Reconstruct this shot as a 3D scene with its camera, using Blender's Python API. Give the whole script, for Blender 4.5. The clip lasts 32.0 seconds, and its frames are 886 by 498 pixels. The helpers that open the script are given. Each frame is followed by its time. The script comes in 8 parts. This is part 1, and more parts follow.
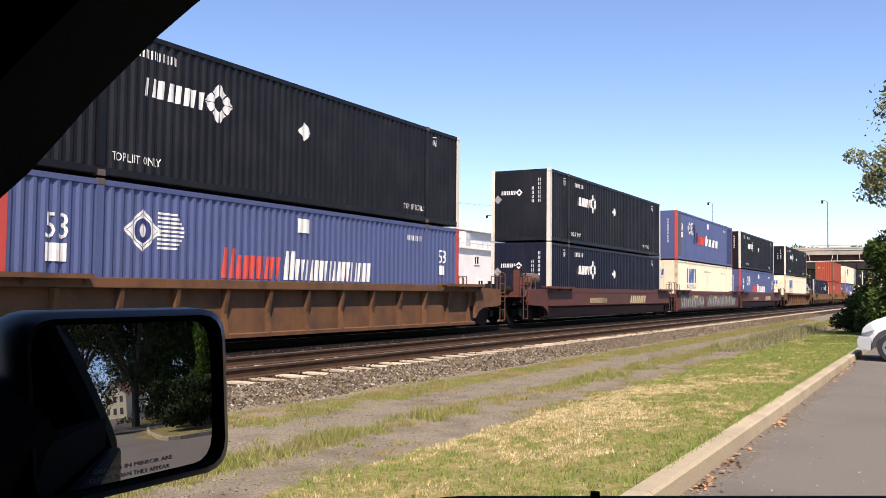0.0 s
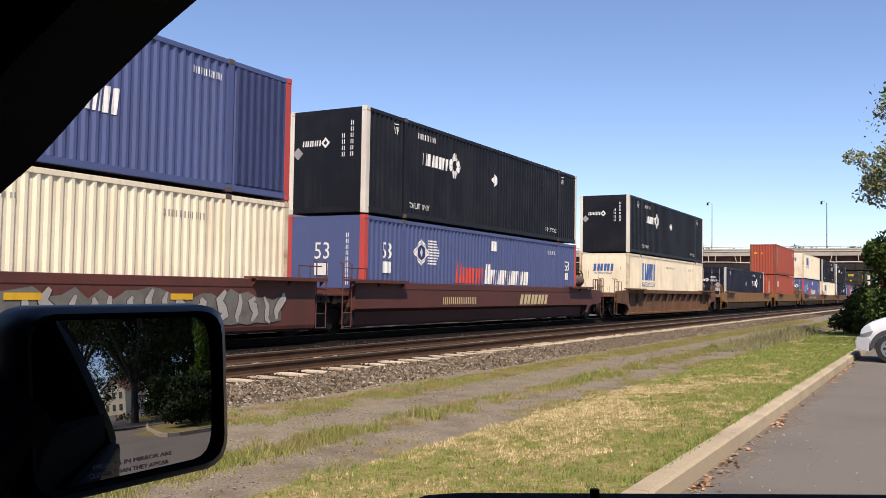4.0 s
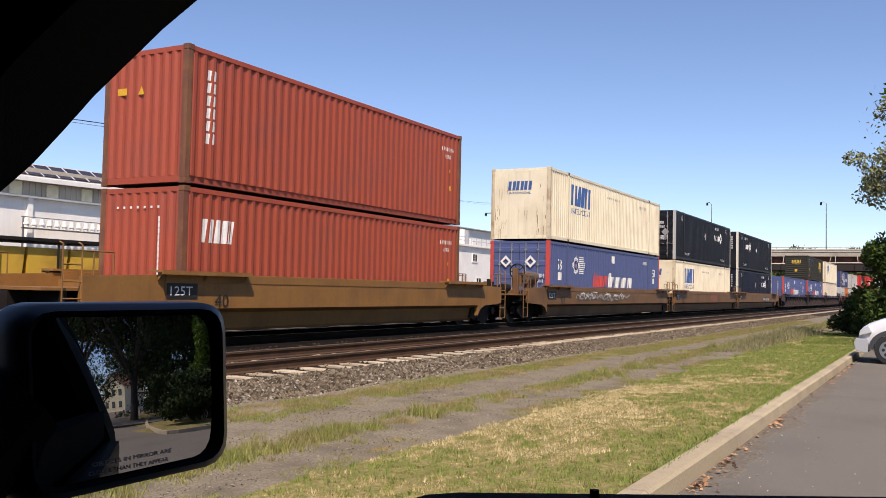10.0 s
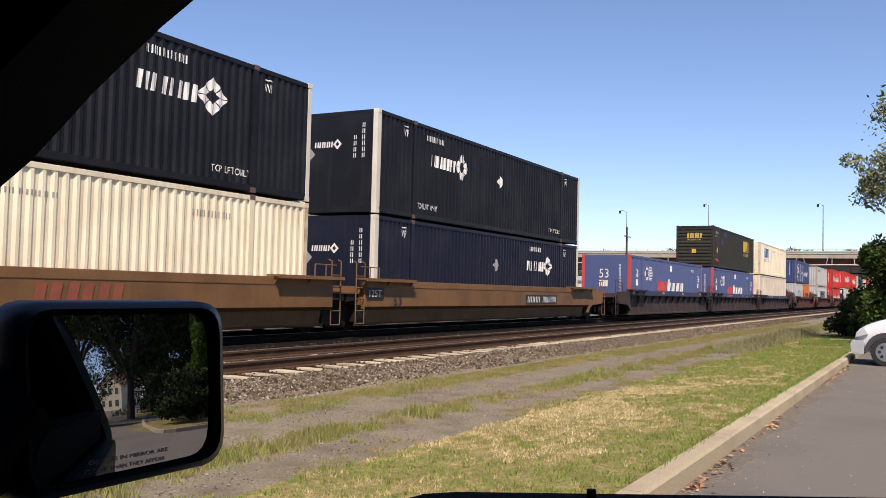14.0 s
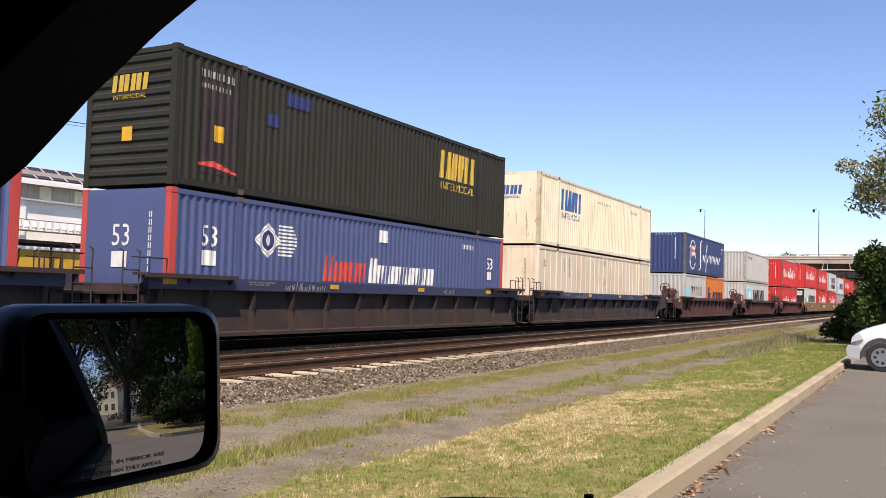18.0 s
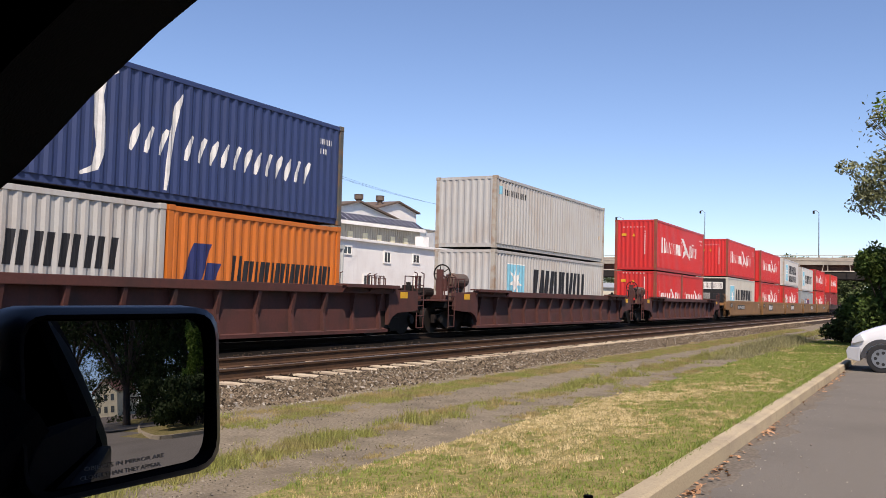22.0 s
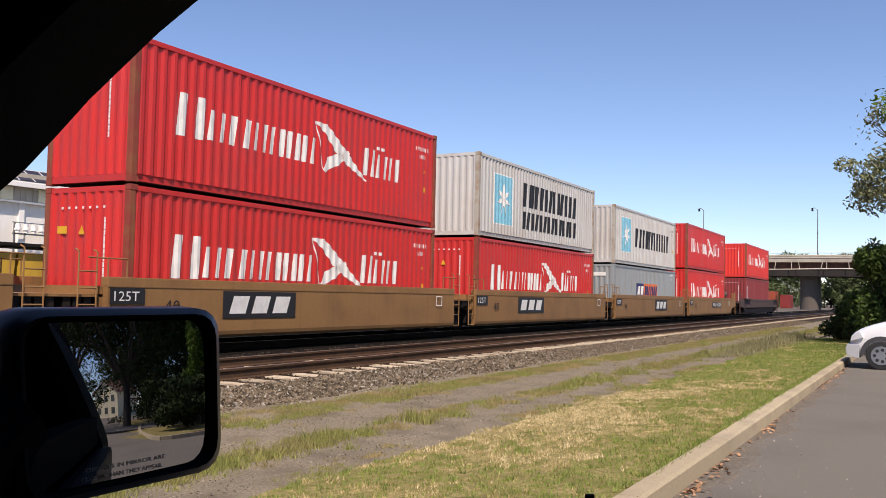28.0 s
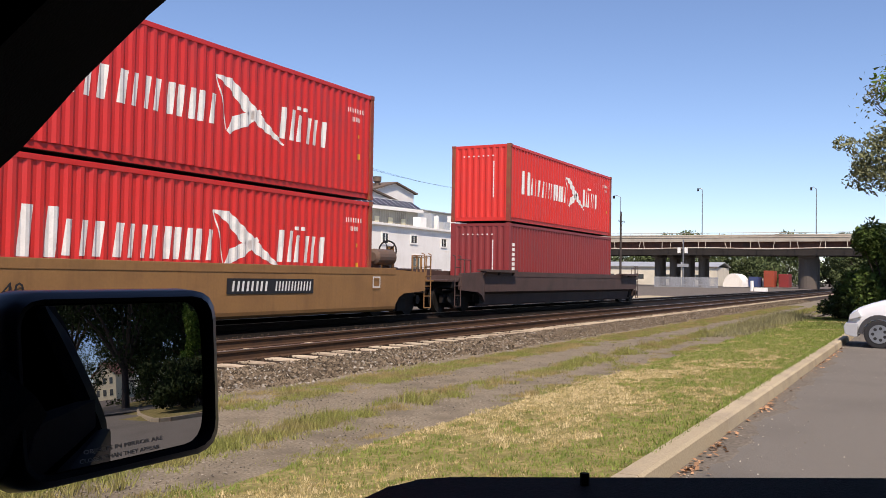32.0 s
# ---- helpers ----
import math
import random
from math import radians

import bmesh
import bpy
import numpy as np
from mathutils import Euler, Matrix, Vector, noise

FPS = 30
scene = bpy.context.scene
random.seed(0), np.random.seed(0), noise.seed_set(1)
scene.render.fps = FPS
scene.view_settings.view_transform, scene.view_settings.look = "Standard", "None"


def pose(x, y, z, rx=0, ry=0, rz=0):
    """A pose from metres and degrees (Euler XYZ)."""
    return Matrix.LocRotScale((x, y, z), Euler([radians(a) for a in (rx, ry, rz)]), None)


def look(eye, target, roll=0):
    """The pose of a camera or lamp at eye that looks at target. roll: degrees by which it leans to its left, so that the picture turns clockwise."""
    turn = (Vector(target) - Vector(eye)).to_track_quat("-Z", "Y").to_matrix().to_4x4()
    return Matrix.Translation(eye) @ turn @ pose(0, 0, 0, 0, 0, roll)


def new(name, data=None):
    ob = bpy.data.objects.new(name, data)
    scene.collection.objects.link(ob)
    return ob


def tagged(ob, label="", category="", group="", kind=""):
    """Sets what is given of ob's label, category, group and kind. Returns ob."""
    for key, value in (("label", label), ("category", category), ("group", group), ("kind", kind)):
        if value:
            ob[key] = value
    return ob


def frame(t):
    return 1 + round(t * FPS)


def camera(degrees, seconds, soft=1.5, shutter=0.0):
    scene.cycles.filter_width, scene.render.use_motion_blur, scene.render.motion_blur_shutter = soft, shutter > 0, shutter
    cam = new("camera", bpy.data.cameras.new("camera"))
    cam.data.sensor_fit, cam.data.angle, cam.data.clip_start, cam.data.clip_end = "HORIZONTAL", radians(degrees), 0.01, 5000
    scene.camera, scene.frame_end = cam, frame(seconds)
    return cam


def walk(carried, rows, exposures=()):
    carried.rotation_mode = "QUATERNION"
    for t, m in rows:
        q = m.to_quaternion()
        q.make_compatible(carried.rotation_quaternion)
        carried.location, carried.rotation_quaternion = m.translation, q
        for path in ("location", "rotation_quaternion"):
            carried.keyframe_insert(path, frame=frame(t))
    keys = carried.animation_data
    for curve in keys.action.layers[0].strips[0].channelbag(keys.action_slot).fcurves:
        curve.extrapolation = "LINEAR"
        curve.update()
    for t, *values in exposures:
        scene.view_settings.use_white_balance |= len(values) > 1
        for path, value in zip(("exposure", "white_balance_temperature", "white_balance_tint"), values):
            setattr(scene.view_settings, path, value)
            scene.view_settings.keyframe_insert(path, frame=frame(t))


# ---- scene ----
# The camera stands in a parked vehicle and is held by hand: it only turns a little.
EYE = (0.0, 0.0, 1.46)
LENS = 52.34


def aim(yaw, pitch, roll, eye=EYE):
    """yaw from +x towards +y, pitch upwards, roll to the left, in degrees."""
    a, e = radians(yaw), radians(pitch)
    d = Vector((math.cos(e) * math.cos(a), math.cos(e) * math.sin(a), math.sin(e)))
    return look(eye, Vector(eye) + d, roll)


cam = camera(LENS, 32.0, soft=0.7)
walk(cam, [(t, aim(y, p, r, e)) for t, y, p, r, e in (
    (0, 28.789, 2.706, 0.592, (0.0011, -0.0021, 1.4619)),
    (0.5, 28.701, 2.735, 0.669, (0.0011, -0.0020, 1.4612)),
    (1, 28.647, 2.735, 0.657, (0.0010, -0.0020, 1.4612)),
    (1.5, 28.635, 2.717, 0.660, (0.0010, -0.0019, 1.4612)),
    (2, 28.641, 2.711, 0.726, (0.0007, -0.0015, 1.4611)),
    (2.5, 28.651, 2.710, 0.803, (0.0005, -0.0010, 1.4608)),
    (3, 28.673, 2.688, 0.849, (0.0004, -0.0008, 1.4604)),
    (3.5, 28.708, 2.648, 0.846, (0.0004, -0.0007, 1.4601)),
    (5.5, 28.809, 2.628, 1.040, (0.0004, -0.0008, 1.4604)),
    (6, 28.826, 2.614, 1.037, (0.0002, -0.0004, 1.4599)),
    (6.5, 28.836, 2.603, 1.027, (0.0002, -0.0003, 1.4599)),
    (7, 28.840, 2.591, 1.083, (0.0001, -0.0001, 1.4602)),
    (7.5, 28.861, 2.595, 1.142, (-0.0002, 0.0002, 1.4605)),
    (8, 28.880, 2.608, 1.209, (-0.0003, 0.0005, 1.4606)),
    (8.5, 28.864, 2.605, 1.277, (-0.0004, 0.0006, 1.4609)),
    (9, 28.816, 2.577, 1.294, (-0.0003, 0.0005, 1.4612)),
    (9.5, 28.754, 2.549, 1.280, (-0.0005, 0.0007, 1.4611)),
    (10, 28.692, 2.536, 1.246, (-0.0005, 0.0007, 1.4612)),
    (10.5, 28.647, 2.543, 1.228, (-0.0002, 0.0003, 1.4613)),
    (11, 28.624, 2.557, 1.236, (-0.0002, 0.0004, 1.4606)),
    (11.5, 28.598, 2.549, 1.253, (-0.0004, 0.0007, 1.4603)),
    (12, 28.568, 2.539, 1.276, (-0.0004, 0.0008, 1.4605)),
    (12.5, 28.547, 2.534, 1.291, (-0.0005, 0.0010, 1.4604)),
    (13, 28.531, 2.524, 1.275, (-0.0006, 0.0010, 1.4603)),
    (13.5, 28.519, 2.533, 1.312, (-0.0006, 0.0010, 1.4603)),
    (14, 28.513, 2.567, 1.461, (-0.0007, 0.0013, 1.4602)),
    (14.5, 28.496, 2.618, 1.618, (-0.0008, 0.0015, 1.4600)),
    (16.5, 28.218, 2.763, 1.433, (-0.0007, 0.0014, 1.4602)),
    (17, 28.251, 2.815, 1.515, (-0.0008, 0.0014, 1.4605)),
    (17.5, 28.277, 2.831, 1.582, (-0.0010, 0.0019, 1.4606)),
    (18, 28.289, 2.840, 1.594, (-0.0013, 0.0024, 1.4605)),
    (18.5, 28.279, 2.864, 1.508, (-0.0013, 0.0023, 1.4606)),
    (19, 28.254, 2.887, 1.416, (-0.0011, 0.0020, 1.4607)),
    (19.5, 28.239, 2.901, 1.403, (-0.0011, 0.0019, 1.4605)),
    (20, 28.236, 2.919, 1.426, (-0.0011, 0.0021, 1.4601)),
    (20.5, 28.237, 2.943, 1.426, (-0.0011, 0.0021, 1.4598)),
    (21, 28.248, 2.962, 1.420, (-0.0010, 0.0019, 1.4594)),
    (21.5, 28.267, 2.969, 1.436, (-0.0009, 0.0017, 1.4594)),
    (22, 28.298, 2.973, 1.487, (-0.0008, 0.0015, 1.4595)),
    (22.5, 28.338, 2.972, 1.537, (-0.0009, 0.0017, 1.4595)),
    (23, 28.366, 2.961, 1.542, (-0.0011, 0.0020, 1.4593)),
    (23.5, 28.368, 2.946, 1.542, (-0.0012, 0.0022, 1.4593)),
    (24, 28.358, 2.940, 1.597, (-0.0012, 0.0023, 1.4596)),
    (24.5, 28.347, 2.941, 1.674, (-0.0012, 0.0022, 1.4601)),
    (25, 28.336, 2.946, 1.677, (-0.0014, 0.0025, 1.4605)),
    (25.5, 28.322, 2.947, 1.613, (-0.0017, 0.0032, 1.4605)),
    (27.5, 28.324, 2.978, 1.334, (-0.0016, 0.0029, 1.4597)),
    (28, 28.234, 2.913, 1.232, (-0.0014, 0.0026, 1.4603)),
    (28.5, 28.002, 2.952, 1.260, (-0.0009, 0.0016, 1.4607)),
    (29, 27.891, 3.026, 0.547, (0.0004, -0.0008, 1.4607)),
    (29.5, 27.586, 2.765, 0.261, (0.0012, -0.0024, 1.4604)),
    (30, 27.516, 2.283, 0.519, (0.0012, -0.0022, 1.4602)),
    (30.5, 27.579, 1.948, 0.813, (0.0008, -0.0016, 1.4604)),
    (31, 27.720, 1.800, 0.770, (0.0006, -0.0011, 1.4604)),
    (31.5, 27.937, 1.751, 0.848, (0.0004, -0.0008, 1.4600)),
    (32, 28.140, 1.722, 0.911, (0.0003, -0.0006, 1.4599)),
)], exposures=((0, 0.59, 6800, 20), (1, 0.61, 6800, 20), (2, 0.60, 6800, 20), (3, 0.40, 6800, 20), (6, 0.26, 6800, 20), (9, 0.22, 6800, 20), (12, 0.20, 6800, 20), (14, 0.25, 6800, 20), (18, 0.42, 6800, 20), (20, 0.02, 6800, 20), (22, 0.21, 6800, 20), (24, 0.17, 6800, 20), (28, 0.20, 6800, 20), (32, 0.20, 6800, 20)))

# ---- world and sun ----
SUN_YAW, SUN_ELEV = 215.0, 52.0
world = bpy.data.worlds.new("world")
scene.world = world
world.use_nodes = True
wn = world.node_tree.nodes
sky = wn.new("ShaderNodeTexSky")
sky.sky_type, sky.sun_disc = "NISHITA", False
sky.sun_elevation, sky.sun_rotation = radians(SUN_ELEV), radians(90 - SUN_YAW)
sky.air_density, sky.dust_density, sky.ozone_density = 0.85, 0.0, 5.0
wn["Background"].inputs["Strength"].default_value = 0.133
world.node_tree.links.new(sky.outputs[0], wn["Background"].inputs["Color"])
sun_data = bpy.data.lights.new("sun", "SUN")
sun_data.energy, sun_data.angle, sun_data.color = 4.8, radians(0.53), (1.0, 0.92, 0.79)
sun = new("sun", sun_data)
sun.matrix_basis = look((0, 0, 50), (math.cos(radians(SUN_YAW + 180)) * math.cos(radians(SUN_ELEV)) , math.sin(radians(SUN_YAW + 180)) * math.cos(radians(SUN_ELEV)), 50 - math.sin(radians(SUN_ELEV))))

# ---- materials ----
MATS = {}


def mat(name, color, rough=0.6, metal=0.0, grain=0.06, grain_scale=60.0, stain=0.12, stain_scale=1.2, stain_color=None, spec=0.5, bump=0.0, bump_scale=200.0, vary=0.0, streak=0.0, island=0.0, coat=0.0):
    """A surface with fine grain, large stains, vertical streaks and bump, in object space."""
    if name in MATS:
        return MATS[name]
    m = bpy.data.materials.new(name)
    MATS[name] = m
    m.use_nodes = True
    nt = m.node_tree
    n, l = nt.nodes, nt.links
    p = n["Principled BSDF"]
    p.inputs["Roughness"].default_value, p.inputs["Metallic"].default_value = rough, metal
    p.inputs["Coat Weight"].default_value = coat
    p.inputs["Specular IOR Level"].default_value = spec
    if spec == 0.0:
        p.inputs["IOR"].default_value = 1.0
    tc = n.new("ShaderNodeTexCoord")
    info, shift = n.new("ShaderNodeObjectInfo"), n.new("ShaderNodeVectorMath")
    shift.operation = "MULTIPLY_ADD"
    shift.inputs[1].default_value = (37.0, 23.0, 11.0)
    l.new(info.outputs["Random"], shift.inputs[0])
    l.new(tc.outputs["Object"], shift.inputs[2])
    src = shift.outputs[0]

    def noise_tex(scale, detail, stretch=None):
        t = n.new("ShaderNodeTexNoise")
        t.inputs["Scale"].default_value, t.inputs["Detail"].default_value = scale, detail
        if stretch:
            mp = n.new("ShaderNodeMapping")
            mp.inputs["Scale"].default_value = stretch
            l.new(src, mp.inputs[0])
            l.new(mp.outputs[0], t.inputs["Vector"])
        else:
            l.new(src, t.inputs["Vector"])
        return t.outputs["Fac"]

    def ramp(fac, lo, hi):
        r = n.new("ShaderNodeMapRange")
        r.inputs["From Min"].default_value, r.inputs["From Max"].default_value = lo, hi
        l.new(fac, r.inputs["Value"])
        return r.outputs[0]

    def mix(fac, a, b, mode="MIX", scale=1.0):
        x = n.new("ShaderNodeMix")
        x.data_type, x.blend_type = "RGBA", mode
        if scale != 1.0:
            mu = n.new("ShaderNodeMath")
            mu.operation = "MULTIPLY"
            mu.inputs[1].default_value = scale
            l.new(fac, mu.inputs[0])
            fac = mu.outputs[0]
        l.new(fac, x.inputs["Factor"])
        for s, v in ((x.inputs["A"], a), (x.inputs["B"], b)):
            if isinstance(v, tuple):
                s.default_value = (*v[:3], 1)
            else:
                l.new(v, s)
        return x.outputs["Result"]

    col = (*color, 1)
    dark = tuple(c * 0.45 for c in color)
    sc = stain_color or tuple(c * 0.5 for c in color)
    out = mix(ramp(noise_tex(stain_scale, 5), 0.45, 0.75), tuple(color), sc, scale=min(1, stain * 4))
    if streak:
        out = mix(ramp(noise_tex(1.0, 4, (7.0, 7.0, 0.35)), 0.52, 0.8), out, sc, scale=streak)
    out = mix(ramp(noise_tex(grain_scale, 3), 0.35, 0.75), out, dark, scale=min(1, grain * 4))
    if vary or island:
        if island:
            g = n.new("ShaderNodeNewGeometry")
            rnd, amount = g.outputs["Random Per Island"], island
        else:
            g = n.new("ShaderNodeObjectInfo")
            rnd, amount = g.outputs["Random"], vary
        h = n.new("ShaderNodeHueSaturation")
        mr = n.new("ShaderNodeMapRange")
        mr.inputs["To Min"].default_value, mr.inputs["To Max"].default_value = 1 - amount, 1 + amount
        l.new(rnd, mr.inputs["Value"])
        l.new(mr.outputs[0], h.inputs["Value"])
        l.new(out, h.inputs["Color"])
        out = h.outputs[0]
    l.new(out, p.inputs["Base Color"])
    if bump:
        b = n.new("ShaderNodeBump")
        b.inputs["Strength"].default_value, b.inputs["Distance"].default_value = bump, 0.01
        l.new(noise_tex(bump_scale, 4), b.inputs["Height"])
        l.new(b.outputs[0], p.inputs["Normal"])
    return m


# ---- mesh helpers ----
def box(bm, x0, y0, z0, x1, y1, z1):
    v = [bm.verts.new(c) for c in ((x0, y0, z0), (x1, y0, z0), (x1, y1, z0), (x0, y1, z0), (x0, y0, z1), (x1, y0, z1), (x1, y1, z1), (x0, y1, z1))]
    for f in ((3, 2, 1, 0), (4, 5, 6, 7), (0, 1, 5, 4), (1, 2, 6, 5), (2, 3, 7, 6), (3, 0, 4, 7)):
        bm.faces.new([v[i] for i in f])
    return v


def rod(bm, a, b, r, sides=8, r2=None):
    """A straight round bar from a to b."""
    a, b = Vector(a), Vector(b)
    d = b - a
    q = d.to_track_quat("Z", "Y").to_matrix()
    r2 = r if r2 is None else r2
    rings = []
    for c, rr in ((a, r), (b, r2)):
        rings.append([bm.verts.new(c + q @ Vector((rr * math.cos(2 * math.pi * i / sides), rr * math.sin(2 * math.pi * i / sides), 0))) for i in range(sides)])
    for i in range(sides):
        j = (i + 1) % sides
        bm.faces.new((rings[0][i], rings[0][j], rings[1][j], rings[1][i]))
    bm.faces.new(rings[0][::-1])
    bm.faces.new(rings[1])


def prism(bm, pts, axis, a, b):
    """Extrudes a closed outline of 2D points along axis ('x', 'y' or 'z') from a to b."""
    def put(p, h):
        return {"x": (h, p[0], p[1]), "y": (p[0], h, p[1]), "z": (p[0], p[1], h)}[axis]
    lo = [bm.verts.new(put(p, a)) for p in pts]
    hi = [bm.verts.new(put(p, b)) for p in pts]
    n = len(pts)
    for i in range(n):
        bm.faces.new((lo[i], lo[(i + 1) % n], hi[(i + 1) % n], hi[i]))
    bm.faces.new(lo[::-1])
    bm.faces.new(hi)


def finish(bm, name, smooth=False, bevel=0.0):
    if bevel:
        bmesh.ops.bevel(bm, geom=bm.edges[:], offset=bevel, segments=2, affect="EDGES", profile=0.7)
    bmesh.ops.recalc_face_normals(bm, faces=bm.faces[:])
    me = bpy.data.meshes.new(name)
    bm.to_mesh(me)
    bm.free()
    if smooth:
        for f in me.polygons:
            f.use_smooth = True
    return me


CACHE = {}


def shared(key, material, build, smooth=False, bevel=0.0):
    """A mesh that is built once for a key and a material; build(bm) fills it."""
    k = (key, material.name)
    if k not in CACHE:
        if key in CACHE:
            me = CACHE[key].copy()
            me.materials.clear()
        else:
            bm = bmesh.new()
            build(bm)
            me = finish(bm, str(key[0]), smooth, bevel)
            CACHE[key] = me
        me.materials.append(material)
        CACHE[k] = me
    return CACHE[k]


def part(name, src, material, parent, label="", at=None, smooth=False, bevel=0.0):
    """One mesh object under a thing or a part; src is a bmesh or a mesh."""
    if isinstance(src, bmesh.types.BMesh):
        src = finish(src, name, smooth, bevel)
    if material and not src.materials:
        src.materials.append(material)
    ob = new(name, src)
    ob.parent = parent
    if at is not None:
        ob.matrix_basis = at
    return tagged(ob, label)


def thing(name, label, category, group="", kind="", at=None):
    ob = new(name)
    ob.empty_display_size = 0.2
    if at is not None:
        ob.matrix_basis = at
    return tagged(ob, label, category, group, kind)


def solid(name, src, material, label, category="", group="", kind="", smooth=False, bevel=0.0, at=None):
    """A top-level thing of one mesh."""
    if isinstance(src, bmesh.types.BMesh):
        src = finish(src, name, smooth, bevel)
    if material and not src.materials:
        src.materials.append(material)
    ob = new(name, src)
    if at is not None:
        ob.matrix_basis = at
    return tagged(ob, label, category, group, kind)


# ---- the train ----
RAIL_TOP = 0.28
TRAIN_Y = 13.41          # near side of the wide containers
TRACK_Y = 14.71          # centre line of the train's track
BED = 0.58               # floor of the wells
DEPTH = 0.036            # depth of the corrugation

PAINT = {
    "navy": ((0.009, 0.011, 0.024), 0.45), "black": ((0.009, 0.0095, 0.013), 0.5), "blue": ((0.075, 0.10, 0.225), 0.5),
    "cream": ((0.85, 0.76, 0.54), 0.5), "white_grey": ((0.56, 0.54, 0.46), 0.5), "dirty_white": ((0.80, 0.68, 0.50), 0.6),
    "olive": ((0.030, 0.029, 0.020), 0.6), "rust_red": ((0.36, 0.065, 0.028), 0.55), "red": ((0.60, 0.028, 0.022), 0.42),
    "dark_red": ((0.25, 0.030, 0.028), 0.5), "light_grey": ((0.49, 0.485, 0.45), 0.5), "pale_grey": ((0.57, 0.56, 0.52), 0.5), "rusty_grey": ((0.44, 0.41, 0.34), 0.6), "rusty_cream": ((0.66, 0.56, 0.38), 0.6), "mid_grey": ((0.27, 0.31, 0.32), 0.5),
    "orange": ((0.60, 0.16, 0.02), 0.5), "deep_blue": ((0.034, 0.056, 0.155), 0.5), "bright_red": ((0.68, 0.035, 0.022), 0.45),
    "rusty_red": ((0.26, 0.045, 0.028), 0.6), "rusty_brick": ((0.16, 0.060, 0.032), 0.6), "rusty_slate": ((0.10, 0.10, 0.085), 0.6),
    "post_white": ((0.74, 0.70, 0.58), 0.5), "post_red": ((0.55, 0.07, 0.055), 0.5),
}


def paint(name):
    c, r = PAINT[name]
    light = sum(c) > 0.9
    if name.startswith("rusty"):
        return mat("paint_" + name, c, rough=r, grain=0.05, grain_scale=25, stain=0.2, stain_scale=3.0, streak=0.9, stain_color=(0.26, 0.12, 0.04), bump=0.2, bump_scale=20)
    return mat("paint_" + name, c, rough=r, spec=0.22 if sum(c) < 0.12 else 0.5, grain=0.03, grain_scale=25, stain=0.06 if light else 0.09, stain_scale=0.9, streak=0.36 if light else 0.38,
               stain_color=(0.30, 0.17, 0.08) if light else tuple(min(1, x * 0.55 + 0.03) for x in c), bump=0.12, bump_scale=9, vary=0.06)


MARK = {
    "mark_white": (0.80, 0.79, 0.74), "mark_blue": (0.045, 0.12, 0.32), "mark_yellow": (0.58, 0.38, 0.05), "mark_black": (0.015, 0.015, 0.017), "mark_grey": (0.33, 0.32, 0.30),
    "mark_red": (0.60, 0.07, 0.05), "mark_cyan": (0.22, 0.55, 0.68), "mark_navy": (0.02, 0.03, 0.12), "mark_orange": (0.72, 0.17, 0.05), "mark_amber": (0.75, 0.42, 0.02), "mark_green": (0.10, 0.45, 0.08), "mark_slate": (0.085, 0.085, 0.09), "mark_brown": (0.030, 0.018, 0.014), "mark_straw": (0.68, 0.56, 0.30), "mark_faded": (0.30, 0.085, 0.045), "mark_rust": (0.22, 0.10, 0.04), "mark_ash": (0.40, 0.385, 0.34), "mark_deep": (0.030, 0.042, 0.115),
}


def mark(name):
    return mat(name, MARK[name], rough=0.55, grain=0.05, grain_scale=30, stain=0.10, stain_scale=4.0, streak=0.2)


metal_dark = mat("dark_steel", (0.013, 0.011, 0.010), rough=0.7, grain=0.1, stain=0.15, stain_color=(0.034, 0.019, 0.012), spec=0.25, bump=0.2, bump_scale=30)
casting_mat = mat("worn_casting", (0.11, 0.085, 0.07), rough=0.7, grain=0.1, stain=0.2, stain_color=(0.20, 0.09, 0.04), bump=0.3, bump_scale=50)
rubber_gasket = mat("door_seal", (0.012, 0.012, 0.013), rough=0.8)
galvanised = mat("galvanised_bar", (0.40, 0.40, 0.38), rough=0.45, metal=0.6, grain=0.06, stain=0.15, stain_color=(0.20, 0.12, 0.08))


def wave(x, x0, pitch):
    """Depth of the corrugated sheet at x."""
    u = ((x - x0) / pitch) % 1.0
    if u < 0.26:
        return 0.0
    if u < 0.5:
        return DEPTH * (u - 0.26) / 0.24
    if u < 0.76:
        return DEPTH
    return DEPTH * (1.0 - (u - 0.76) / 0.24)


def breaks(a, b, x0, pitch):
    """The x at which the sheet folds between a and b."""
    out, k = [a], math.floor((a - x0) / pitch)
    while x0 + k * pitch < b:
        out += [x for x in (x0 + (k + f) * pitch for f in (0, 0.26, 0.5, 0.76)) if a + 1e-4 < x < b - 1e-4]
        k += 1
    return out + [b]


def sheet(bm, a, b, z0, z1, x0, pitch, back=0.05):
    """A corrugated sheet in the x-z plane, facing -y, with a flat back."""
    xs = breaks(a, b, x0, pitch)
    lo = [bm.verts.new((x, 0.012 + wave(x, x0, pitch), z0)) for x in xs]
    hi = [bm.verts.new((x, 0.012 + wave(x, x0, pitch), z1)) for x in xs]
    for i in range(len(xs) - 1):
        bm.faces.new((lo[i], lo[i + 1], hi[i + 1], hi[i]))
    v = [bm.verts.new(c) for c in ((a, 0.012 + back, z0), (b, 0.012 + back, z0), (b, 0.012 + back, z1), (a, 0.012 + back, z1))]
    bm.faces.new(v[::-1])
    bm.faces.new((lo[0], hi[0], v[3], v[0]))
    bm.faces.new((lo[-1], v[1], v[2], hi[-1]))
    bm.faces.new([*lo[::-1], v[0], v[1]])
    bm.faces.new([*hi, v[2], v[3]])


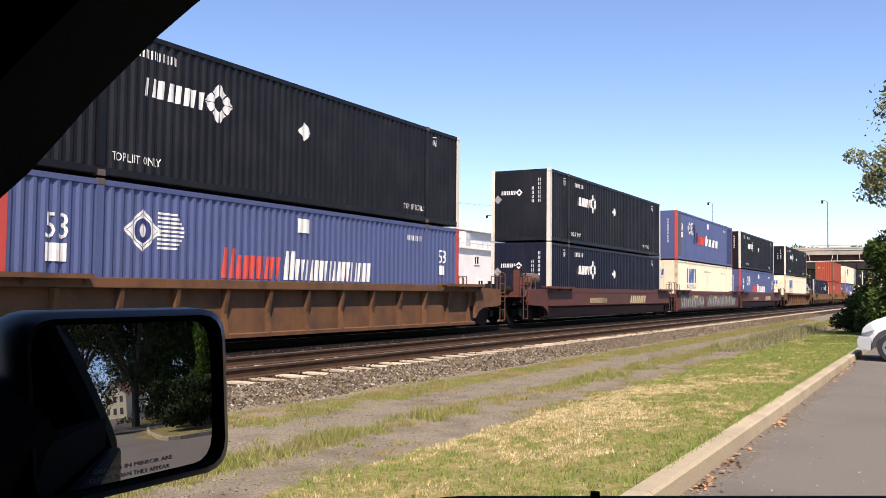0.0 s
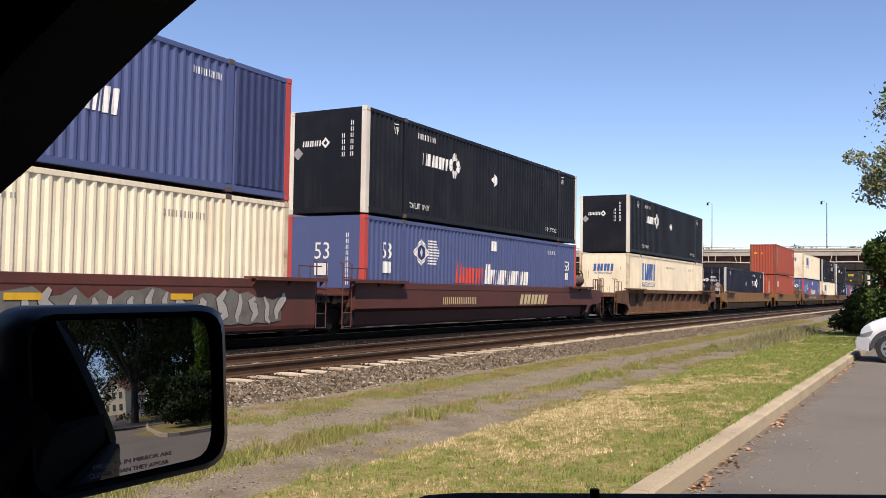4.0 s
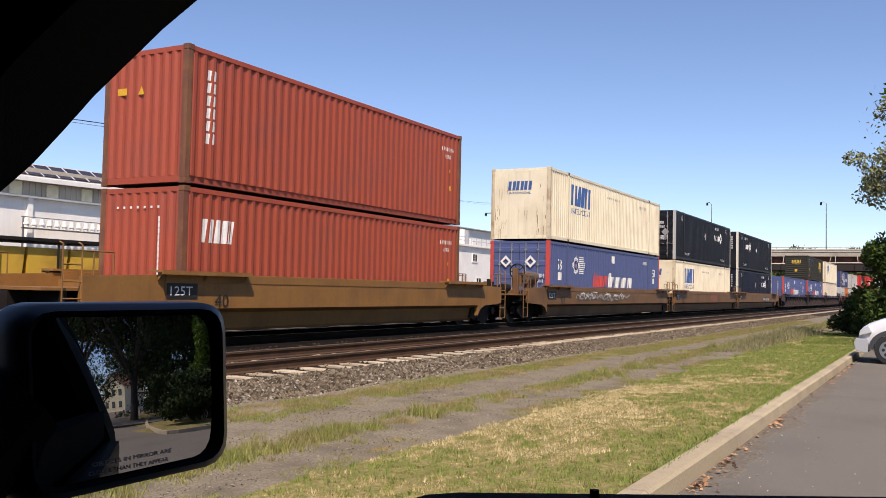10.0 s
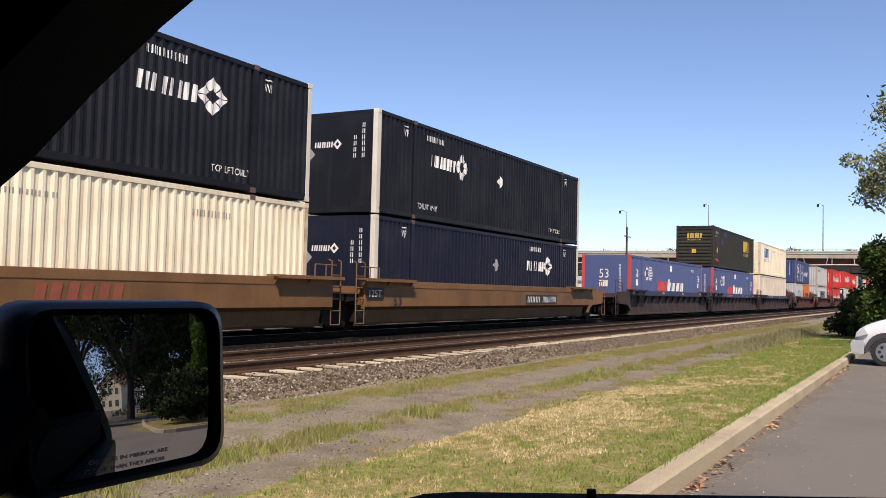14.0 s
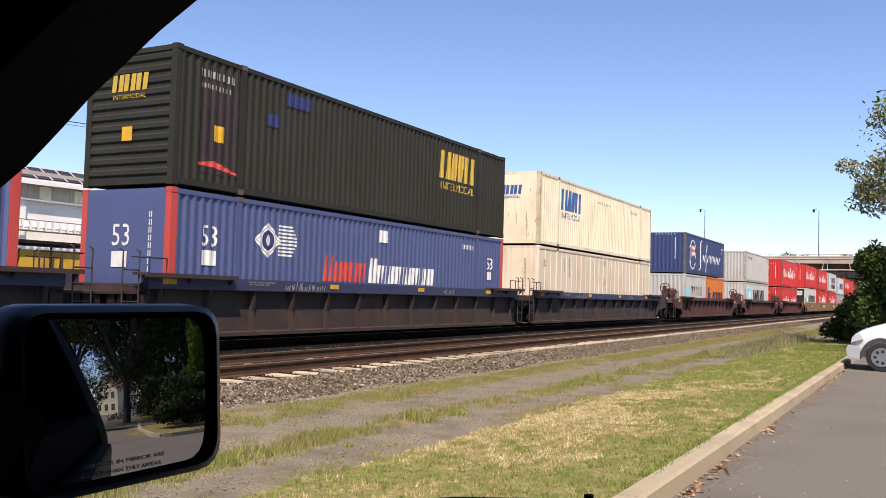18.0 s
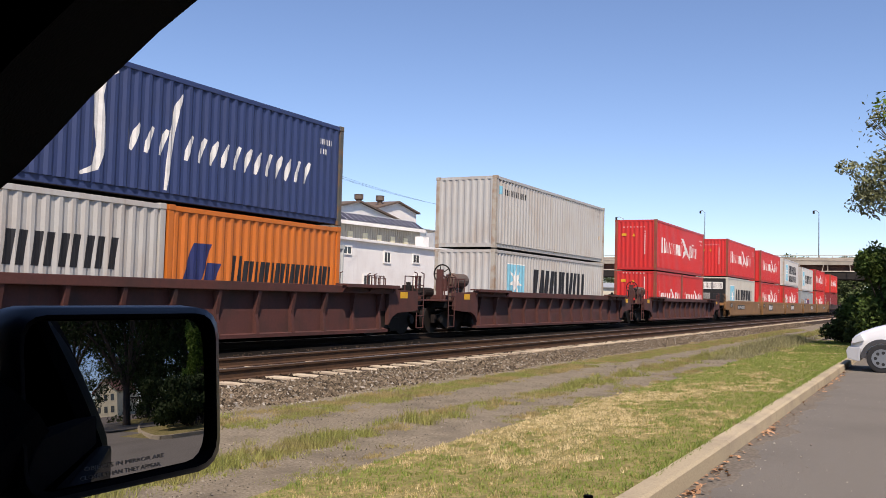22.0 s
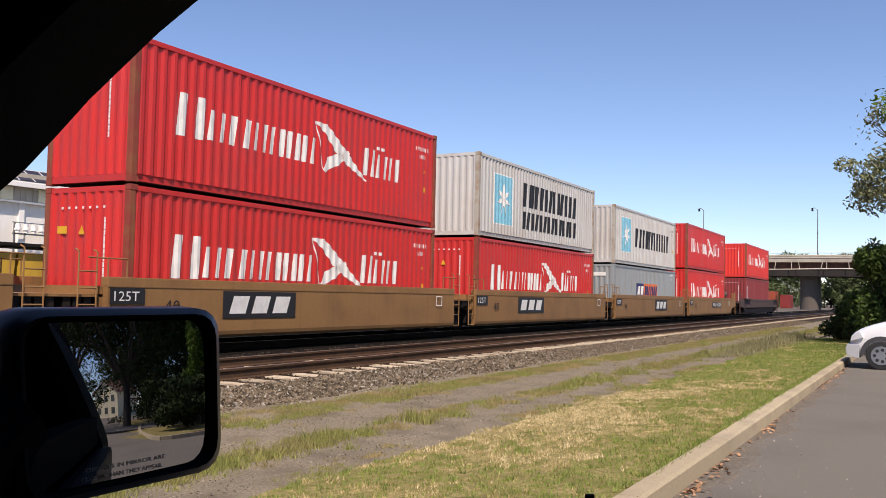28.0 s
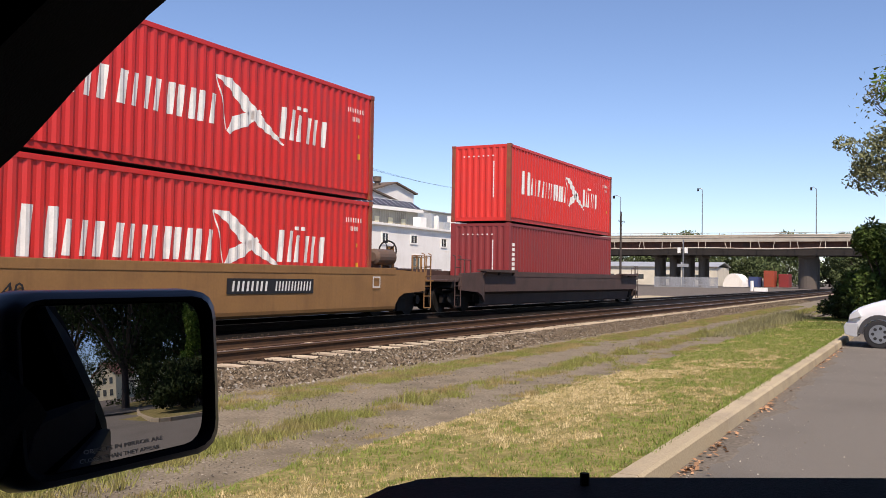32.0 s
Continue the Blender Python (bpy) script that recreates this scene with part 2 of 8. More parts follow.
def ribs(bm, a, b, z0, z1, step):
    """A flat sheet with slim upright ribs, facing -y."""
    n = round((b - a) / step)
    line = [(a, 0.03)]
    for i in range(1, n):
        x = a + (b - a) * i / n
        line += [(x - 0.045, 0.03), (x - 0.02, 0.012), (x + 0.02, 0.012), (x + 0.045, 0.03)]
    prism(bm, line + [(b, 0.03), (b, 0.06), (a, 0.06)], "z", z0, z1)


# marks are drawn flat in x and z and then laid on the folded sheet
def blocks(bm, x, z, w, h, n, gap=0.26, tall_first=1.0, slant=0.0, bold=0.30):
    """A row of n pairs of plain bars in a box w wide and h high."""
    p = w / n
    for i in range(n):
        hh = h * tall_first if i == 0 else h
        a, b = x + i * p + p * gap * 0.5, x + (i + 1) * p - p * gap * 0.5
        t = (b - a) * bold
        rects = [(a, z, a + t, z + hh), (b - t, z, b, z + hh)]
        for r in rects:
            quad(bm, *r, slant=slant, z0=z)


def shapes(bm, x, z, w, h, n, gap=0.2, tall_first=1.0, slant=0.0, bold=0.28, widths=None):
    """A row of n plain blocks in a box w wide and h high, each of two leaning bars; bold sets how much is filled."""
    widths = widths or [1.0] * n
    unit, a0 = w / sum(widths), x
    for i in range(n):
        cell = unit * widths[i]
        hh = h * tall_first if i == 0 else h
        a, b = a0 + cell * gap * 0.5, a0 + cell * (1 - gap * 0.5)
        a0 += cell
        lean = 0.10 * hh + hh * slant
        stroke = (b - a) * min(0.42, 0.16 + 0.72 * bold)
        for u in (a, b - stroke):
            poly(bm, [(u - lean / 2, z), (u + stroke - lean / 2, z), (u + stroke + lean / 2, z + hh), (u + lean / 2, z + hh)])


def quad(bm, x0, za, x1, zb, slant=0.0, z0=0.0):
    pts = ((x0, za), (x1, za), (x1, zb), (x0, zb))
    bm.faces.new([bm.verts.new((x + (z - z0) * slant, 0, z)) for x, z in pts])


def poly(bm, pts):
    bm.faces.new([bm.verts.new((x, 0, z)) for x, z in pts])


def diamond(bm, x, z, w, h):
    poly(bm, [(x - w / 2, z), (x, z - h / 2), (x + w / 2, z), (x, z + h / 2)])


def diamond_ring(bm, x, z, w, h, t):
    o = [(x - w / 2, z), (x, z - h / 2), (x + w / 2, z), (x, z + h / 2)]
    i = [(x + (a - x) * t, z + (b - z) * t) for a, b in o]
    for k in range(4):
        j = (k + 1) % 4
        poly(bm, [o[k], o[j], i[j], i[k]])


def facets(bm, x, z, w, h):
    """A diamond ring of eight slightly parted pieces."""
    o = [(x - w / 2, z), (x, z - h / 2), (x + w / 2, z), (x, z + h / 2)]
    i = [(x + (a - x) * 0.42, z + (b - z) * 0.42) for a, b in o]
    for k in range(4):
        j = (k + 1) % 4
        for f0, f1 in ((0.03, 0.47), (0.53, 0.97)):
            poly(bm, [tuple(p[q] + (r[q] - p[q]) * f for q in (0, 1)) for p, r, f in ((o[k], o[j], f0), (o[k], o[j], f1), (i[k], i[j], f1), (i[k], i[j], f0))])


def disc(bm, x, z, r, n=20, sx=1.0):
    poly(bm, [(x + sx * r * math.cos(2 * math.pi * i / n), z + r * math.sin(2 * math.pi * i / n)) for i in range(n)])


def ring(bm, x, z, rx, rz, t, n=28):
    for i in range(n):
        a, b = 2 * math.pi * i / n, 2 * math.pi * (i + 1) / n
        poly(bm, [(x + rx * math.cos(a), z + rz * math.sin(a)), (x + rx * math.cos(b), z + rz * math.sin(b)),
                  (x + (rx - t) * math.cos(b), z + (rz - t) * math.sin(b)), (x + (rx - t) * math.cos(a), z + (rz - t) * math.sin(a))])


def ribbon(bm, pts, w0, w1):
    """A band of changing width along a line of points."""
    n = len(pts)
    sides = []
    for i, p in enumerate(pts):
        a, b = Vector(pts[max(0, i - 1)]), Vector(pts[min(n - 1, i + 1)])
        d = (b - a).normalized()
        w = (w0 + (w1 - w0) * math.sin(math.pi * i / (n - 1))) / 2
        sides.append(((p[0] - d.y * w, p[1] + d.x * w), (p[0] + d.y * w, p[1] - d.x * w)))
    made = [[bm.verts.new((x, 0, z)) for x, z in pair] for pair in sides]
    for i in range(n - 1):
        bm.faces.new((made[i][1], made[i + 1][1], made[i + 1][0], made[i][0]))


def star(bm, x, z, r, n=7, inner=0.36):
    pts = [(x + (r if i % 2 == 0 else r * inner) * math.sin(math.pi * i / n), z + (r if i % 2 == 0 else r * inner) * math.cos(math.pi * i / n)) for i in range(2 * n)]
    c = bm.verts.new((x, 0, z))
    v = [bm.verts.new((a, 0, b)) for a, b in pts]
    for i in range(2 * n):
        bm.faces.new((c, v[i], v[(i + 1) % (2 * n)]))


TEXTS = {}


def lettering(bm, text, x, z, h, w=None, stretch=1.0):
    """Readable words in the built-in font, with capitals h high, in x and z."""
    if text not in TEXTS:
        cu = bpy.data.curves.new("text", "FONT")
        cu.body, cu.size, cu.resolution_u = text, 1.0, 2
        ob = bpy.data.objects.new("text", cu)
        scene.collection.objects.link(ob)
        dg = bpy.context.evaluated_depsgraph_get()
        me = bpy.data.meshes.new_from_object(ob.evaluated_get(dg))
        TEXTS[text] = ([tuple(v.co[:2]) for v in me.vertices], [tuple(f.vertices) for f in me.polygons])
        bpy.data.objects.remove(ob)
        bpy.data.curves.remove(cu)
        bpy.data.meshes.remove(me)
    vs, fs = TEXTS[text]
    x_lo, x_hi = min(v[0] for v in vs), max(v[0] for v in vs)
    k = h / 0.73
    kx = (w / (x_hi - x_lo)) if w else k * stretch
    made = [bm.verts.new((x + (a - x_lo) * kx, 0, z + b * k)) for a, b in vs]
    for f in fs:
        try:
            bm.faces.new([made[i] for i in f])
        except ValueError:
            pass


def lay(bm, x0, pitch, off):
    """Lays a flat drawing on the corrugated sheet."""
    xs = [v.co.x for v in bm.verts]
    for x in breaks(min(xs), max(xs), x0, pitch)[1:-1]:
        bmesh.ops.bisect_plane(bm, geom=bm.verts[:] + bm.edges[:] + bm.faces[:], plane_co=(x, 0, 0), plane_no=(1, 0, 0))
    for v in bm.verts:
        v.co.y = 0.012 + wave(v.co.x, x0, pitch) - off
    for f in bm.faces:
        f.normal_update()
        if f.normal.y > 0:
            f.normal_flip()


def mark_mesh(key, draw, material, x0=None, pitch=None, y=0.0, off=0.003):
    k = (key, material.name, off, y)
    if k not in CACHE:
        bm = bmesh.new()
        draw(bm)
        if pitch:
            lay(bm, x0, pitch, off)
        else:
            for v in bm.verts:
                v.co.y = y
            for f in bm.faces:
                f.normal_update()
                if f.normal.y > 0:
                    f.normal_flip()
        me = bpy.data.meshes.new("mark")
        bm.to_mesh(me)
        bm.free()
        me.materials.append(material)
        CACHE[k] = me
    return CACHE[k]


SPLIT = ("wordmark", "second_wordmark", "script_shape")
PIECES = {}


def joined(bm, group):
    """Draws faces that share corners as one piece."""
    made = {}
    for pts in group:
        vs = []
        for p in pts:
            k = (round(p[0], 4), round(p[1], 4))
            if k not in made:
                made[k] = bm.verts.new((p[0], 0, p[1]))
            vs.append(made[k])
        bm.faces.new(vs)


def islands(draw, key):
    """The separate faces of a flat drawing, each as a drawing of its own."""
    if key not in PIECES:
        bm = bmesh.new()
        draw(bm)
        seen, out = set(), []
        for f in bm.faces:
            if f in seen:
                continue
            group, stack = [], [f]
            seen.add(f)
            while stack:
                g = stack.pop()
                group.append([(v.co.x, v.co.z) for v in g.verts])
                for e in g.edges:
                    for h in e.link_faces:
                        if h not in seen:
                            seen.add(h)
                            stack.append(h)
            out.append(group)
        bm.free()
        PIECES[key] = [(i, lambda b, group=group: joined(b, group)) for i, group in enumerate(out)]
    return PIECES[key]


# the drawings of each livery, in metres from the container's front end and floor
def livery_black_box(dx=0.0, top=True):
    return [("wordmark", "mark_white", lambda bm: shapes(bm, 3.05 + dx, 1.68, 1.62, 0.37, 4, gap=0.12, widths=(0.8, 1.2, 1, 1), bold=0.24)),
            ("emblem", "mark_white", lambda bm: facets(bm, 5.12 + dx, 1.9, 0.92, 0.86)),
            ("hazard_diamond", "mark_white" if dx == 0 else "mark_grey", lambda bm: diamond(bm, 8.1 if dx == 0 else 7.9, 1.78, 0.50, 0.46)),
            ("number_bar", "mark_white", lambda bm: blocks(bm, 2.75 + dx * 1.06, 2.42, 1.15, 0.17, 8, gap=0.35)),
            ("notice", "mark_white", lambda bm: (lettering(bm, "TOP LIFT ONLY", 2.3, 0.33, 0.17, 1.2), lettering(bm, "TOP LIFT ONLY", 12.75, 0.33, 0.16, 1.2))),
            ("stencil", "mark_white", lambda bm: (lettering(bm, "WP", 1.40, 2.35, 0.22, 0.26), quad(bm, 1.40, 2.62, 1.66, 2.65), lettering(bm, "WP", 14.40, 2.35, 0.22, 0.26), quad(bm, 14.40, 2.62, 14.66, 2.65)))]


def livery_blue_box(mended=False):
    def logo(bm):
        for i in range(9):
            z = 1.66 + i * 0.085
            half = math.sqrt(max(0.02, 0.42 ** 2 - (z - 2.0) ** 2))
            quad(bm, 3.72 - 0.25, z, 3.72 + half * 1.1, z + 0.045)
    grey = [("mended_panel", "mark_slate", lambda bm: quad(bm, 0.22, 0.2, 0.9, 2.75))] if mended else []
    return grey + [("logo", "mark_white", lambda bm: diamond_ring(bm, 3.1, 2.0, 0.92, 0.86, 0.84)), ("logo_field", "mark_white", lambda bm: (diamond(bm, 3.1, 2.0, 0.74, 0.68), logo(bm))),
            ("logo_centre", "mark_navy", lambda bm: ring(bm, 3.1, 2.0, 0.19, 0.24, 0.10)),
            ("wordmark", "mark_red", lambda bm: shapes(bm, 5.3, 1.12, 1.95, 0.52, 5, gap=0.14, tall_first=1.28, widths=(1.1, 1, 1, 0.6, 1), bold=0.3)),
            ("second_wordmark", "mark_white", lambda bm: shapes(bm, 7.4, 1.12, 3.65, 0.50, 10, gap=0.16, tall_first=1.36, widths=(1.05, 1, 1, 1, 1, 1, 1, 1, 0.55, 1), bold=0.28)),
            ("length_mark", "mark_white", lambda bm: (lettering(bm, "53", 0.92, 1.74, 0.48, 0.46), lettering(bm, "53", 14.85, 1.76, 0.42, 0.42))),
            ("size_plate", "mark_white", lambda bm: (quad(bm, 0.92, 1.34, 1.36, 1.66), quad(bm, 7.9, 2.26, 8.35, 2.60), quad(bm, 14.85, 1.40, 15.20, 1.68))),
            ("number_bar", "mark_white", lambda bm: blocks(bm, 12.9, 2.36, 0.9, 0.15, 8, gap=0.35))] + ([
            ("dark_smudge", "mark_deep", lambda bm: [poly(bm, [(x + 0.5 * dx, z - 0.5 * h), (x + dx, z - 0.1 * h), (x + 0.9 * dx, z + 0.4 * h), (x + 0.4 * dx, z + 0.5 * h), (x, z + 0.1 * h), (x + 0.1 * dx, z - 0.3 * h)]) for x, z, dx, h in ((3.72, 2.05, 0.42, 0.5), (4.22, 1.82, 0.4, 1.0), (4.70, 1.50, 0.55, 0.8), (4.05, 1.28, 0.5, 0.35), (5.4, 1.35, 0.2, 0.6))]),
            ("repainted_panel", "mark_deep", lambda bm: quad(bm, 14.25, 0.2, 15.92, 2.74))] if mended else [])


def livery_cream_box(tint="mark_blue", dx=0.0, dz=0.0):
    return [("wordmark", tint, lambda bm: (shapes(bm, 2.35 + dx, 1.58 + dz, 2.5, 0.88, 3, gap=0.08, bold=0.36),)),
            ("caption", tint, lambda bm: lettering(bm, "INTERMODAL", 2.5 + dx, 1.24 + dz, 0.25, 2.3)),
            ("number_bar", "mark_grey", lambda bm: (blocks(bm, 12.2, 2.28, 1.2, 0.14, 8, gap=0.4), blocks(bm, 7.0, 2.3, 2.0, 0.10, 12, gap=0.4)))]


def livery_red40(x=1.15, z=1.1, k=1.0, big=True):
    bird = lambda bm: (ribbon(bm, [(x + 4.75 * k, z + 1.12 * k), (x + 5.2 * k, z + 1.02 * k), (x + 5.75 * k, z + 0.62 * k), (x + 6.3 * k, z + 0.30 * k), (x + 7.1 * k, z - 0.10 * k)], 0.04 * k, 0.34 * k),
                       ribbon(bm, [(x + 5.15 * k, z - 0.08 * k), (x + 5.35 * k, z + 0.16 * k), (x + 5.75 * k, z + 0.30 * k), (x + 6.25 * k, z + 0.56 * k)], 0.10 * k, 0.34 * k),
                       ribbon(bm, [(x + 4.75 * k, z + 1.12 * k), (x + 4.95 * k, z + 0.6 * k), (x + 5.1 * k, z - 0.02 * k)], 0.03, 0.04))
    return [("wordmark", "mark_white", lambda bm: (shapes(bm, x, z, 0.86 * k, 0.90 * k, 1, gap=0.12, bold=0.2), shapes(bm, x + 0.90 * k, z + 0.04 * k, 3.9 * k, 0.66 * k, 6, gap=0.18, bold=0.2, widths=(0.95, 1.35, 0.85, 1, 0.95, 0.95)), shapes(bm, x + 6.95 * k, z + 0.06 * k, 1.9 * k, 0.66 * k, 3, gap=0.16, bold=0.2, tall_first=1.15),
                                                   quad(bm, x + 7.62 * k, z + 0.84 * k, x + 7.74 * k, z + 0.93 * k), quad(bm, x + 7.88 * k, z + 0.84 * k, x + 8.0 * k, z + 0.93 * k))),
            ("bird_shape", "mark_white", bird)]


def codes40(white="mark_white", plates=True):
    out = [("number_bar", white, lambda bm: (blocks(bm, 10.95, 2.28, 0.75, 0.12, 6, gap=0.3), blocks(bm, 11.15, 2.05, 0.4, 0.12, 4, gap=0.3)))]
    if plates:
        out.append(("warning_plate", "mark_amber", lambda bm: (quad(bm, 11.4, 1.05, 11.55, 1.2), quad(bm, 11.4, 1.62, 11.52, 1.72))))
    return out


def livery_star(x_sq, x_word, w_word, z_sq=1.05, h_sq=1.55, z=1.15, h=0.95, second=False):
    out = [("logo_border", "mark_white", lambda bm: quad(bm, x_sq - 0.04, z_sq - 0.04, x_sq + 1.66, z_sq + h_sq + 0.04)), ("logo_square", "mark_cyan", lambda bm: quad(bm, x_sq, z_sq, x_sq + 1.62, z_sq + h_sq)),
           ("wordmark", "mark_black", lambda bm: shapes(bm, x_word, z + (0.75 if second else 0), w_word, h, 6, gap=0.12, bold=0.30, widths=(1.25, 1.05, 0.9, 0.95, 0.95, 1)))]
    if second:
        out.append(("second_wordmark", "mark_black", lambda bm: shapes(bm, x_word, z - 0.1, w_word, 0.66, 7, gap=0.14, bold=0.30)))
    return out


def star_mark(x_sq, z_sq=1.05, h_sq=1.55):
    return ("star_shape", "mark_white", lambda bm: star(bm, x_sq + 0.81, z_sq + h_sq / 2, 0.62))


WIDE, ISO = 2.59, 2.438


def container(label, L, H, color, at, marks=(), posts=None, rear_posts=None, front="sheet", rear="sheet", side="sheet", pitch=None, front_marks=(), key=""):
    """A freight container: x from its front end, y from its near side, z from its floor."""
    wide = L > 14
    W = WIDE if wide else ISO
    pitch = pitch or (0.235 if wide else 0.278)
    x0 = 0.20
    m = paint(color)
    pf, pr = paint(posts or color), paint(rear_posts or posts or color)
    root = thing("freight_container", label, "container", "containers on the train", at=at)
    post = 0.20 if posts and not posts.startswith("rusty") and front != "doors" else 0.15

    def wall(bm):
        if side == "ribs":
            ribs(bm, post, L - post, 0.17, H - 0.12, 0.61)
        else:
            sheet(bm, post, L - post, 0.17, H - 0.12, x0, pitch)
    wm = shared(("side_wall", L, H, side, pitch, post), m, wall)
    part("side_wall", wm, m, root)
    part("side_wall", wm, m, root, at=Matrix.Translation((L, W, 0)) @ Matrix.Rotation(math.pi, 4, "Z"))

    def end_sheet(bm):
        if front == "ribs":
            n, line = 11, [(0.05, 0.17)]
            for i in range(n):
                z = 0.24 + (H - 0.52) * i / (n - 1)
                line += [(0.05, z - 0.04), (0.012, z), (0.012, z + 0.09), (0.05, z + 0.13)]
            prism(bm, line + [(0.05, H - 0.12), (0.075, H - 0.12), (0.075, 0.17)], "x", 0.15, W - 0.15)
        elif front == "flat":
            box(bm, 0.15, 0.02, 0.17, W - 0.15, 0.06, H - 0.12)
        else:
            sheet(bm, 0.15, W - 0.15, 0.17, H - 0.12, 0.15, 0.235 if wide else 0.26)
    ends = ((front, Matrix.Rotation(math.radians(-90), 4, "Z") @ Matrix.Translation((-W, 0, 0)), 0), (rear, Matrix.Translation((L, 0, 0)) @ Matrix.Rotation(math.radians(90), 4, "Z"), 1))
    for style, pl, idx in ends:
        if style == "doors":
            for i in range(2):
                x_a, x_b = (0.16, W / 2 - 0.008) if i == 0 else (W / 2 + 0.008, W - 0.16)

                def leaf(bm, a=x_a, b=x_b):
                    line = [(0.03, 0.16)]
                    for k in range(5):
                        z = 0.30 + (H - 0.75) * k / 4
                        line += [(0.03, z - 0.05), (0.014, z), (0.014, z + 0.15), (0.03, z + 0.20)]
                    prism(bm, line + [(0.03, H - 0.13), (0.07, H - 0.13), (0.07, 0.16)], "x", a, b)
                door = part("door", shared(("door", W, H, i), m, leaf), m, root, at=pl)
                for u in (0.25, 0.72):
                    x = x_a + (x_b - x_a) * u
                    part("locking_bar", shared(("locking_bar", H, round(x, 3)), galvanised, lambda bm, x=x: (rod(bm, (x, -0.012, 0.14), (x, -0.012, H - 0.1), 0.02), [box(bm, x - 0.05, -0.03, z, x + 0.05, 0.02, z + 0.06) for z in (0.3, 0.9, H - 1.0, H - 0.4)])), galvanised, door)
                    part("handle", shared(("handle", round(x, 3)), galvanised, lambda bm, x=x: rod(bm, (x, -0.03, 0.95), (x + 0.36, -0.03, 0.90), 0.014)), galvanised, door)
                part("hinge_row", shared(("hinge_row", i, W, H), casting_mat, lambda bm, i=i: [box(bm, (0.12 if i == 0 else W - 0.20), 0.005, z, (0.20 if i == 0 else W - 0.12), 0.03, z + 0.12) for z in (0.35, 0.95, 1.6, 2.2)]), casting_mat, door)
        elif style == "reefer":
            def unit(bm):
                box(bm, 0.15, 0.06, 0.17, W - 0.15, 0.12, H - 0.12)
            dark = rubber_gasket
            part("cooling_unit", shared(("cooling_unit", W), dark, unit), dark, root, "black refrigeration unit set into the end", at=pl)
            for x, z, w, h, mm in ((0.35, 1.95, 0.85, 0.55, "mark_white"), (1.3, 1.95, 0.75, 0.55, "mark_white"), (0.4, 1.2, 0.7, 0.45, "mark_grey"), (1.35, 1.05, 0.6, 0.6, "mark_black"), (0.3, 0.3, 1.8, 0.55, "mark_black")):
                pm = mark(mm)
                panel = part("access_panel", shared(("access_panel", x, z), pm, lambda bm, x=x, z=z, w=w, h=h: box(bm, x, 0.02, z, x + w, 0.06, z + h), bevel=0.012), pm, root, at=pl)
                part("grille", shared(("grille", x, z), dark, lambda bm, x=x, z=z, w=w, h=h: [rod(bm, (x + 0.08 + (w - 0.16) * i / 7, 0.016, z + 0.06), (x + 0.08 + (w - 0.16) * i / 7, 0.016, z + h - 0.06), 0.012, 5) for i in range(8)]), dark, panel)
        else:
            part("end_wall", shared(("end_wall", W, H, front if idx == 0 else "sheet"), m, end_sheet), m, root, at=pl)

    def roof(bm):
        n = int(L / 0.5)
        line = [(0.06, H - 0.03)]
        for i in range(n):
            x = 0.3 + (L - 0.6) * i / n
            line += [(x, H - 0.03), (x + 0.03, H - 0.014), (x + 0.19, H - 0.014), (x + 0.22, H - 0.03)]
        prism(bm, line + [(L - 0.06, H - 0.03), (L - 0.06, H - 0.06), (0.06, H - 0.06)], "y", 0.05, W - 0.05)
    part("roof", shared(("roof", L, H), m, roof), m, root)

    def base(bm):
        box(bm, 0.1, 0.066, 0.02, L - 0.1, W - 0.066, 0.14)
    part("floor_frame", shared(("floor_frame", L, W), metal_dark, base), metal_dark, root)
    for y, s in ((0.0, 1), (W - 0.06, -1)):
        deep = s * (0.002 if wide else 0.062)
        part("bottom_rail", shared(("bottom_rail", L, y), m, lambda bm, y=y: box(bm, 0.15, y + deep, 0.03, L - 0.15, y + deep + 0.06, 0.166 if wide else 0.172), bevel=0.008), m, root)
        part("top_rail", shared(("top_rail", L, H, y), m, lambda bm, y=y: box(bm, 0.15, y + 0.004, H - 0.125, L - 0.15, y + 0.07, H - 0.02), bevel=0.008), m, root)
    for x in (0.0, L - post):
        pm = pf if x == 0 else pr
        for y in (0.0, W - 0.16):
            part("corner_post", shared(("corner_post", H, round(x, 2), y, post), pm, lambda bm, x=x, y=y: box(bm, x + 0.003, y + 0.003, 0.118, x + post - 0.003, y + 0.157, H - 0.118), bevel=0.012), pm, root)
        part("end_sill", shared(("end_sill", W, round(x, 2), post), m, lambda bm, x=x: box(bm, x + 0.02, 0.165, 0.03, x + post - 0.02, W - 0.165, 0.172)), m, root)
        part("end_header", shared(("end_header", W, H, round(x, 2), post), m, lambda bm, x=x: box(bm, x + 0.02, 0.165, H - 0.122, x + post - 0.02, W - 0.165, H - 0.018)), m, root)
    spots = [(0.0, casting_mat), (L - 0.178, casting_mat)]
    if wide:
        for x in (1.98, L - 2.16):
            for y in (-0.004, W - 0.066):
                part("lifting_post", shared(("lifting_post", H, round(x, 2), y), m, lambda bm, x=x, y=y: box(bm, x, y, 0.18, x + 0.16, y + 0.07, H - 0.126)), m, root)
            spots.append((x, casting_mat))
    for x, cm in ((0.0, pf), (L - 0.178, pr), *spots[2:]):
        for z in (0.0, H - 0.118):
            for y in (-0.006, W - 0.156):
                part("corner_casting", shared(("corner_casting",), cm, lambda bm: (box(bm, 0, 0, 0, 0.178, 0.162, 0.118)), bevel=0.012), cm, root, at=Matrix.Translation((x, y, z)))
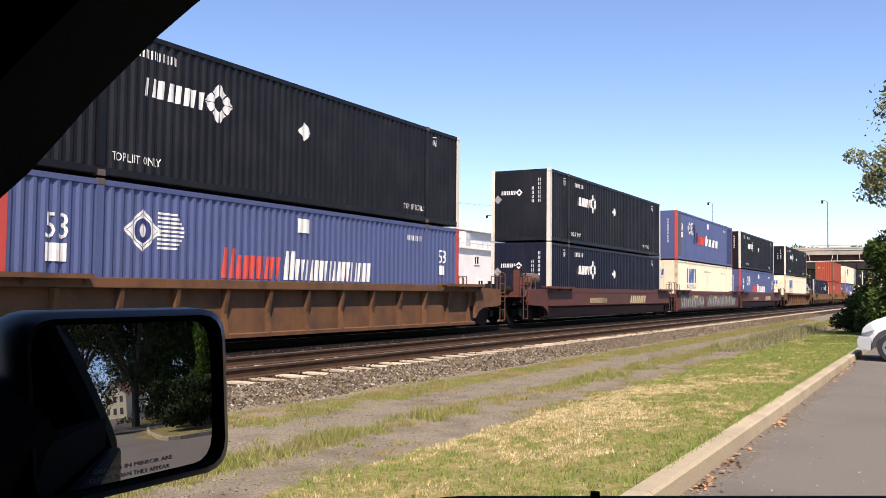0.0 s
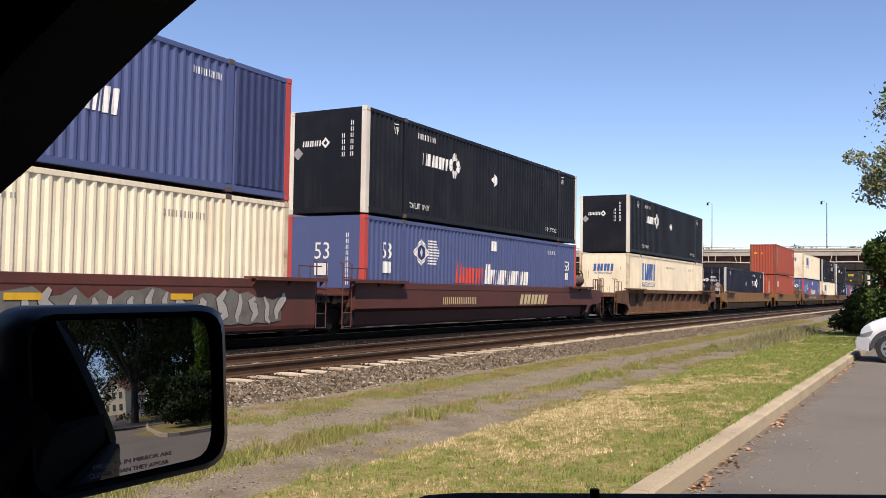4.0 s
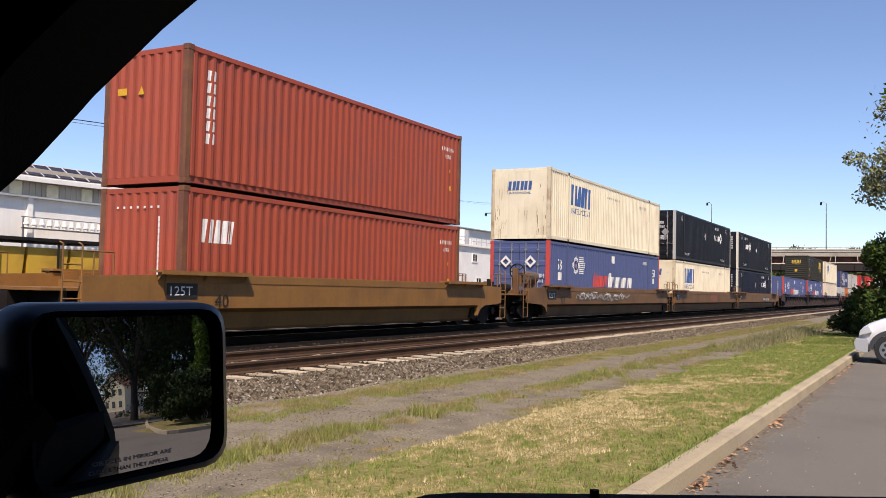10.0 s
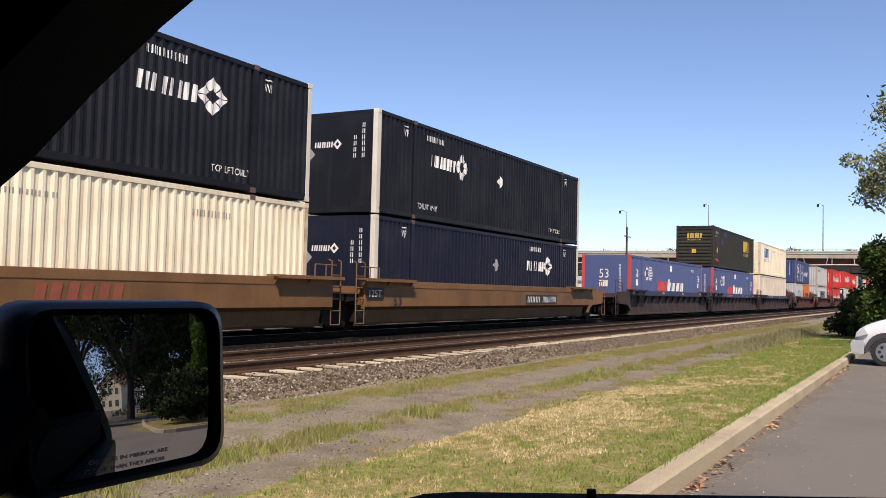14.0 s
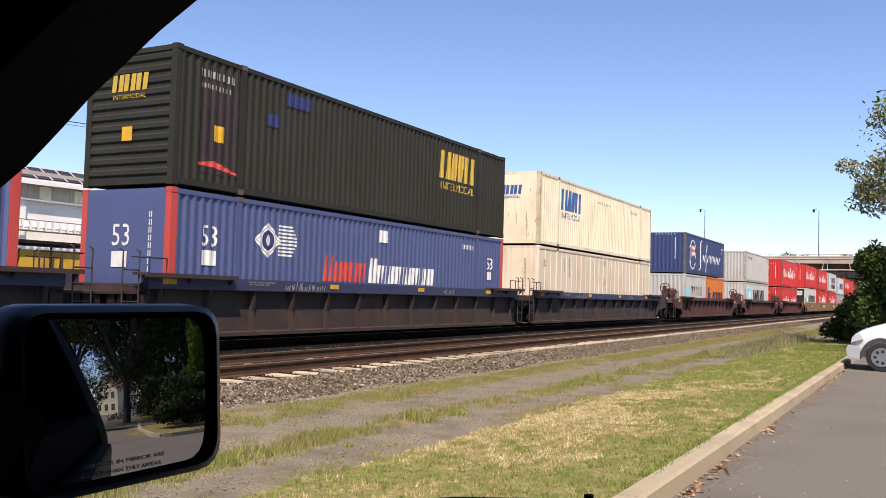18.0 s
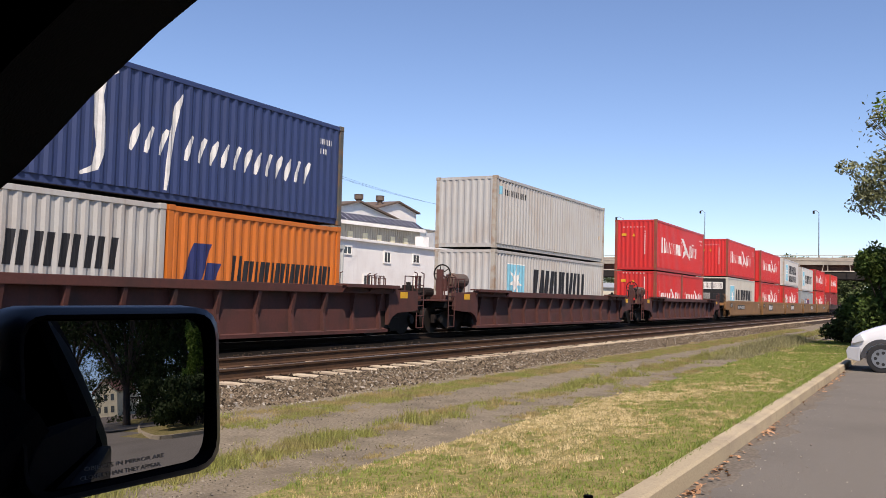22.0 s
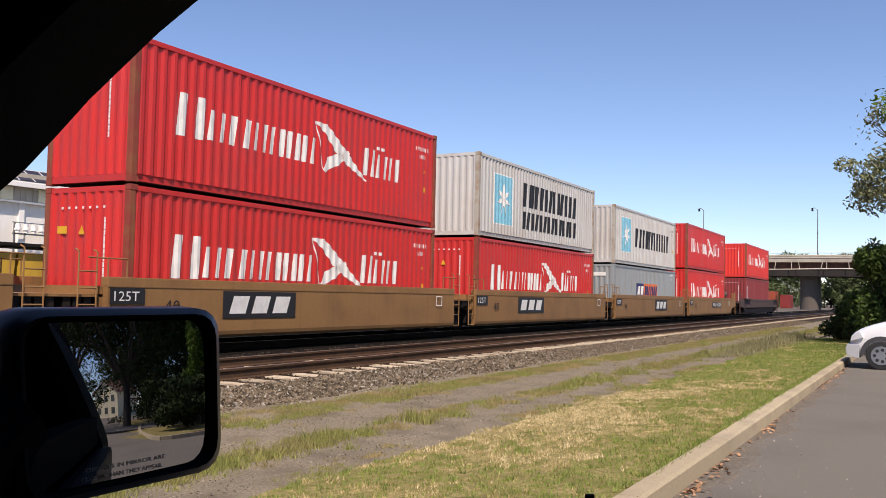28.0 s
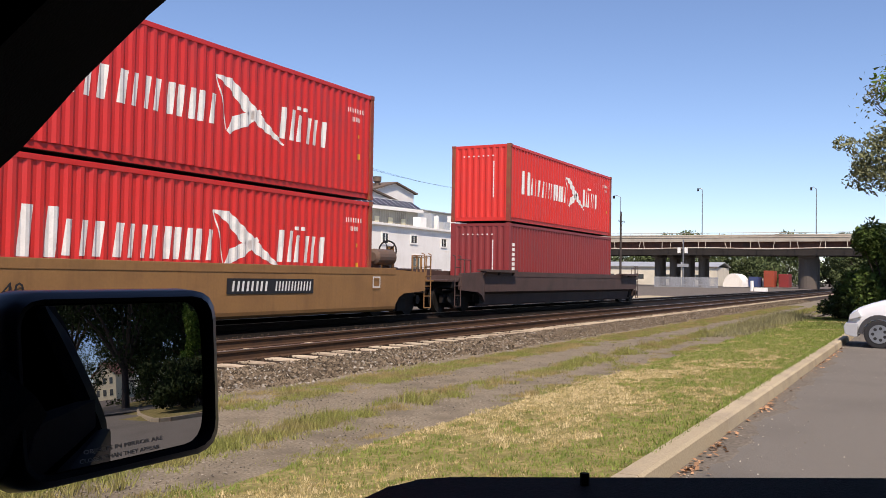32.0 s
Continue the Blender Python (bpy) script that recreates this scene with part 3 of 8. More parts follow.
    for order, (name, tint, draw) in enumerate(marks):
        mm = mark(tint)
        proud = 0.003 * order
        if name in SPLIT:
            holder = None
            for one in islands(draw, (name, label, L, key)):
                me = mark_mesh((name, label, L, key, one[0]), one[1], mm, x0, pitch, off=0.003 + proud)
                ob = part(name if holder is None else "bar", me, mm, holder or root)
                holder = holder or ob
            continue
        if side == "ribs":
            ob = part(name, mark_mesh((name, label, L, key, "flat"), draw, mm, y=0.008 - proud), mm, root)
        else:
            ob = part(name, mark_mesh((name, label, L, key), draw, mm, x0, pitch, off=0.003 + proud), mm, root)
        if name in ("number_bar", "notice", "stencil", "length_mark", "size_plate", "warning_plate", "upright_number"):
            tagged(ob, kind="stuff")
    pl = ends[0][1]
    for name, tint, draw in front_marks:
        mm = mark(tint)
        me = mark_mesh((name, label, key, "front"), draw, mm, y=0.006 if front in ("sheet", "ribs") else (-0.036 if front == "doors" else 0.012))
        tagged(part(name, me, mm, root, at=pl), kind="stuff")
    return root


def front_black_box(doors=False):
    out = [("front_wordmark", "mark_white", lambda bm: (shapes(bm, 0.45, 1.88, 0.64, 0.16, 4, gap=0.14, bold=0.26), diamond_ring(bm, 1.24, 1.96, 0.30, 0.30, 0.45)))]
    if doors:
        out += [("front_number", "mark_white", lambda bm: (blocks(bm, 1.48, 2.08, 0.42, 0.16, 4), blocks(bm, 1.48, 1.84, 0.5, 0.16, 6), blocks(bm, 1.45, 1.15, 0.7, 0.25, 5))), ("front_diamond", "mark_grey", lambda bm: diamond(bm, 2.0, 1.6, 0.46, 0.46))]
    else:
        out += [("front_number", "mark_white", lambda bm: [blocks(bm, 1.78 + 0.28 * c, 1.55 + i * 0.17, 0.12, 0.12, 1) for c in range(2) for i in range(4 if c == 0 else 6)]), ("front_diamond", "mark_grey", lambda bm: diamond(bm, 0.3, 1.7, 0.36, 0.36))]
    return out


def front_blue_box():
    return [("front_length", "mark_white", lambda bm: lettering(bm, "53", 0.95, 1.70, 0.48, 0.5)), ("front_plate", "mark_white", lambda bm: (quad(bm, 0.95, 1.25, 1.4, 1.58), quad(bm, 0.95, 0.6, 1.4, 0.86))),
            ("front_number", "mark_white", lambda bm: [blocks(bm, 1.98, 1.0 + i * 0.16, 0.11, 0.12, 1) for i in range(9)])]


def front_blue_box_doors():
    return [("door_diamond", "mark_white", lambda bm: (diamond_ring(bm, 0.72, 2.05, 0.50, 0.50, 0.5), diamond_ring(bm, 1.80, 2.05, 0.50, 0.50, 0.5))),
            ("front_number", "mark_white", lambda bm: (blocks(bm, 1.95, 1.42, 0.44, 0.15, 4), blocks(bm, 1.95, 1.22, 0.40, 0.12, 4), quad(bm, 0.85, 0.50, 1.1, 0.72)))]


def front_cream_box(tint="mark_blue"):
    def streaks(bm):
        rnd = random.Random(9)
        for k in range(34):
            x = rnd.choice((rnd.uniform(0.2, 0.5), rnd.uniform(0.3, 2.4), rnd.uniform(2.0, 2.42)))
            z, d = rnd.uniform(0.3, 1.3) if rnd.random() < 0.7 else rnd.uniform(1.3, 2.6), rnd.uniform(0.08, 0.5)
            ribbon(bm, [(x, z), (x + 0.004, z - d * 0.3), (x - 0.004, z - d * 0.7), (x, z - d)], 0.004, rnd.uniform(0.008, 0.024))
    rust = [("rust_streak", "mark_rust", streaks)] if tint == "mark_blue" else [("orange_patch", "mark_amber", lambda bm: quad(bm, 1.1, 0.95, 1.4, 1.25))]
    return rust + [("front_wordmark", tint, lambda bm: shapes(bm, 0.75, 2.0, 1.05, 0.36, 3, gap=0.08, bold=0.34)), ("front_caption", tint, lambda bm: lettering(bm, "INTERMODAL", 0.8, 1.84, 0.1, 0.95))]


def front_red():
    return [("front_number", "mark_white", lambda bm: [quad(bm, 1.74, 0.9 + i * 0.125, 1.785, 1.012 + i * 0.125) for i in range(11)] + [quad(bm, 0.5 + 0.2 * i, 2.44, 0.56 + 0.2 * i, 2.49) for i in range(7)]), ("front_sign", "mark_amber", lambda bm: (quad(bm, 0.4, 1.95, 0.68, 2.1), poly(bm, [(1.02, 1.93), (1.2, 1.93), (1.11, 2.12)])))]


# ---- well cars ----
rust_brown = mat("car_rust_brown", (0.16, 0.072, 0.027), rough=0.75, grain=0.08, grain_scale=18, stain=0.22, stain_scale=1.6, streak=0.5, stain_color=(0.055, 0.030, 0.020), bump=0.25, bump_scale=25, vary=0.05)
maroon = mat("car_maroon", (0.115, 0.034, 0.024), rough=0.65, grain=0.06, grain_scale=15, stain=0.15, stain_scale=1.1, streak=0.35, stain_color=(0.05, 0.028, 0.022), bump=0.15, bump_scale=25, vary=0.05)
ochre = mat("car_ochre", (0.205, 0.100, 0.034), rough=0.65, grain=0.06, grain_scale=15, stain=0.17, stain_scale=1.0, streak=0.4, stain_color=(0.09, 0.045, 0.02), bump=0.15, bump_scale=25, vary=0.08)
golden = mat("car_golden", (0.265, 0.125, 0.030), rough=0.65, grain=0.06, grain_scale=15, stain=0.15, stain_scale=1.0, streak=0.35, stain_color=(0.12, 0.06, 0.02), bump=0.15, bump_scale=25, vary=0.06)
end_brown = mat("car_end_brown", (0.080, 0.046, 0.038), rough=0.75, grain=0.08, grain_scale=18, stain=0.2, stain_scale=1.5, streak=0.4, stain_color=(0.04, 0.026, 0.02), bump=0.2, bump_scale=25)
tan_car = mat("car_tan", (0.285, 0.147, 0.050), rough=0.65, grain=0.05, grain_scale=15, stain=0.12, stain_scale=1.0, streak=0.3, stain_color=(0.12, 0.06, 0.025), bump=0.12, bump_scale=25, vary=0.06)
umber = mat("car_umber", (0.040, 0.025, 0.021), rough=0.75, grain=0.08, grain_scale=18, stain=0.2, stain_scale=1.5, streak=0.45, stain_color=(0.078, 0.042, 0.030), bump=0.2, bump_scale=25, vary=0.05)
oxide = mat("car_oxide", (0.092, 0.030, 0.023), rough=0.75, grain=0.08, grain_scale=18, stain=0.2, stain_scale=1.5, streak=0.45, stain_color=(0.035, 0.022, 0.018), bump=0.2, bump_scale=25, vary=0.05)
chord_blue = mat("car_top_blue", (0.030, 0.040, 0.095), rough=0.6, grain=0.06, stain=0.15, stain_color=(0.06, 0.04, 0.035))
graffiti_grey = mat("graffiti_grey", (0.17, 0.16, 0.135), rough=0.6, grain=0.08, grain_scale=10, stain=0.2, stain_scale=3)
wheel_mat = mat("wheel_steel", (0.014, 0.011, 0.009), rough=0.65, spec=0.3, grain=0.1, stain=0.2)


def span_of(a, b, n):
    return [a + (b - a) * i / n for i in range(n + 1)]


def bogie(car, x, body):
    """A two-axle truck under a car, at x along it."""
    cy = TRACK_Y - TRAIN_Y
    tr = part("truck", shared(("truck_bolster",), metal_dark, lambda bm: (box(bm, -0.25, cy - 1.15, 0.42, 0.25, cy + 1.15, 0.80), box(bm, -0.16, cy - 0.3, 0.7, 0.16, cy + 0.3, 1.0)), bevel=0.03), metal_dark, car, at=Matrix.Translation((x, 0, 0)))
    for y in (cy - 1.10, cy + 0.98):
        part("side_frame", shared(("side_frame", round(y, 2)), metal_dark, lambda bm, y=y: (
            prism(bm, [(-1.15, 0.60), (-1.15, 0.86), (-0.75, 0.90), (-0.35, 1.0), (0.35, 1.0), (0.75, 0.90), (1.15, 0.86), (1.15, 0.60), (0.70, 0.62), (0.35, 0.40), (-0.35, 0.40), (-0.70, 0.62)], "y", y, y + 0.14)), bevel=0.02), metal_dark, tr)
        for k in range(4):
            part("spring", shared(("spring", round(y, 2), k), casting_mat, lambda bm, y=y, k=k: [rod(bm, (-0.21 + 0.14 * k, y + 0.02, 0.44 + 0.055 * i), (-0.21 + 0.14 * k, y + 0.02, 0.47 + 0.055 * i), 0.062, 8) for i in range(6)]), casting_mat, tr)
    for ax in (-0.89, 0.89):
        wz = RAIL_TOP + 0.455
        def wheelset(bm, ax=ax):
            rod(bm, (ax, cy - 1.12, wz), (ax, cy + 1.12, wz), 0.08, 8)
            for s in (-1, 1):
                rod(bm, (ax, cy + s * 0.70, wz), (ax, cy + s * 0.84, wz), 0.455, 28)
                rod(bm, (ax, cy + s * 0.675, wz), (ax, cy + s * 0.70, wz), 0.48, 28)
                rod(bm, (ax, cy + s * 1.12, wz), (ax, cy + s * 1.20, wz), 0.13, 10)
                rod(bm, (ax, cy + s * 0.84, wz), (ax, cy + s * 0.845, wz), 0.40, 24)
        part("wheelset", shared(("wheelset", ax), wheel_mat, wheelset), wheel_mat, tr)
    return tr


def well_car(label, at, L, body, style, lead, tail, trucks, chord=None, panels=(), flange=True, wheel_end=False, amber=False, wheel_front=False):
    """A well car whose well holds containers L long; lead and tail: metres of platform before and behind; x from the container's front end."""
    cy = TRACK_Y - TRAIN_Y
    chord = chord or body
    car = thing("well_car", label, "railway wagon", "wagons of the train", at=at)
    ny, fy = cy - 1.56, cy + 1.56     # outer faces of the sides
    a, b = -0.75, L + 0.75
    top = 1.66
    for s, y in ((1, ny), (-1, fy)):
        if style == "ribbed":
            def side(bm, s=s, y=y):
                prism(bm, [(y + s * 0.03, 0.42), (y + s * 0.03, 0.50), (y + s * 0.16, 0.52), (y + s * 0.192, 1.50), (y + s * 0.24, 1.50), (y + s * 0.24, 0.42)], "x", a, b)
            part("side_sheet", shared(("side_sheet", L, style, s), body, side), body, car)
            n = 12 if L > 14 else 10
            for i in range(n + 1):
                x = a + 0.35 + (b - a - 0.7) * i / n
                part("rib", shared(("rib", s), body, lambda bm, s=s, y=y: prism(bm, [(y + s * 0.165, 0.505), (y + s * 0.04, 0.505), (y + s * 0.10, 0.95), (y + s * 0.01, 1.46), (y + s * 0.195, 1.46)], "x", -0.05, 0.05)), body, car, at=Matrix.Translation((x, 0, 0)))
        else:
            def side(bm, s=s, y=y):
                if style == "flat":
                    prism(bm, [(y + s * 0.02, 0.52), (y, 0.60), (y, 1.50), (y + s * 0.12, 1.50), (y + s * 0.16, 0.50), (y + s * 0.10, 0.46)], "x", a, b)
                else:
                    prism(bm, [(y + s * 0.30, 0.46), (y + s * 0.26, 0.52), (y + s * 0.20, 0.86), (y, 0.95), (y, 1.50), (y + s * 0.12, 1.50), (y + s * 0.16, 0.98), (y + s * 0.34, 0.86), (y + s * 0.38, 0.46)], "x", a, b)
                    box(bm, a, min(y - s * 0.008, y + s * 0.05), 0.955, b, max(y - s * 0.008, y + s * 0.05), 0.98)
            part("side_sheet", shared(("side_sheet", L, style, s), body, side), body, car)
        low = 1.40 if chord is chord_blue else 1.47
        part("top_chord", shared(("top_chord", L, style, s, low), chord, lambda bm, s=s, y=y: box(bm, a, min(y - s * 0.012, y + s * 0.20), low, b, max(y - s * 0.012, y + s * 0.188), top), bevel=0.015), chord, car)
        if flange:
            for x in (-1.0, L - 1.6):
                part("end_flange", shared(("end_flange", s), body, lambda bm, s=s, y=y: (box(bm, 0, min(y - s * 0.19, y + s * 0.18), top + 0.004, 2.6, max(y - s * 0.19, y + s * 0.18), top + 0.05), box(bm, 0, min(y - s * 0.19, y - s * 0.165), top - 0.035, 2.6, max(y - s * 0.19, y - s * 0.165), top + 0.004), [prism(bm, [(y - s * 0.16, top + 0.002), (y - s * 0.012, top + 0.002), (y - s * 0.012, top - 0.16)], "x", u, u + 0.03) for u in (0.05, 1.28, 2.5)])), body, car, at=Matrix.Translation((x, 0, 0)))
        for e, x0, x1 in (("front", -lead + 0.75, a - 0.003), ("rear", b + 0.003, L + tail - 0.75)):
            if x1 - x0 > 0.5:
                f = x1 if e == "front" else x0
                g = x0 if e == "front" else x1
                part("end_side", shared(("end_side", style, s, round(x0, 2), round(x1, 2)), body, lambda bm, s=s, y=y, f=f, g=g: prism(bm, [(f, 0.62), (f, 1.62), (g, 1.56), (g, 1.02), (f + (g - f) * 0.72, 0.98), (f + (g - f) * 0.30, 0.95), (f + (g - f) * 0.12, 0.84)], "y", min(y + s * 0.01, y + s * 0.13), max(y + s * 0.01, y + s * 0.13))), body, car)
                if amber:
                    part("reflector", shared(("end_reflector", s, round(g, 2)), mark("mark_amber"), lambda bm, s=s, y=y, g=g, f=f: box(bm, (g + f) / 2 - 0.2, min(y + s * 0.006, y + s * 0.02), 1.36, (g + f) / 2 + 0.2, max(y + s * 0.006, y + s * 0.02), 1.54)), mark("mark_amber"), car, "amber reflector plate")
    for x0, x1 in ((-lead, a + 0.05), (b - 0.05, L + tail)):
        for k in range(4):
            part("cross_member", shared(("cross_member", k % 2), metal_dark, lambda bm, k=k: box(bm, 0, ny + 0.18, 1.08 + 0.03 * (k % 2), 0.16, fy - 0.18, 1.285)), metal_dark, car, at=Matrix.Translation((x0 + (x1 - x0) * (0.15 + 0.22 * k), 0, 0)))
        part("brake_pipe", shared(("brake_pipe", round(x1 - x0, 2)), metal_dark, lambda bm: rod(bm, (0, ny + 0.30, 1.02), (x1 - x0, ny + 0.30, 1.06), 0.03, 6)), metal_dark, car, at=Matrix.Translation((x0, 0, 0)))
    for i in range(6):
        part("cross_beam", shared(("cross_beam",), metal_dark, lambda bm: box(bm, 0, ny + 0.44, 0.44, 0.9, fy - 0.44, BED - 0.004)), metal_dark, car, at=Matrix.Translation((a + 0.3 + (b - a - 1.5) * i / 5, 0, 0)))

    def platform(bm, x0, x1):
        box(bm, min(x0, x1), ny + 0.14, 1.29, max(x0, x1), fy - 0.14, 1.34)
        e = x1 if x0 < 0 else x0
        box(bm, e - 0.14, ny + 0.14, 1.0, e + 0.14, fy - 0.14, 1.49)

    def sill(bm, x0, x1):
        prism(bm, [(x0, 0.92), (x0, 1.28), (x1, 1.285), (x1, 0.62)] if x0 < 0 else [(x0, 0.62), (x0, 1.285), (x1, 1.28), (x1, 0.92)], "y", cy - 0.55, cy + 0.55)
        e = x1 if x0 < 0 else x0
        box(bm, e - 0.16, ny + 0.16, 0.55, e + 0.16, fy - 0.16, 0.995)
    part("centre_sill", shared(("centre_sill", round(lead, 2)), metal_dark, lambda bm: sill(bm, -lead, a + 0.05)), metal_dark, car)
    part("centre_sill", shared(("centre_sill", L, round(tail, 2)), metal_dark, lambda bm: sill(bm, b - 0.05, L + tail)), metal_dark, car)
    part("end_platform", shared(("end_platform", round(lead, 2)), body, lambda bm: platform(bm, -lead, a + 0.05)), body, car)
    part("end_platform", shared(("end_platform", L, round(tail, 2)), body, lambda bm: platform(bm, b - 0.05, L + tail)), body, car)
    for e, x in (("front", -lead), ("rear", L + tail)):
        sgn = 1 if e == "front" else -1
        part("coupler", shared(("coupler", e), metal_dark, lambda bm, g=sgn: (box(bm, min(0, -0.45 * g), cy - 0.09, 0.98, max(0, -0.45 * g), cy + 0.09, 1.17), box(bm, min(-0.42 * g, -0.62 * g), cy - 0.16, 0.95, max(-0.42 * g, -0.62 * g), cy + 0.16, 1.2)), bevel=0.03), metal_dark, car, at=Matrix.Translation((x, 0, 0)))
        for y in (ny + 0.05, fy - 0.05):
            lx = x + sgn * 0.55
            part("ladder", shared(("ladder", round(y, 2)), body, lambda bm, y=y: ([rod(bm, (u, y, 0.50), (u, y, 2.1), 0.016, 6) for u in (-0.2, 0.2)], [rod(bm, (-0.2, y, z), (0.2, y, z), 0.016, 6) for z in (0.50, 0.85, 1.15, 1.45, 1.75)], rod(bm, (-0.2, y, 2.1), (-0.2, y + (0.1 if y < cy else -0.1), 2.14), 0.016, 6), rod(bm, (0.2, y, 2.1), (0.2, y + (0.1 if y < cy else -0.1), 2.14), 0.016, 6))), body, car, at=Matrix.Translation((lx, 0, 0)))
            part("handrail", shared(("handrail", round(y, 2), sgn), body, lambda bm, y=y, g=sgn: (rod(bm, (0, y, 2.0), (g * 0.9, y, 2.0), 0.016, 6), rod(bm, (g * 0.9, y, 1.3), (g * 0.9, y, 2.0), 0.016, 6), rod(bm, (g * 0.45, y, 1.3), (g * 0.45, y, 2.0), 0.016, 6))), body, car, at=Matrix.Translation((lx, 0, 0)))
        part("air_hose", shared(("air_hose", e), rubber_gasket, lambda bm, g=sgn: [rod(bm, (-0.2 * g - 0.12 * g * i, cy - 0.3, 1.0 - 0.14 * (3 - abs(i - 3)) ), (-0.2 * g - 0.12 * g * (i + 1), cy - 0.3, 1.0 - 0.14 * (3 - abs(i - 2))), 0.025, 6) for i in range(5)]), rubber_gasket, car, at=Matrix.Translation((x, 0, 0)))
    for x in trucks:
        bogie(car, x, body)
    gear = ([(L + 1.75, 1, L + tail)] if wheel_end else []) + ([(-1.75, -1, -lead)] if wheel_front else [])
    for x, g, end in gear:
        def slab(bm, x0, y0, z0, x1, y1, z1, g=g):
            box(bm, min(g * x0, g * x1), y0, z0, max(g * x0, g * x1), y1, z1)
        place = Matrix.Translation((x, 0, 0))
        stand = part("brake_stand", shared(("brake_stand", g), body, lambda bm: (slab(bm, 0.04, cy - 0.80, 1.34, 0.14, cy - 0.58, 2.32), slab(bm, -0.10, cy - 0.88, 1.62, 0.04, cy - 0.50, 2.02), slab(bm, 0.0, cy - 0.60, 1.34, 0.07, cy + 0.35, 1.46)), bevel=0.01), body, car, at=place)
        part("brake_wheel", shared(("brake_wheel", g), metal_dark, lambda bm: ([rod(bm, (-0.05 * g, cy - 0.69 + 0.30 * math.cos(t * 0.3927), 2.18 + 0.30 * math.sin(t * 0.3927)), (-0.05 * g, cy - 0.69 + 0.30 * math.cos((t + 1) * 0.3927), 2.18 + 0.30 * math.sin((t + 1) * 0.3927)), 0.024, 6) for t in range(16)], [rod(bm, (0.0, cy - 0.69, 2.18), (-0.05 * g, cy - 0.69 + 0.29 * math.cos(t * 1.257), 2.18 + 0.29 * math.sin(t * 1.257)), 0.016, 5) for t in range(5)], rod(bm, (-0.07 * g, cy - 0.69, 2.18), (0.05 * g, cy - 0.69, 2.18), 0.05, 8))), metal_dark, stand)
        part("air_reservoir", shared(("air_reservoir", g), casting_mat, lambda bm: (rod(bm, (-1.15 * g, cy - 0.90, 1.98), (-0.25 * g, cy - 0.90, 1.98), 0.23, 16), rod(bm, (-1.21 * g, cy - 0.90, 1.98), (-1.15 * g, cy - 0.90, 1.98), 0.13, 16, 0.23), rod(bm, (-0.25 * g, cy - 0.90, 1.98), (-0.19 * g, cy - 0.90, 1.98), 0.23, 16, 0.13), [slab(bm, u, cy - 1.02, 1.34, u + 0.08, cy - 0.78, 1.77) for u in (-1.0, -0.45)])), casting_mat, car, "dark rusty air tank", at=place)
        part("brake_cylinder", shared(("brake_cylinder", g), metal_dark, lambda bm: (rod(bm, (0.3 * g, cy - 0.45, 1.56), (0.85 * g, cy - 0.45, 1.56), 0.15, 12), rod(bm, (0.85 * g, cy - 0.45, 1.56), (1.35 * g, cy - 0.45, 1.50), 0.035, 6), slab(bm, 0.45, cy - 0.55, 1.34, 0.7, cy - 0.35, 1.42))), metal_dark, car, at=place)
        part("brake_valve", shared(("brake_valve", g), metal_dark, lambda bm: (slab(bm, 0.45, cy + 0.05, 1.34, 0.75, cy + 0.35, 1.78), slab(bm, 0.50, cy - 0.1, 1.50, 0.68, cy + 0.05, 1.66), rod(bm, (0.6 * g, cy + 0.2, 1.78), (0.6 * g, cy + 0.2, 1.88), 0.08, 8)), bevel=0.015), metal_dark, car, at=place)
        far = abs(end - x)
        for y in (ny + 0.2, fy - 0.2):
            part("walkway_rail", shared(("walkway_rail", g, round(y, 2), round(far, 2)), body, lambda bm, y=y: ([rod(bm, (g * u, y, 1.33), (g * u, y, 2.06), 0.022, 6) for u in span_of(0.25, far - 0.1, 4)], rod(bm, (g * 0.25, y, 2.06), (g * (far - 0.1), y, 2.06), 0.016, 6), rod(bm, (g * 0.25, y, 1.72), (g * (far - 0.1), y, 1.72), 0.014, 6))), body, car, at=place)
    for order, (name, mm, draw) in enumerate(panels):
        if name == "name_bar":
            plate = None
            for i, one in islands(draw, (name, label, L, len(MOVING))):
                ob = part(name if plate is None else "bar", mark_mesh((name, label, L, len(MOVING), i), one, mm, y=ny - 0.016 - 0.004 * order), mm, plate or car)
                plate = plate or ob
            continue
        ob = part(name, mark_mesh((name, label, L, len(MOVING)), draw, mm, y=ny - 0.016 - 0.004 * order), mm, car)
        if name.startswith("spray") or name == "number_bar":
            tagged(ob, kind="stuff")
    return car


# ---- ground, track bed, lawn, kerb ----
asphalt = mat("asphalt", (0.200, 0.180, 0.150), spec=0.2, rough=0.9, grain=0.16, grain_scale=160, stain=0.25, stain_scale=0.5, stain_color=(0.150, 0.134, 0.112), bump=0.5, bump_scale=220)
soil = mat("gravel_soil", (0.19, 0.165, 0.14), spec=0.06, rough=0.95, grain=0.2, grain_scale=45, stain=0.2, stain_scale=0.9, stain_color=(0.12, 0.11, 0.10), bump=0.8, bump_scale=60)
path_gravel = mat("path_gravel", (0.285, 0.240, 0.172), spec=0.06, rough=0.95, grain=0.25, grain_scale=40, stain=0.28, stain_scale=2.2, stain_color=(0.150, 0.125, 0.092), bump=0.8, bump_scale=70)
turf = mat("turf", (0.34, 0.28, 0.12), spec=0.06, rough=0.95, grain=0.25, grain_scale=22, stain=0.3, stain_scale=3.0, stain_color=(0.13, 0.145, 0.035), bump=0.9, bump_scale=80)
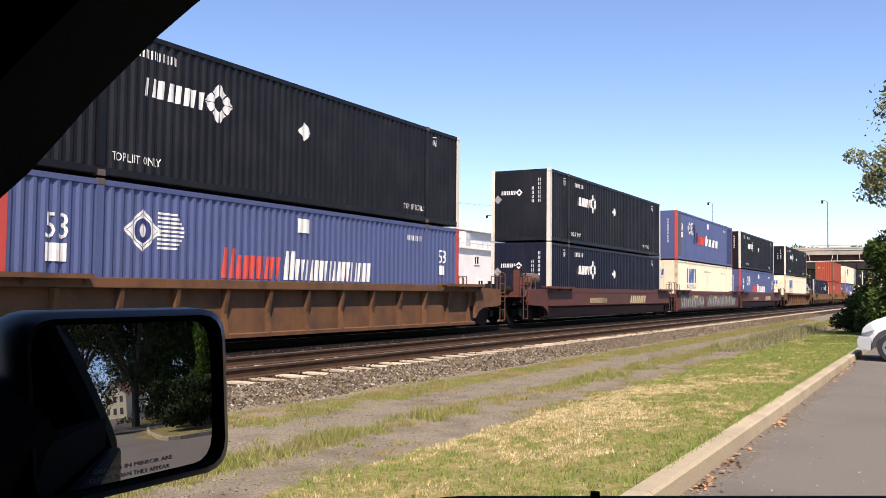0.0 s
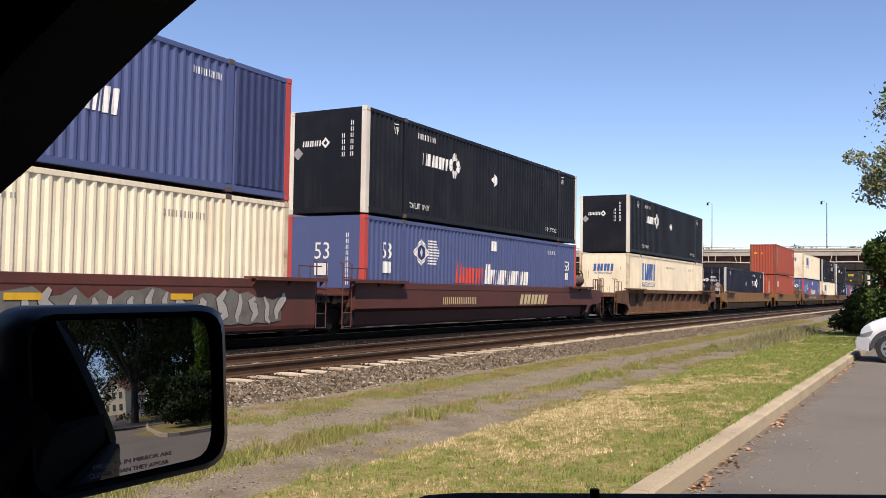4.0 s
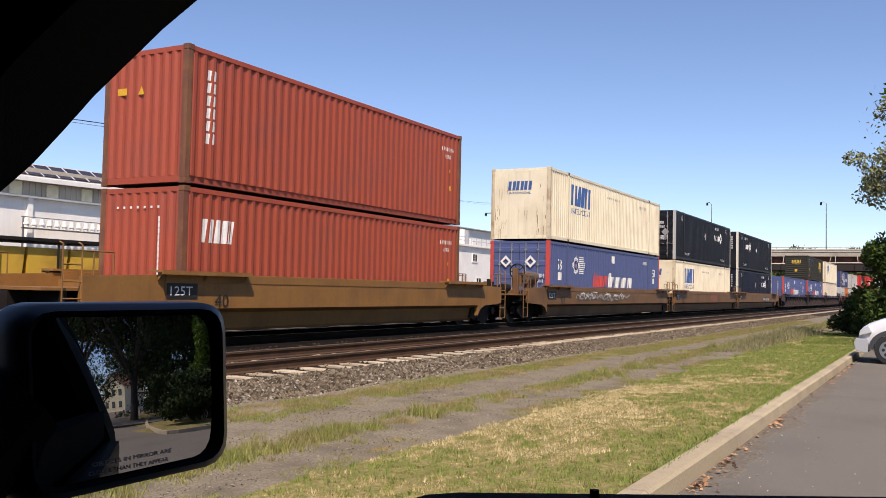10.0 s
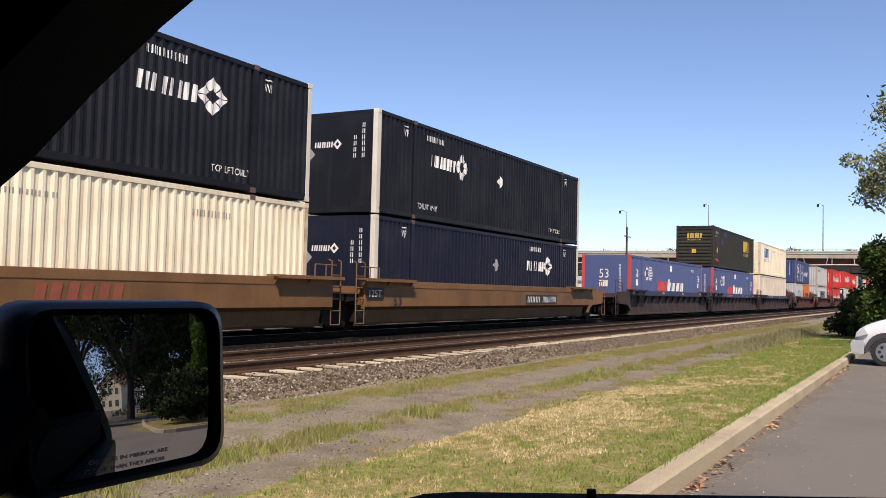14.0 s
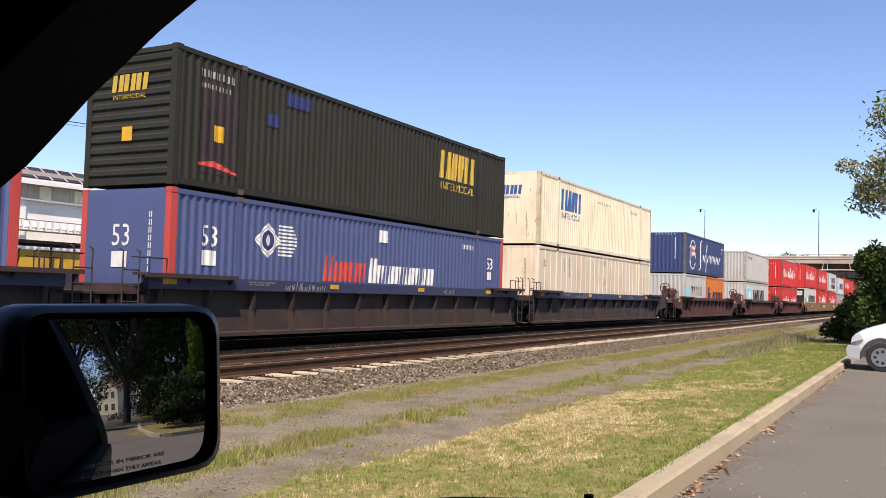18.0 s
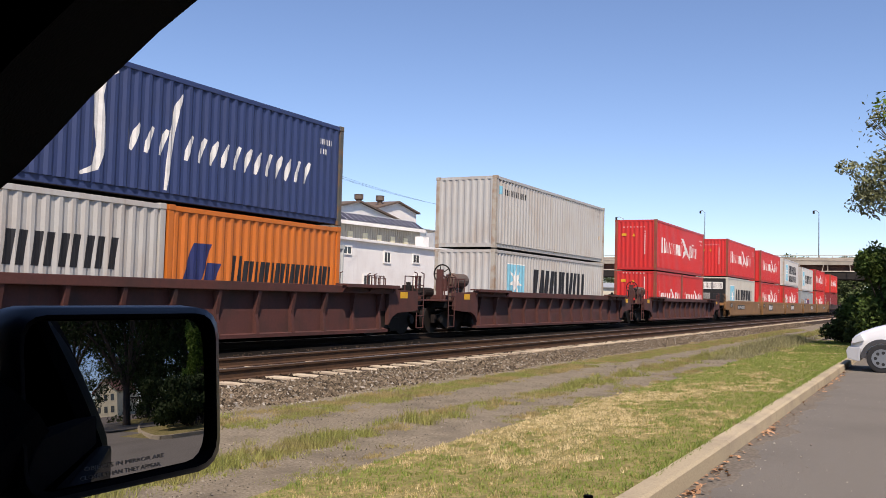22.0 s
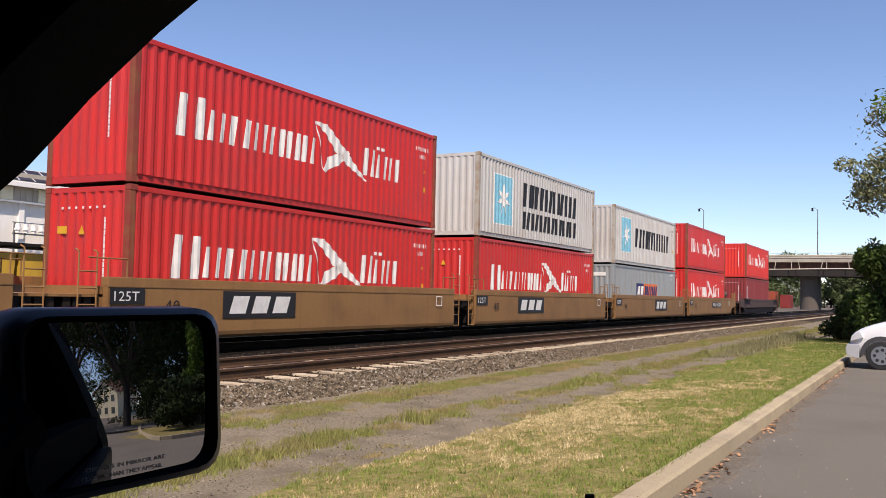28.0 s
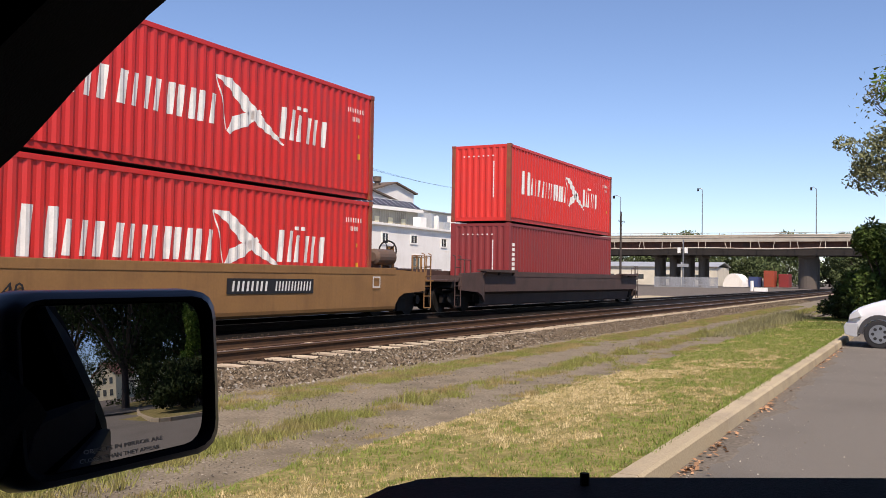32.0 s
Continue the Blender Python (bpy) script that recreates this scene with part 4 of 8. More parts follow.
ballast_mat = mat("ballast_bed", (0.062, 0.047, 0.034), spec=0.06, rough=0.95, grain=0.28, grain_scale=16, stain=0.2, stain_scale=1.2, stain_color=(0.075, 0.06, 0.055), bump=1.0, bump_scale=18)
stone_mat = mat("ballast_stone", (0.150, 0.117, 0.080), spec=0.06, rough=0.9, grain=0.14, grain_scale=40, stain=0.3, stain_scale=25, island=0.75)
pebble_mat = mat("pale_pebble", (0.33, 0.30, 0.25), spec=0.06, rough=0.9, grain=0.1, island=0.4)
concrete = mat("concrete", (0.47, 0.39, 0.26), spec=0.06, rough=0.9, grain=0.1, grain_scale=60, stain=0.15, stain_scale=2.0, stain_color=(0.25, 0.21, 0.17), bump=0.4, bump_scale=90, vary=0.08)
tie_mat = mat("tie_concrete", (0.60, 0.50, 0.36), spec=0.06, rough=0.9, grain=0.1, grain_scale=40, stain=0.2, stain_scale=2.5, stain_color=(0.28, 0.19, 0.13), bump=0.4, bump_scale=60, vary=0.12)
rail_side = mat("rail_rust", (0.085, 0.047, 0.026), spec=0.2, rough=0.8, grain=0.1, grain_scale=20, stain=0.2, stain_scale=3, stain_color=(0.05, 0.03, 0.022))
rail_head = mat("rail_head", (0.30, 0.26, 0.23), rough=0.35, metal=0.7, grain=0.05)


def grid_sheet(name, xs, ys, height, material, label, kind="structure", category=""):
    """A sheet over a grid of xs and ys with height(x, y)."""
    vs = [(x, y, height(x, y)) for y in ys for x in xs]
    nx = len(xs)
    fs = [(j * nx + i, j * nx + i + 1, (j + 1) * nx + i + 1, (j + 1) * nx + i) for j in range(len(ys) - 1) for i in range(nx - 1)]
    me = bpy.data.meshes.new(name)
    me.from_pydata(vs, [], fs)
    me.materials.append(material)
    for p in me.polygons:
        p.use_smooth = True
    ob = new(name, me)
    return tagged(ob, label, category, "", kind)


def span(a, b, n):
    return [a + (b - a) * i / n for i in range(n + 1)]


def lump(x, y, s, a):
    return a * noise.noise(Vector((x * s, y * s, 0.3)))


grid_sheet("ground", span(-2500, 2500, 10), span(-2500, 2500, 10), lambda x, y: -0.06, soil, "bare grey-brown gravelly ground around the railway")
grid_sheet("parking_pavement", span(-60, 120, 90), span(-40, 1.68, 24), lambda x, y: 0.0 if y < -8 else lump(x, y, 0.6, 0.004), asphalt, "worn grey asphalt of the parking lot")


def lawn_z(x, y):
    t = min(1, max(0, (y - 1.86) / 2.4))
    return 0.105 * (1 - t) + 0.012 + lump(x, y, 1.6, 0.02) * min(1, (y - 1.84) * 4)


grid_sheet("lawn", span(-6, 40, 230) , span(1.84, 4.18, 20), lawn_z, turf, "patchy mown lawn, half green and half dry straw")
grid_sheet("gravel_path", span(-8, 90, 245), span(4.02, 7.6, 22), lambda x, y: 0.004 + lump(x, y, 1.2, 0.018), path_gravel, "compacted grey gravel service path with weeds")


def ballast_z(x, y):
    if y < 7.4:
        return -0.02
    if y < 8.55:
        return -0.02 + 0.11 * (y - 7.4) / 1.15 + lump(x, y, 5, 0.015)
    if y < 18.2:
        return 0.09 + lump(x, y, 5, 0.012)
    return max(-0.08, 0.09 - (y - 18.2) * 0.10)


grid_sheet("track_bed", span(-60, 240, 600), [7.3, 7.5, 7.8, 8.1, 8.4, 8.6, 9.0, 10, 11, 12, 12.5, 13, 14, 15, 16, 17, 18.2, 19.2, 20.2], ballast_z, ballast_mat, "brown-grey crushed stone track bed")

# Near-black: oil on the ballast, and the shade under the train put into the colour.
oil_and_shade = mat("oil_shade_ballast", (0.013, 0.011, 0.009), spec=0.06, rough=0.8, grain=0.2, grain_scale=16, stain=0.2, stain_scale=1.2, bump=0.8, bump_scale=18)
grid_sheet("oily_track_bed", span(-60, 240, 300), [11.5, 11.9, 12.4, 12.85, 13.3, 14.0, 14.7, 15.4, 16.0, 18.0, 18.6], lambda x, y: ballast_z(x, y) + (0.020 if 11.8 < y < 18.1 else -0.03), oil_and_shade, "near-black ballast, partly oil, partly the train's shade put into its colour")

dust = mat("gutter_dust", (0.205, 0.175, 0.138), rough=0.95, spec=0.1, grain=0.2, grain_scale=30, stain=0.35, stain_scale=4.0, stain_color=(0.165, 0.145, 0.118), bump=0.5, bump_scale=120)


def gutter_z(x, y):
    u = y * 1.0
    reach = 0.20 + 0.22 * noise.noise(Vector((x * 0.9, 0.5, 7.7))) + 0.10 * noise.noise(Vector((x * 3.1, 0.2, 3.1)))
    return lump(x, y, 0.6, 0.004) + (0.0045 if 1.66 - u < reach else -0.02)


grid_sheet("gutter_dirt", span(3, 24, 420), span(1.05, 1.66, 26), gutter_z, dust, "thin sandy dirt gathered along the kerb")
KERB_X0, KERB_X1 = -6.0, 60.0

kerb = thing("kerb", "pale weathered concrete kerb along the lawn", "kerb", kind="structure")
n_kerb = 22
for i in range(n_kerb):
    a = KERB_X0 + (KERB_X1 - KERB_X0) * i / n_kerb
    ln = (KERB_X1 - KERB_X0) / n_kerb - 0.012
    part("kerbstone", shared(("kerbstone",), concrete, lambda bm: prism(bm, [(1.66, -0.05), (1.675, 0.125), (1.70, 0.145), (1.84, 0.145), (1.85, 0.13), (1.85, -0.05)], "x", 0, ln)), concrete, kerb, at=Matrix.Translation((a, 0, 0)))


def track(y, x0, x1, name, tie_from, tie_to, loose, tie_mat, rail_side=rail_side):
    tr = thing("railway_track", "steel rails on pale concrete ties, rusty sides", "railway track", kind="structure")
    for s in (-1, 1):
        yy = y + s * 0.755
        part("rail", shared((name + "rail", s), rail_side, lambda bm: prism(bm, [(yy - 0.075, 0.105), (yy - 0.075, 0.12), (yy - 0.012, 0.14), (yy - 0.010, 0.235), (yy - 0.036, 0.245), (yy - 0.036, 0.272), (yy + 0.036, 0.272), (yy + 0.036, 0.245), (yy + 0.010, 0.235), (yy + 0.012, 0.14), (yy + 0.075, 0.12), (yy + 0.075, 0.105)], "x", x0, x1)), rail_side, tr)
        part("rail_head", shared((name + "head", s), rail_head, lambda bm: box(bm, x0, yy - 0.034, 0.273, x1, yy + 0.034, 0.28)), rail_head, tr)
    step = 0.61
    x = tie_from
    k = 0
    rest = bmesh.new()
    tm = shared(("tie",), tie_mat, lambda bm: prism(bm, [(-1.40, -0.06), (-1.40, 0.085), (-1.38, 0.108), (-0.95, 0.115), (-0.5, 0.10), (0.5, 0.10), (0.95, 0.115), (1.38, 0.108), (1.40, 0.085), (1.40, -0.06)], "x", -0.125, 0.125))
    while x < tie_to:
        if k < loose:
            part("tie", tm, tie_mat, tr, at=Matrix.Translation((x, y + random.uniform(-0.03, 0.03), random.uniform(-0.006, 0.006))))
        else:
            box(rest, x - 0.125, y - 1.4, -0.05, x + 0.125, y + 1.4, 0.105)
        x += step
        k += 1
    if len(rest.verts):
        tagged(part("far_ties", rest, tie_mat, tr), kind="stuff")
    else:
        rest.free()
    return tr


track(10.05, -60, 420, "near", -2.0, 200, 130, tie_mat)
# Ties and rails below the train carry its shade as a near-black colour.
track(TRACK_Y, -80, 520, "far", 0.0, 160, 40, mat("shade_dark_tie", (0.022, 0.018, 0.015), spec=0.06, rough=0.9, grain=0.1, grain_scale=40, stain=0.2, bump=0.4, bump_scale=60), mat("shade_dark_rail", (0.026, 0.017, 0.012), rough=0.8, spec=0.15, grain=0.1, grain_scale=20))

# ---- the train's make-up ----
SHIFT = ((0, 0.0), (4, 52.26), (8, 104.08), (12, 155.55), (16, 206.63), (20, 257.21), (24, 307.22), (28, 356.75), (32, 406.16))
L53, L40, L20 = 16.154, 12.192, 6.058
HC, STD = 2.896, 2.591
MOVING = []          # (thing, place along the train at the clip's start)


def load(q, z, *args, inset=0.0, **kw):
    ob = container(*args, pose(q, TRAIN_Y + inset, z), **kw)
    MOVING.append((ob, q, TRAIN_Y + inset, z))
    return ob


def black_box(q, z, number=0, doors=False, rear_mark=False, color="navy"):
    lab = "dark navy corrugated freight container with white markings" if not doors else "dark navy freight container, door end first, white markings"
    if color == "black":
        lab = "black corrugated freight container with white markings"
    return load(q, z, lab, L53, HC, color, marks=livery_black_box(7.6 if rear_mark or doors else 0.0), posts="light_grey" if doors else "post_white", rear_posts="post_white", front="doors" if doors else "flat", front_marks=front_black_box(doors), key=(rear_mark, doors))


def blue_box(q, z, doors=False, mended=False):
    lab = "blue corrugated freight container with red corner posts" if not doors else "blue freight container with red posts, door end first"
    return load(q, z, lab, L53, HC, "blue", marks=livery_blue_box(mended), posts="post_red", front="doors" if doors else "sheet", front_marks=front_blue_box_doors() if doors else front_blue_box(), key=(doors, mended))


def cream_box(q, z):
    return load(q, z, "cream corrugated freight container with blue lettering", L53, HC, "cream", marks=livery_cream_box(), posts="rusty_cream", front_marks=front_cream_box())


def red_box(q, z, L=L40, H=HC, k=1.0, x=1.15, zz=1.1, color="red", sign=True):
    marks = livery_red40(x, zz, k)
    if L == L40:
        marks += codes40()
    return load(q, z, "red corrugated freight container with white bird mark" if L == L40 else "short red corrugated freight container with white mark", L, H, color, marks=marks, posts="rusty_red", front_marks=front_red()[:2 if sign else 1], inset=0.076, key=(x, zz, k, sign))


UP = BED + HC + 0.045
UPS = BED + STD + 0.045
black_box(9.32, UP, color="black"); blue_box(9.32, BED)
black_box(33.18, UP, color="black"); black_box(33.18, BED)
blue_box(52.97, UP, mended=True); cream_box(52.97, BED)
black_box(72.34, UP, color="black"); blue_box(72.34, BED)
black_box(95.96, UP, color="black"); cream_box(95.96, BED)
black_box(119.52, BED, doors=True)
load(143.41, UP, "rust-red corrugated freight container with white upright lettering", L40, HC, "rust_red", posts="rusty_brick", inset=0.076, front_marks=front_red()[1:], marks=[("upright_name", "mark_white", lambda bm: [shapes(bm, 0.62, 0.9 + i * 0.27, 0.26, 0.22, 1, gap=0.05) for i in range(6)])] + codes40())
load(143.41, BED, "rust-red corrugated freight container with a small white mark", L40, HC, "rust_red", posts="rusty_brick", inset=0.076, front_marks=front_red()[:1], marks=[("wordmark", "mark_white", lambda bm: shapes(bm, 0.55, 1.75, 1.0, 0.5, 3, gap=0.12, bold=0.32, widths=(1.1, 1.1, 0.5)))] + codes40())
cream_box(163.12, UP); blue_box(163.12, BED, doors=True)
black_box(182.74, UP, doors=True, color="black"); cream_box(182.74, BED)
black_box(201.9, UP, color="black"); black_box(201.9, BED, rear_mark=True)
blue_box(225.75, BED)
load(245.3, UP, "dark olive freight container with yellow lettering, ribbed front", L53, HC, "olive", marks=livery_cream_box("mark_yellow", 8.9, 0.0)[:2] + [("mended_panel", "mark_brown", lambda bm: quad(bm, 0.75, 0.35, 2.1, 2.3)), ("number_bar", "mark_grey", lambda bm: (blocks(bm, 0.7, 2.38, 1.1, 0.16, 6), blocks(bm, 0.75, 2.15, 0.9, 0.1, 6))), ("orange_patch", "mark_amber", lambda bm: quad(bm, 1.15, 1.05, 1.5, 1.4)), ("red_streak", "mark_red", lambda bm: ribbon(bm, [(0.7, 0.52), (1.2, 0.56), (1.9, 0.42)], 0.05, 0.14)), ("blue_panel", "mark_navy", lambda bm: (quad(bm, 3.6, 2.3, 4.5, 2.62), quad(bm, 2.9, 1.7, 3.3, 2.0)))], front="ribs", front_marks=front_cream_box("mark_yellow"))
blue_box(245.3, BED)
cream_box(264.83, UP)
load(264.83, BED, "dirty off-white freight container with slim upright ribs", L53, HC, "dirty_white", side="ribs", marks=[("length_mark", "mark_black", lambda bm: lettering(bm, "53", 0.55, 2.1, 0.26, 0.28)), ("number_bar", "mark_black", lambda bm: ([blocks(bm, 2.83, 2.40 - i * 0.145, 0.085, 0.105, 1, gap=0.1) for i in range(4)], [blocks(bm, 3.44, 2.46 - i * 0.145, 0.085, 0.105, 1, gap=0.1) for i in range(6)])), ("class_bar", "mark_grey", lambda bm: (blocks(bm, 8.03, 2.48, 0.40, 0.15, 4, gap=0.16), quad(bm, 8.01, 2.42, 8.45, 2.44))), ("placard", "mark_grey", lambda bm: (diamond_ring(bm, 8.25, 1.62, 0.34, 0.38, 0.8), blocks(bm, 8.13, 1.59, 0.24, 0.06, 3)))], front_marks=[("front_number", "mark_grey", lambda bm: [blocks(bm, 1.95, 0.9 + i * 0.17, 0.12, 0.13, 1) for i in range(9)])])


def script(bm):
    """A tall leaning flourish, then a row of plain leaning strokes."""
    ribbon(bm, [(4.72, 2.34), (4.40, 2.20), (4.28, 1.80), (4.34, 1.30), (4.40, 0.85), (4.28, 0.45), (3.95, 0.30)], 0.06, 0.24)
    ribbon(bm, [(6.02, 0.22), (6.08, 0.75), (6.15, 1.35), (6.27, 1.95), (6.42, 2.25)], 0.06, 0.17)
    for k in range(16):
        x = 5.1 + k * 0.365
        if not 5.85 < x < 6.45:
            ribbon(bm, [(x, 0.90), (x + 0.05, 1.10), (x + 0.12, 1.28), (x + 0.20, 1.44)], 0.07, 0.15)


load(289.5, UPS, "blue corrugated freight container with white script mark", L40, STD, "deep_blue", posts="rusty_slate", inset=0.076, marks=[("script_shape", "mark_white", script), ("emblem_ring", "mark_white", lambda bm: ring(bm, 2.02, 1.25, 0.93, 0.96, 0.07)), ("flag", "mark_white", lambda bm: (poly(bm, [(1.62, 1.25), (1.95, 1.16), (2.3, 1.24), (2.62, 1.10), (2.55, 1.72), (2.25, 1.84), (1.92, 1.76), (1.62, 1.92)]), quad(bm, 1.50, 0.55, 1.56, 1.98))), ("flag_stripe", "mark_orange", lambda bm: poly(bm, [(1.62, 1.48), (1.95, 1.39), (2.28, 1.47), (2.59, 1.35), (2.57, 1.53), (2.26, 1.64), (1.94, 1.56), (1.62, 1.68)])), ("flag_cross", "mark_orange", lambda bm: poly(bm, [(1.86, 1.22), (2.06, 1.22), (2.04, 1.78), (1.84, 1.78)])), ("number_bar", "mark_white", lambda bm: (blocks(bm, 11.2, 2.0, 0.45, 0.14, 4), blocks(bm, 11.2, 1.75, 0.3, 0.14, 2)))], front_marks=front_red()[:1])
load(289.5, BED, "short pale grey corrugated freight container with black lettering", L20, STD, "light_grey", inset=0.076, marks=[("logo_square", "mark_cyan", lambda bm: quad(bm, 0.25, 0.9, 1.2, 1.75)), ("wordmark", "mark_black", lambda bm: (shapes(bm, 1.6, 1.22, 3.3, 0.60, 6, gap=0.12, bold=0.30), shapes(bm, 1.6, 0.62, 3.3, 0.46, 7, gap=0.14, bold=0.30)))])
load(289.5 + 6.13, BED, "short orange corrugated freight container with dark blue mark", L20, STD, "orange", inset=0.076, marks=[("logo_shape", "mark_navy", lambda bm: (poly(bm, [(0.45, 1.05), (1.0, 1.05), (1.3, 1.85), (0.75, 1.85)]), poly(bm, [(1.05, 1.05), (1.45, 1.05), (1.6, 1.45), (1.2, 1.45)]))), ("wordmark", "mark_black", lambda bm: shapes(bm, 1.9, 1.05, 3.8, 0.5, 11, gap=0.16, tall_first=1.2, bold=0.32, widths=(1.1, 1, 1, 1, 1, 0.5, 1, 0.5, 1, 1, 1)))])
load(311.21, UPS, "pale grey corrugated freight container with a small dark name", L40, STD, "light_grey", inset=0.076, posts="rusty_grey", marks=[("wordmark", "mark_black", lambda bm: blocks(bm, 0.75, 1.95, 2.1, 0.22, 10)), ("logo_square", "mark_cyan", lambda bm: quad(bm, 0.35, 1.95, 0.6, 2.25))] + codes40("mark_grey"))
load(311.21, BED, "pale grey corrugated freight container with large black lettering", L40, STD, "light_grey", inset=0.076, posts="rusty_grey", marks=livery_star(1.1, 3.6, 5.9, z_sq=0.85, h_sq=1.25, z=1.05, h=0.95) + [star_mark(1.1, 0.85, 1.25)])
red_box(332.78, UPS, zz=1.05)
red_box(332.78, BED, L=L20, H=STD, k=0.58, x=0.5, zz=0.98)
red_box(332.78 + 6.13, BED, L=L20, H=STD, k=0.58, x=0.5, zz=0.98)
red_box(353.48, UP)
load(353.48, BED, "pale refrigerated freight container with black cooling unit", L40, HC, "white_grey", inset=0.076, front="reefer", marks=livery_star(1.2, 3.4, 7.3, z_sq=0.75, h_sq=1.5, z=1.15, h=0.85) + [star_mark(1.2, 0.75, 1.5)])
red_box(369.11, UP); red_box(369.11, BED)
load(384.36, UP, "pale grey corrugated freight container with two black names", L40, HC, "pale_grey", inset=0.076, posts="rusty_grey", marks=livery_star(1.3, 3.8, 5.95, z_sq=0.55, h_sq=1.75, z=0.62, h=0.9, second=True) + [star_mark(1.3, 0.55, 1.75)])
red_box(384.36, BED)
load(399.66, UPS, "pale grey corrugated freight container with cyan square and name", L40, HC, "pale_grey", inset=0.076, posts="rusty_grey", marks=livery_star(1.25, 3.5, 7.0, z_sq=0.65, h_sq=1.72, z=0.98, h=1.0) + [star_mark(1.25, 0.65, 1.72)] + codes40("mark_grey"))
load(399.66, BED, "blue-grey corrugated freight container with small colour panels", L40, STD, "mid_grey", inset=0.076, marks=[("navy_panel", "mark_navy", lambda bm: quad(bm, 3.95, 1.0, 5.33, 1.72)), ("orange_panel", "mark_orange", lambda bm: quad(bm, 5.34, 1.0, 8.1, 1.72)), ("wordmark", "mark_white", lambda bm: shapes(bm, 4.08, 1.12, 1.14, 0.46, 3, gap=0.12, bold=0.32)), ("second_wordmark", "mark_navy", lambda bm: shapes(bm, 5.46, 1.10, 2.52, 0.50, 8, gap=0.12, bold=0.34))] + codes40(), front_marks=[("front_plate", "mark_white", lambda bm: quad(bm, 0.45, 2.0, 2.0, 2.18))])
red_box(415.01, UP); red_box(415.01, BED)
red_box(436.54, UP, color="bright_red", sign=False)
load(436.54, BED, "dull dark-red corrugated freight container, weathered", L40, HC, "dark_red", inset=0.076, marks=[("upright_number", "mark_white", lambda bm: [quad(bm, 0.35, 0.95 + i * 0.18, 0.55, 1.07 + i * 0.18) for i in range(7)])], front_marks=front_red()[:1])


def spray(bm, seed, layer, x=0.2, end=14.6, floor=0.58):
    """Large uneven sprayed shapes along a wagon's side: the fields, the light strokes and their dark outlines."""
    rnd = random.Random(seed)
    while x < end:
        w = rnd.uniform(0.75, 1.5)
        lo, hi = rnd.uniform(floor, floor + 0.12), rnd.uniform(1.34, 1.46)
        field = [(x, lo + rnd.uniform(0, 0.1)), (x + w * 0.5, lo), (x + w * 1.02, lo + rnd.uniform(0, 0.15)), (x + w * 1.04, hi - rnd.uniform(0, 0.2)), (x + w * 0.45, hi), (x + rnd.uniform(-0.05, 0.1), hi - rnd.uniform(0, 0.12))]
        stroke = [(x + w * u, lo + (hi - lo) * rnd.uniform(a, b)) for u, a, b in ((0.1, 0.1, 0.3), (0.22, 0.6, 0.9), (0.5, 0.3, 0.9), (0.62, 0.1, 0.5), (0.9, 0.2, 0.9))]
        curl = [(x + w * (0.5 + 0.3 * math.cos(k * 0.9)), (lo + hi) / 2 + 0.27 * (hi - lo) * math.sin(k * 0.9)) for k in range(rnd.randint(4, 7))]
        wide = rnd.uniform(0.12, 0.32) * (hi - lo)
        bold = rnd.random() < 0.6
        if layer == 0:
            ribbon(bm, stroke, 0.05, wide)
        elif layer == 1:
            ribbon(bm, stroke if bold else curl, 0.05, wide)
        else:
            ribbon(bm, [(a + 0.07, b + 0.03) for a, b in (stroke if bold else curl)], 0.02, 0.06)
            ribbon(bm, [(a - 0.02, b + 0.02) for a, b in field[2:5]], 0.02, 0.05)
        x += w + (rnd.uniform(0.02, 0.1) if rnd.random() < 0.75 else rnd.uniform(0.4, 0.9))


def spray_band(bm, seed, x0, x1):
    """A ragged band of sprayed ground colour, as one strip."""
    rnd = random.Random(seed)
    n = int((x1 - x0) / 0.28)
    lo = [bm.verts.new((x0 + (x1 - x0) * i / n, 0, rnd.uniform(0.60, 0.74))) for i in range(n + 1)]
    hi = [bm.verts.new((x0 + (x1 - x0) * i / n, 0, rnd.uniform(1.18, 1.46))) for i in range(n + 1)]
    for i in range(n):
        bm.faces.new((lo[i], lo[i + 1], hi[i + 1], hi[i]))


def bubbles(bm, seed, x, end, k):
    """Thick bent strokes side by side, k times as wide; no two touch."""
    rnd = random.Random(seed)
    while x < end:
        w, lean = rnd.uniform(0.34, 0.62), rnd.uniform(-0.12, 0.12)
        lo, hi = rnd.uniform(0.66, 0.78), rnd.uniform(1.22, 1.42)
        mid = (lo + hi) / 2 + rnd.uniform(-0.1, 0.1)
        bow = rnd.choice((-1, 1)) * w * rnd.uniform(0.1, 0.24)
        ribbon(bm, [(x + w / 2 - lean, lo), (x + w / 2 - lean * 0.5 + bow, (lo + mid) / 2), (x + w / 2, mid), (x + w / 2 + lean * 0.5 - bow, (mid + hi) / 2), (x + w / 2 + lean, hi)], w * 0.16 * k, w * 0.44 * k)
        x += w * rnd.uniform(0.98, 1.12)


def scribble(bm, seed, x, end):
    """Thin slanting strokes side by side along the top edge of a car."""
    rnd = random.Random(seed)
    while x < end:
        h, lean, bow = rnd.uniform(0.09, 0.2), rnd.uniform(-0.03, 0.09), rnd.uniform(-0.035, 0.035)
        z = rnd.uniform(1.415, 1.45)
        ribbon(bm, [(x, z), (x + lean / 2 + bow, z + h / 2), (x + lean, z + h)], 0.016, 0.030)
        x += rnd.uniform(0.04, 0.11)


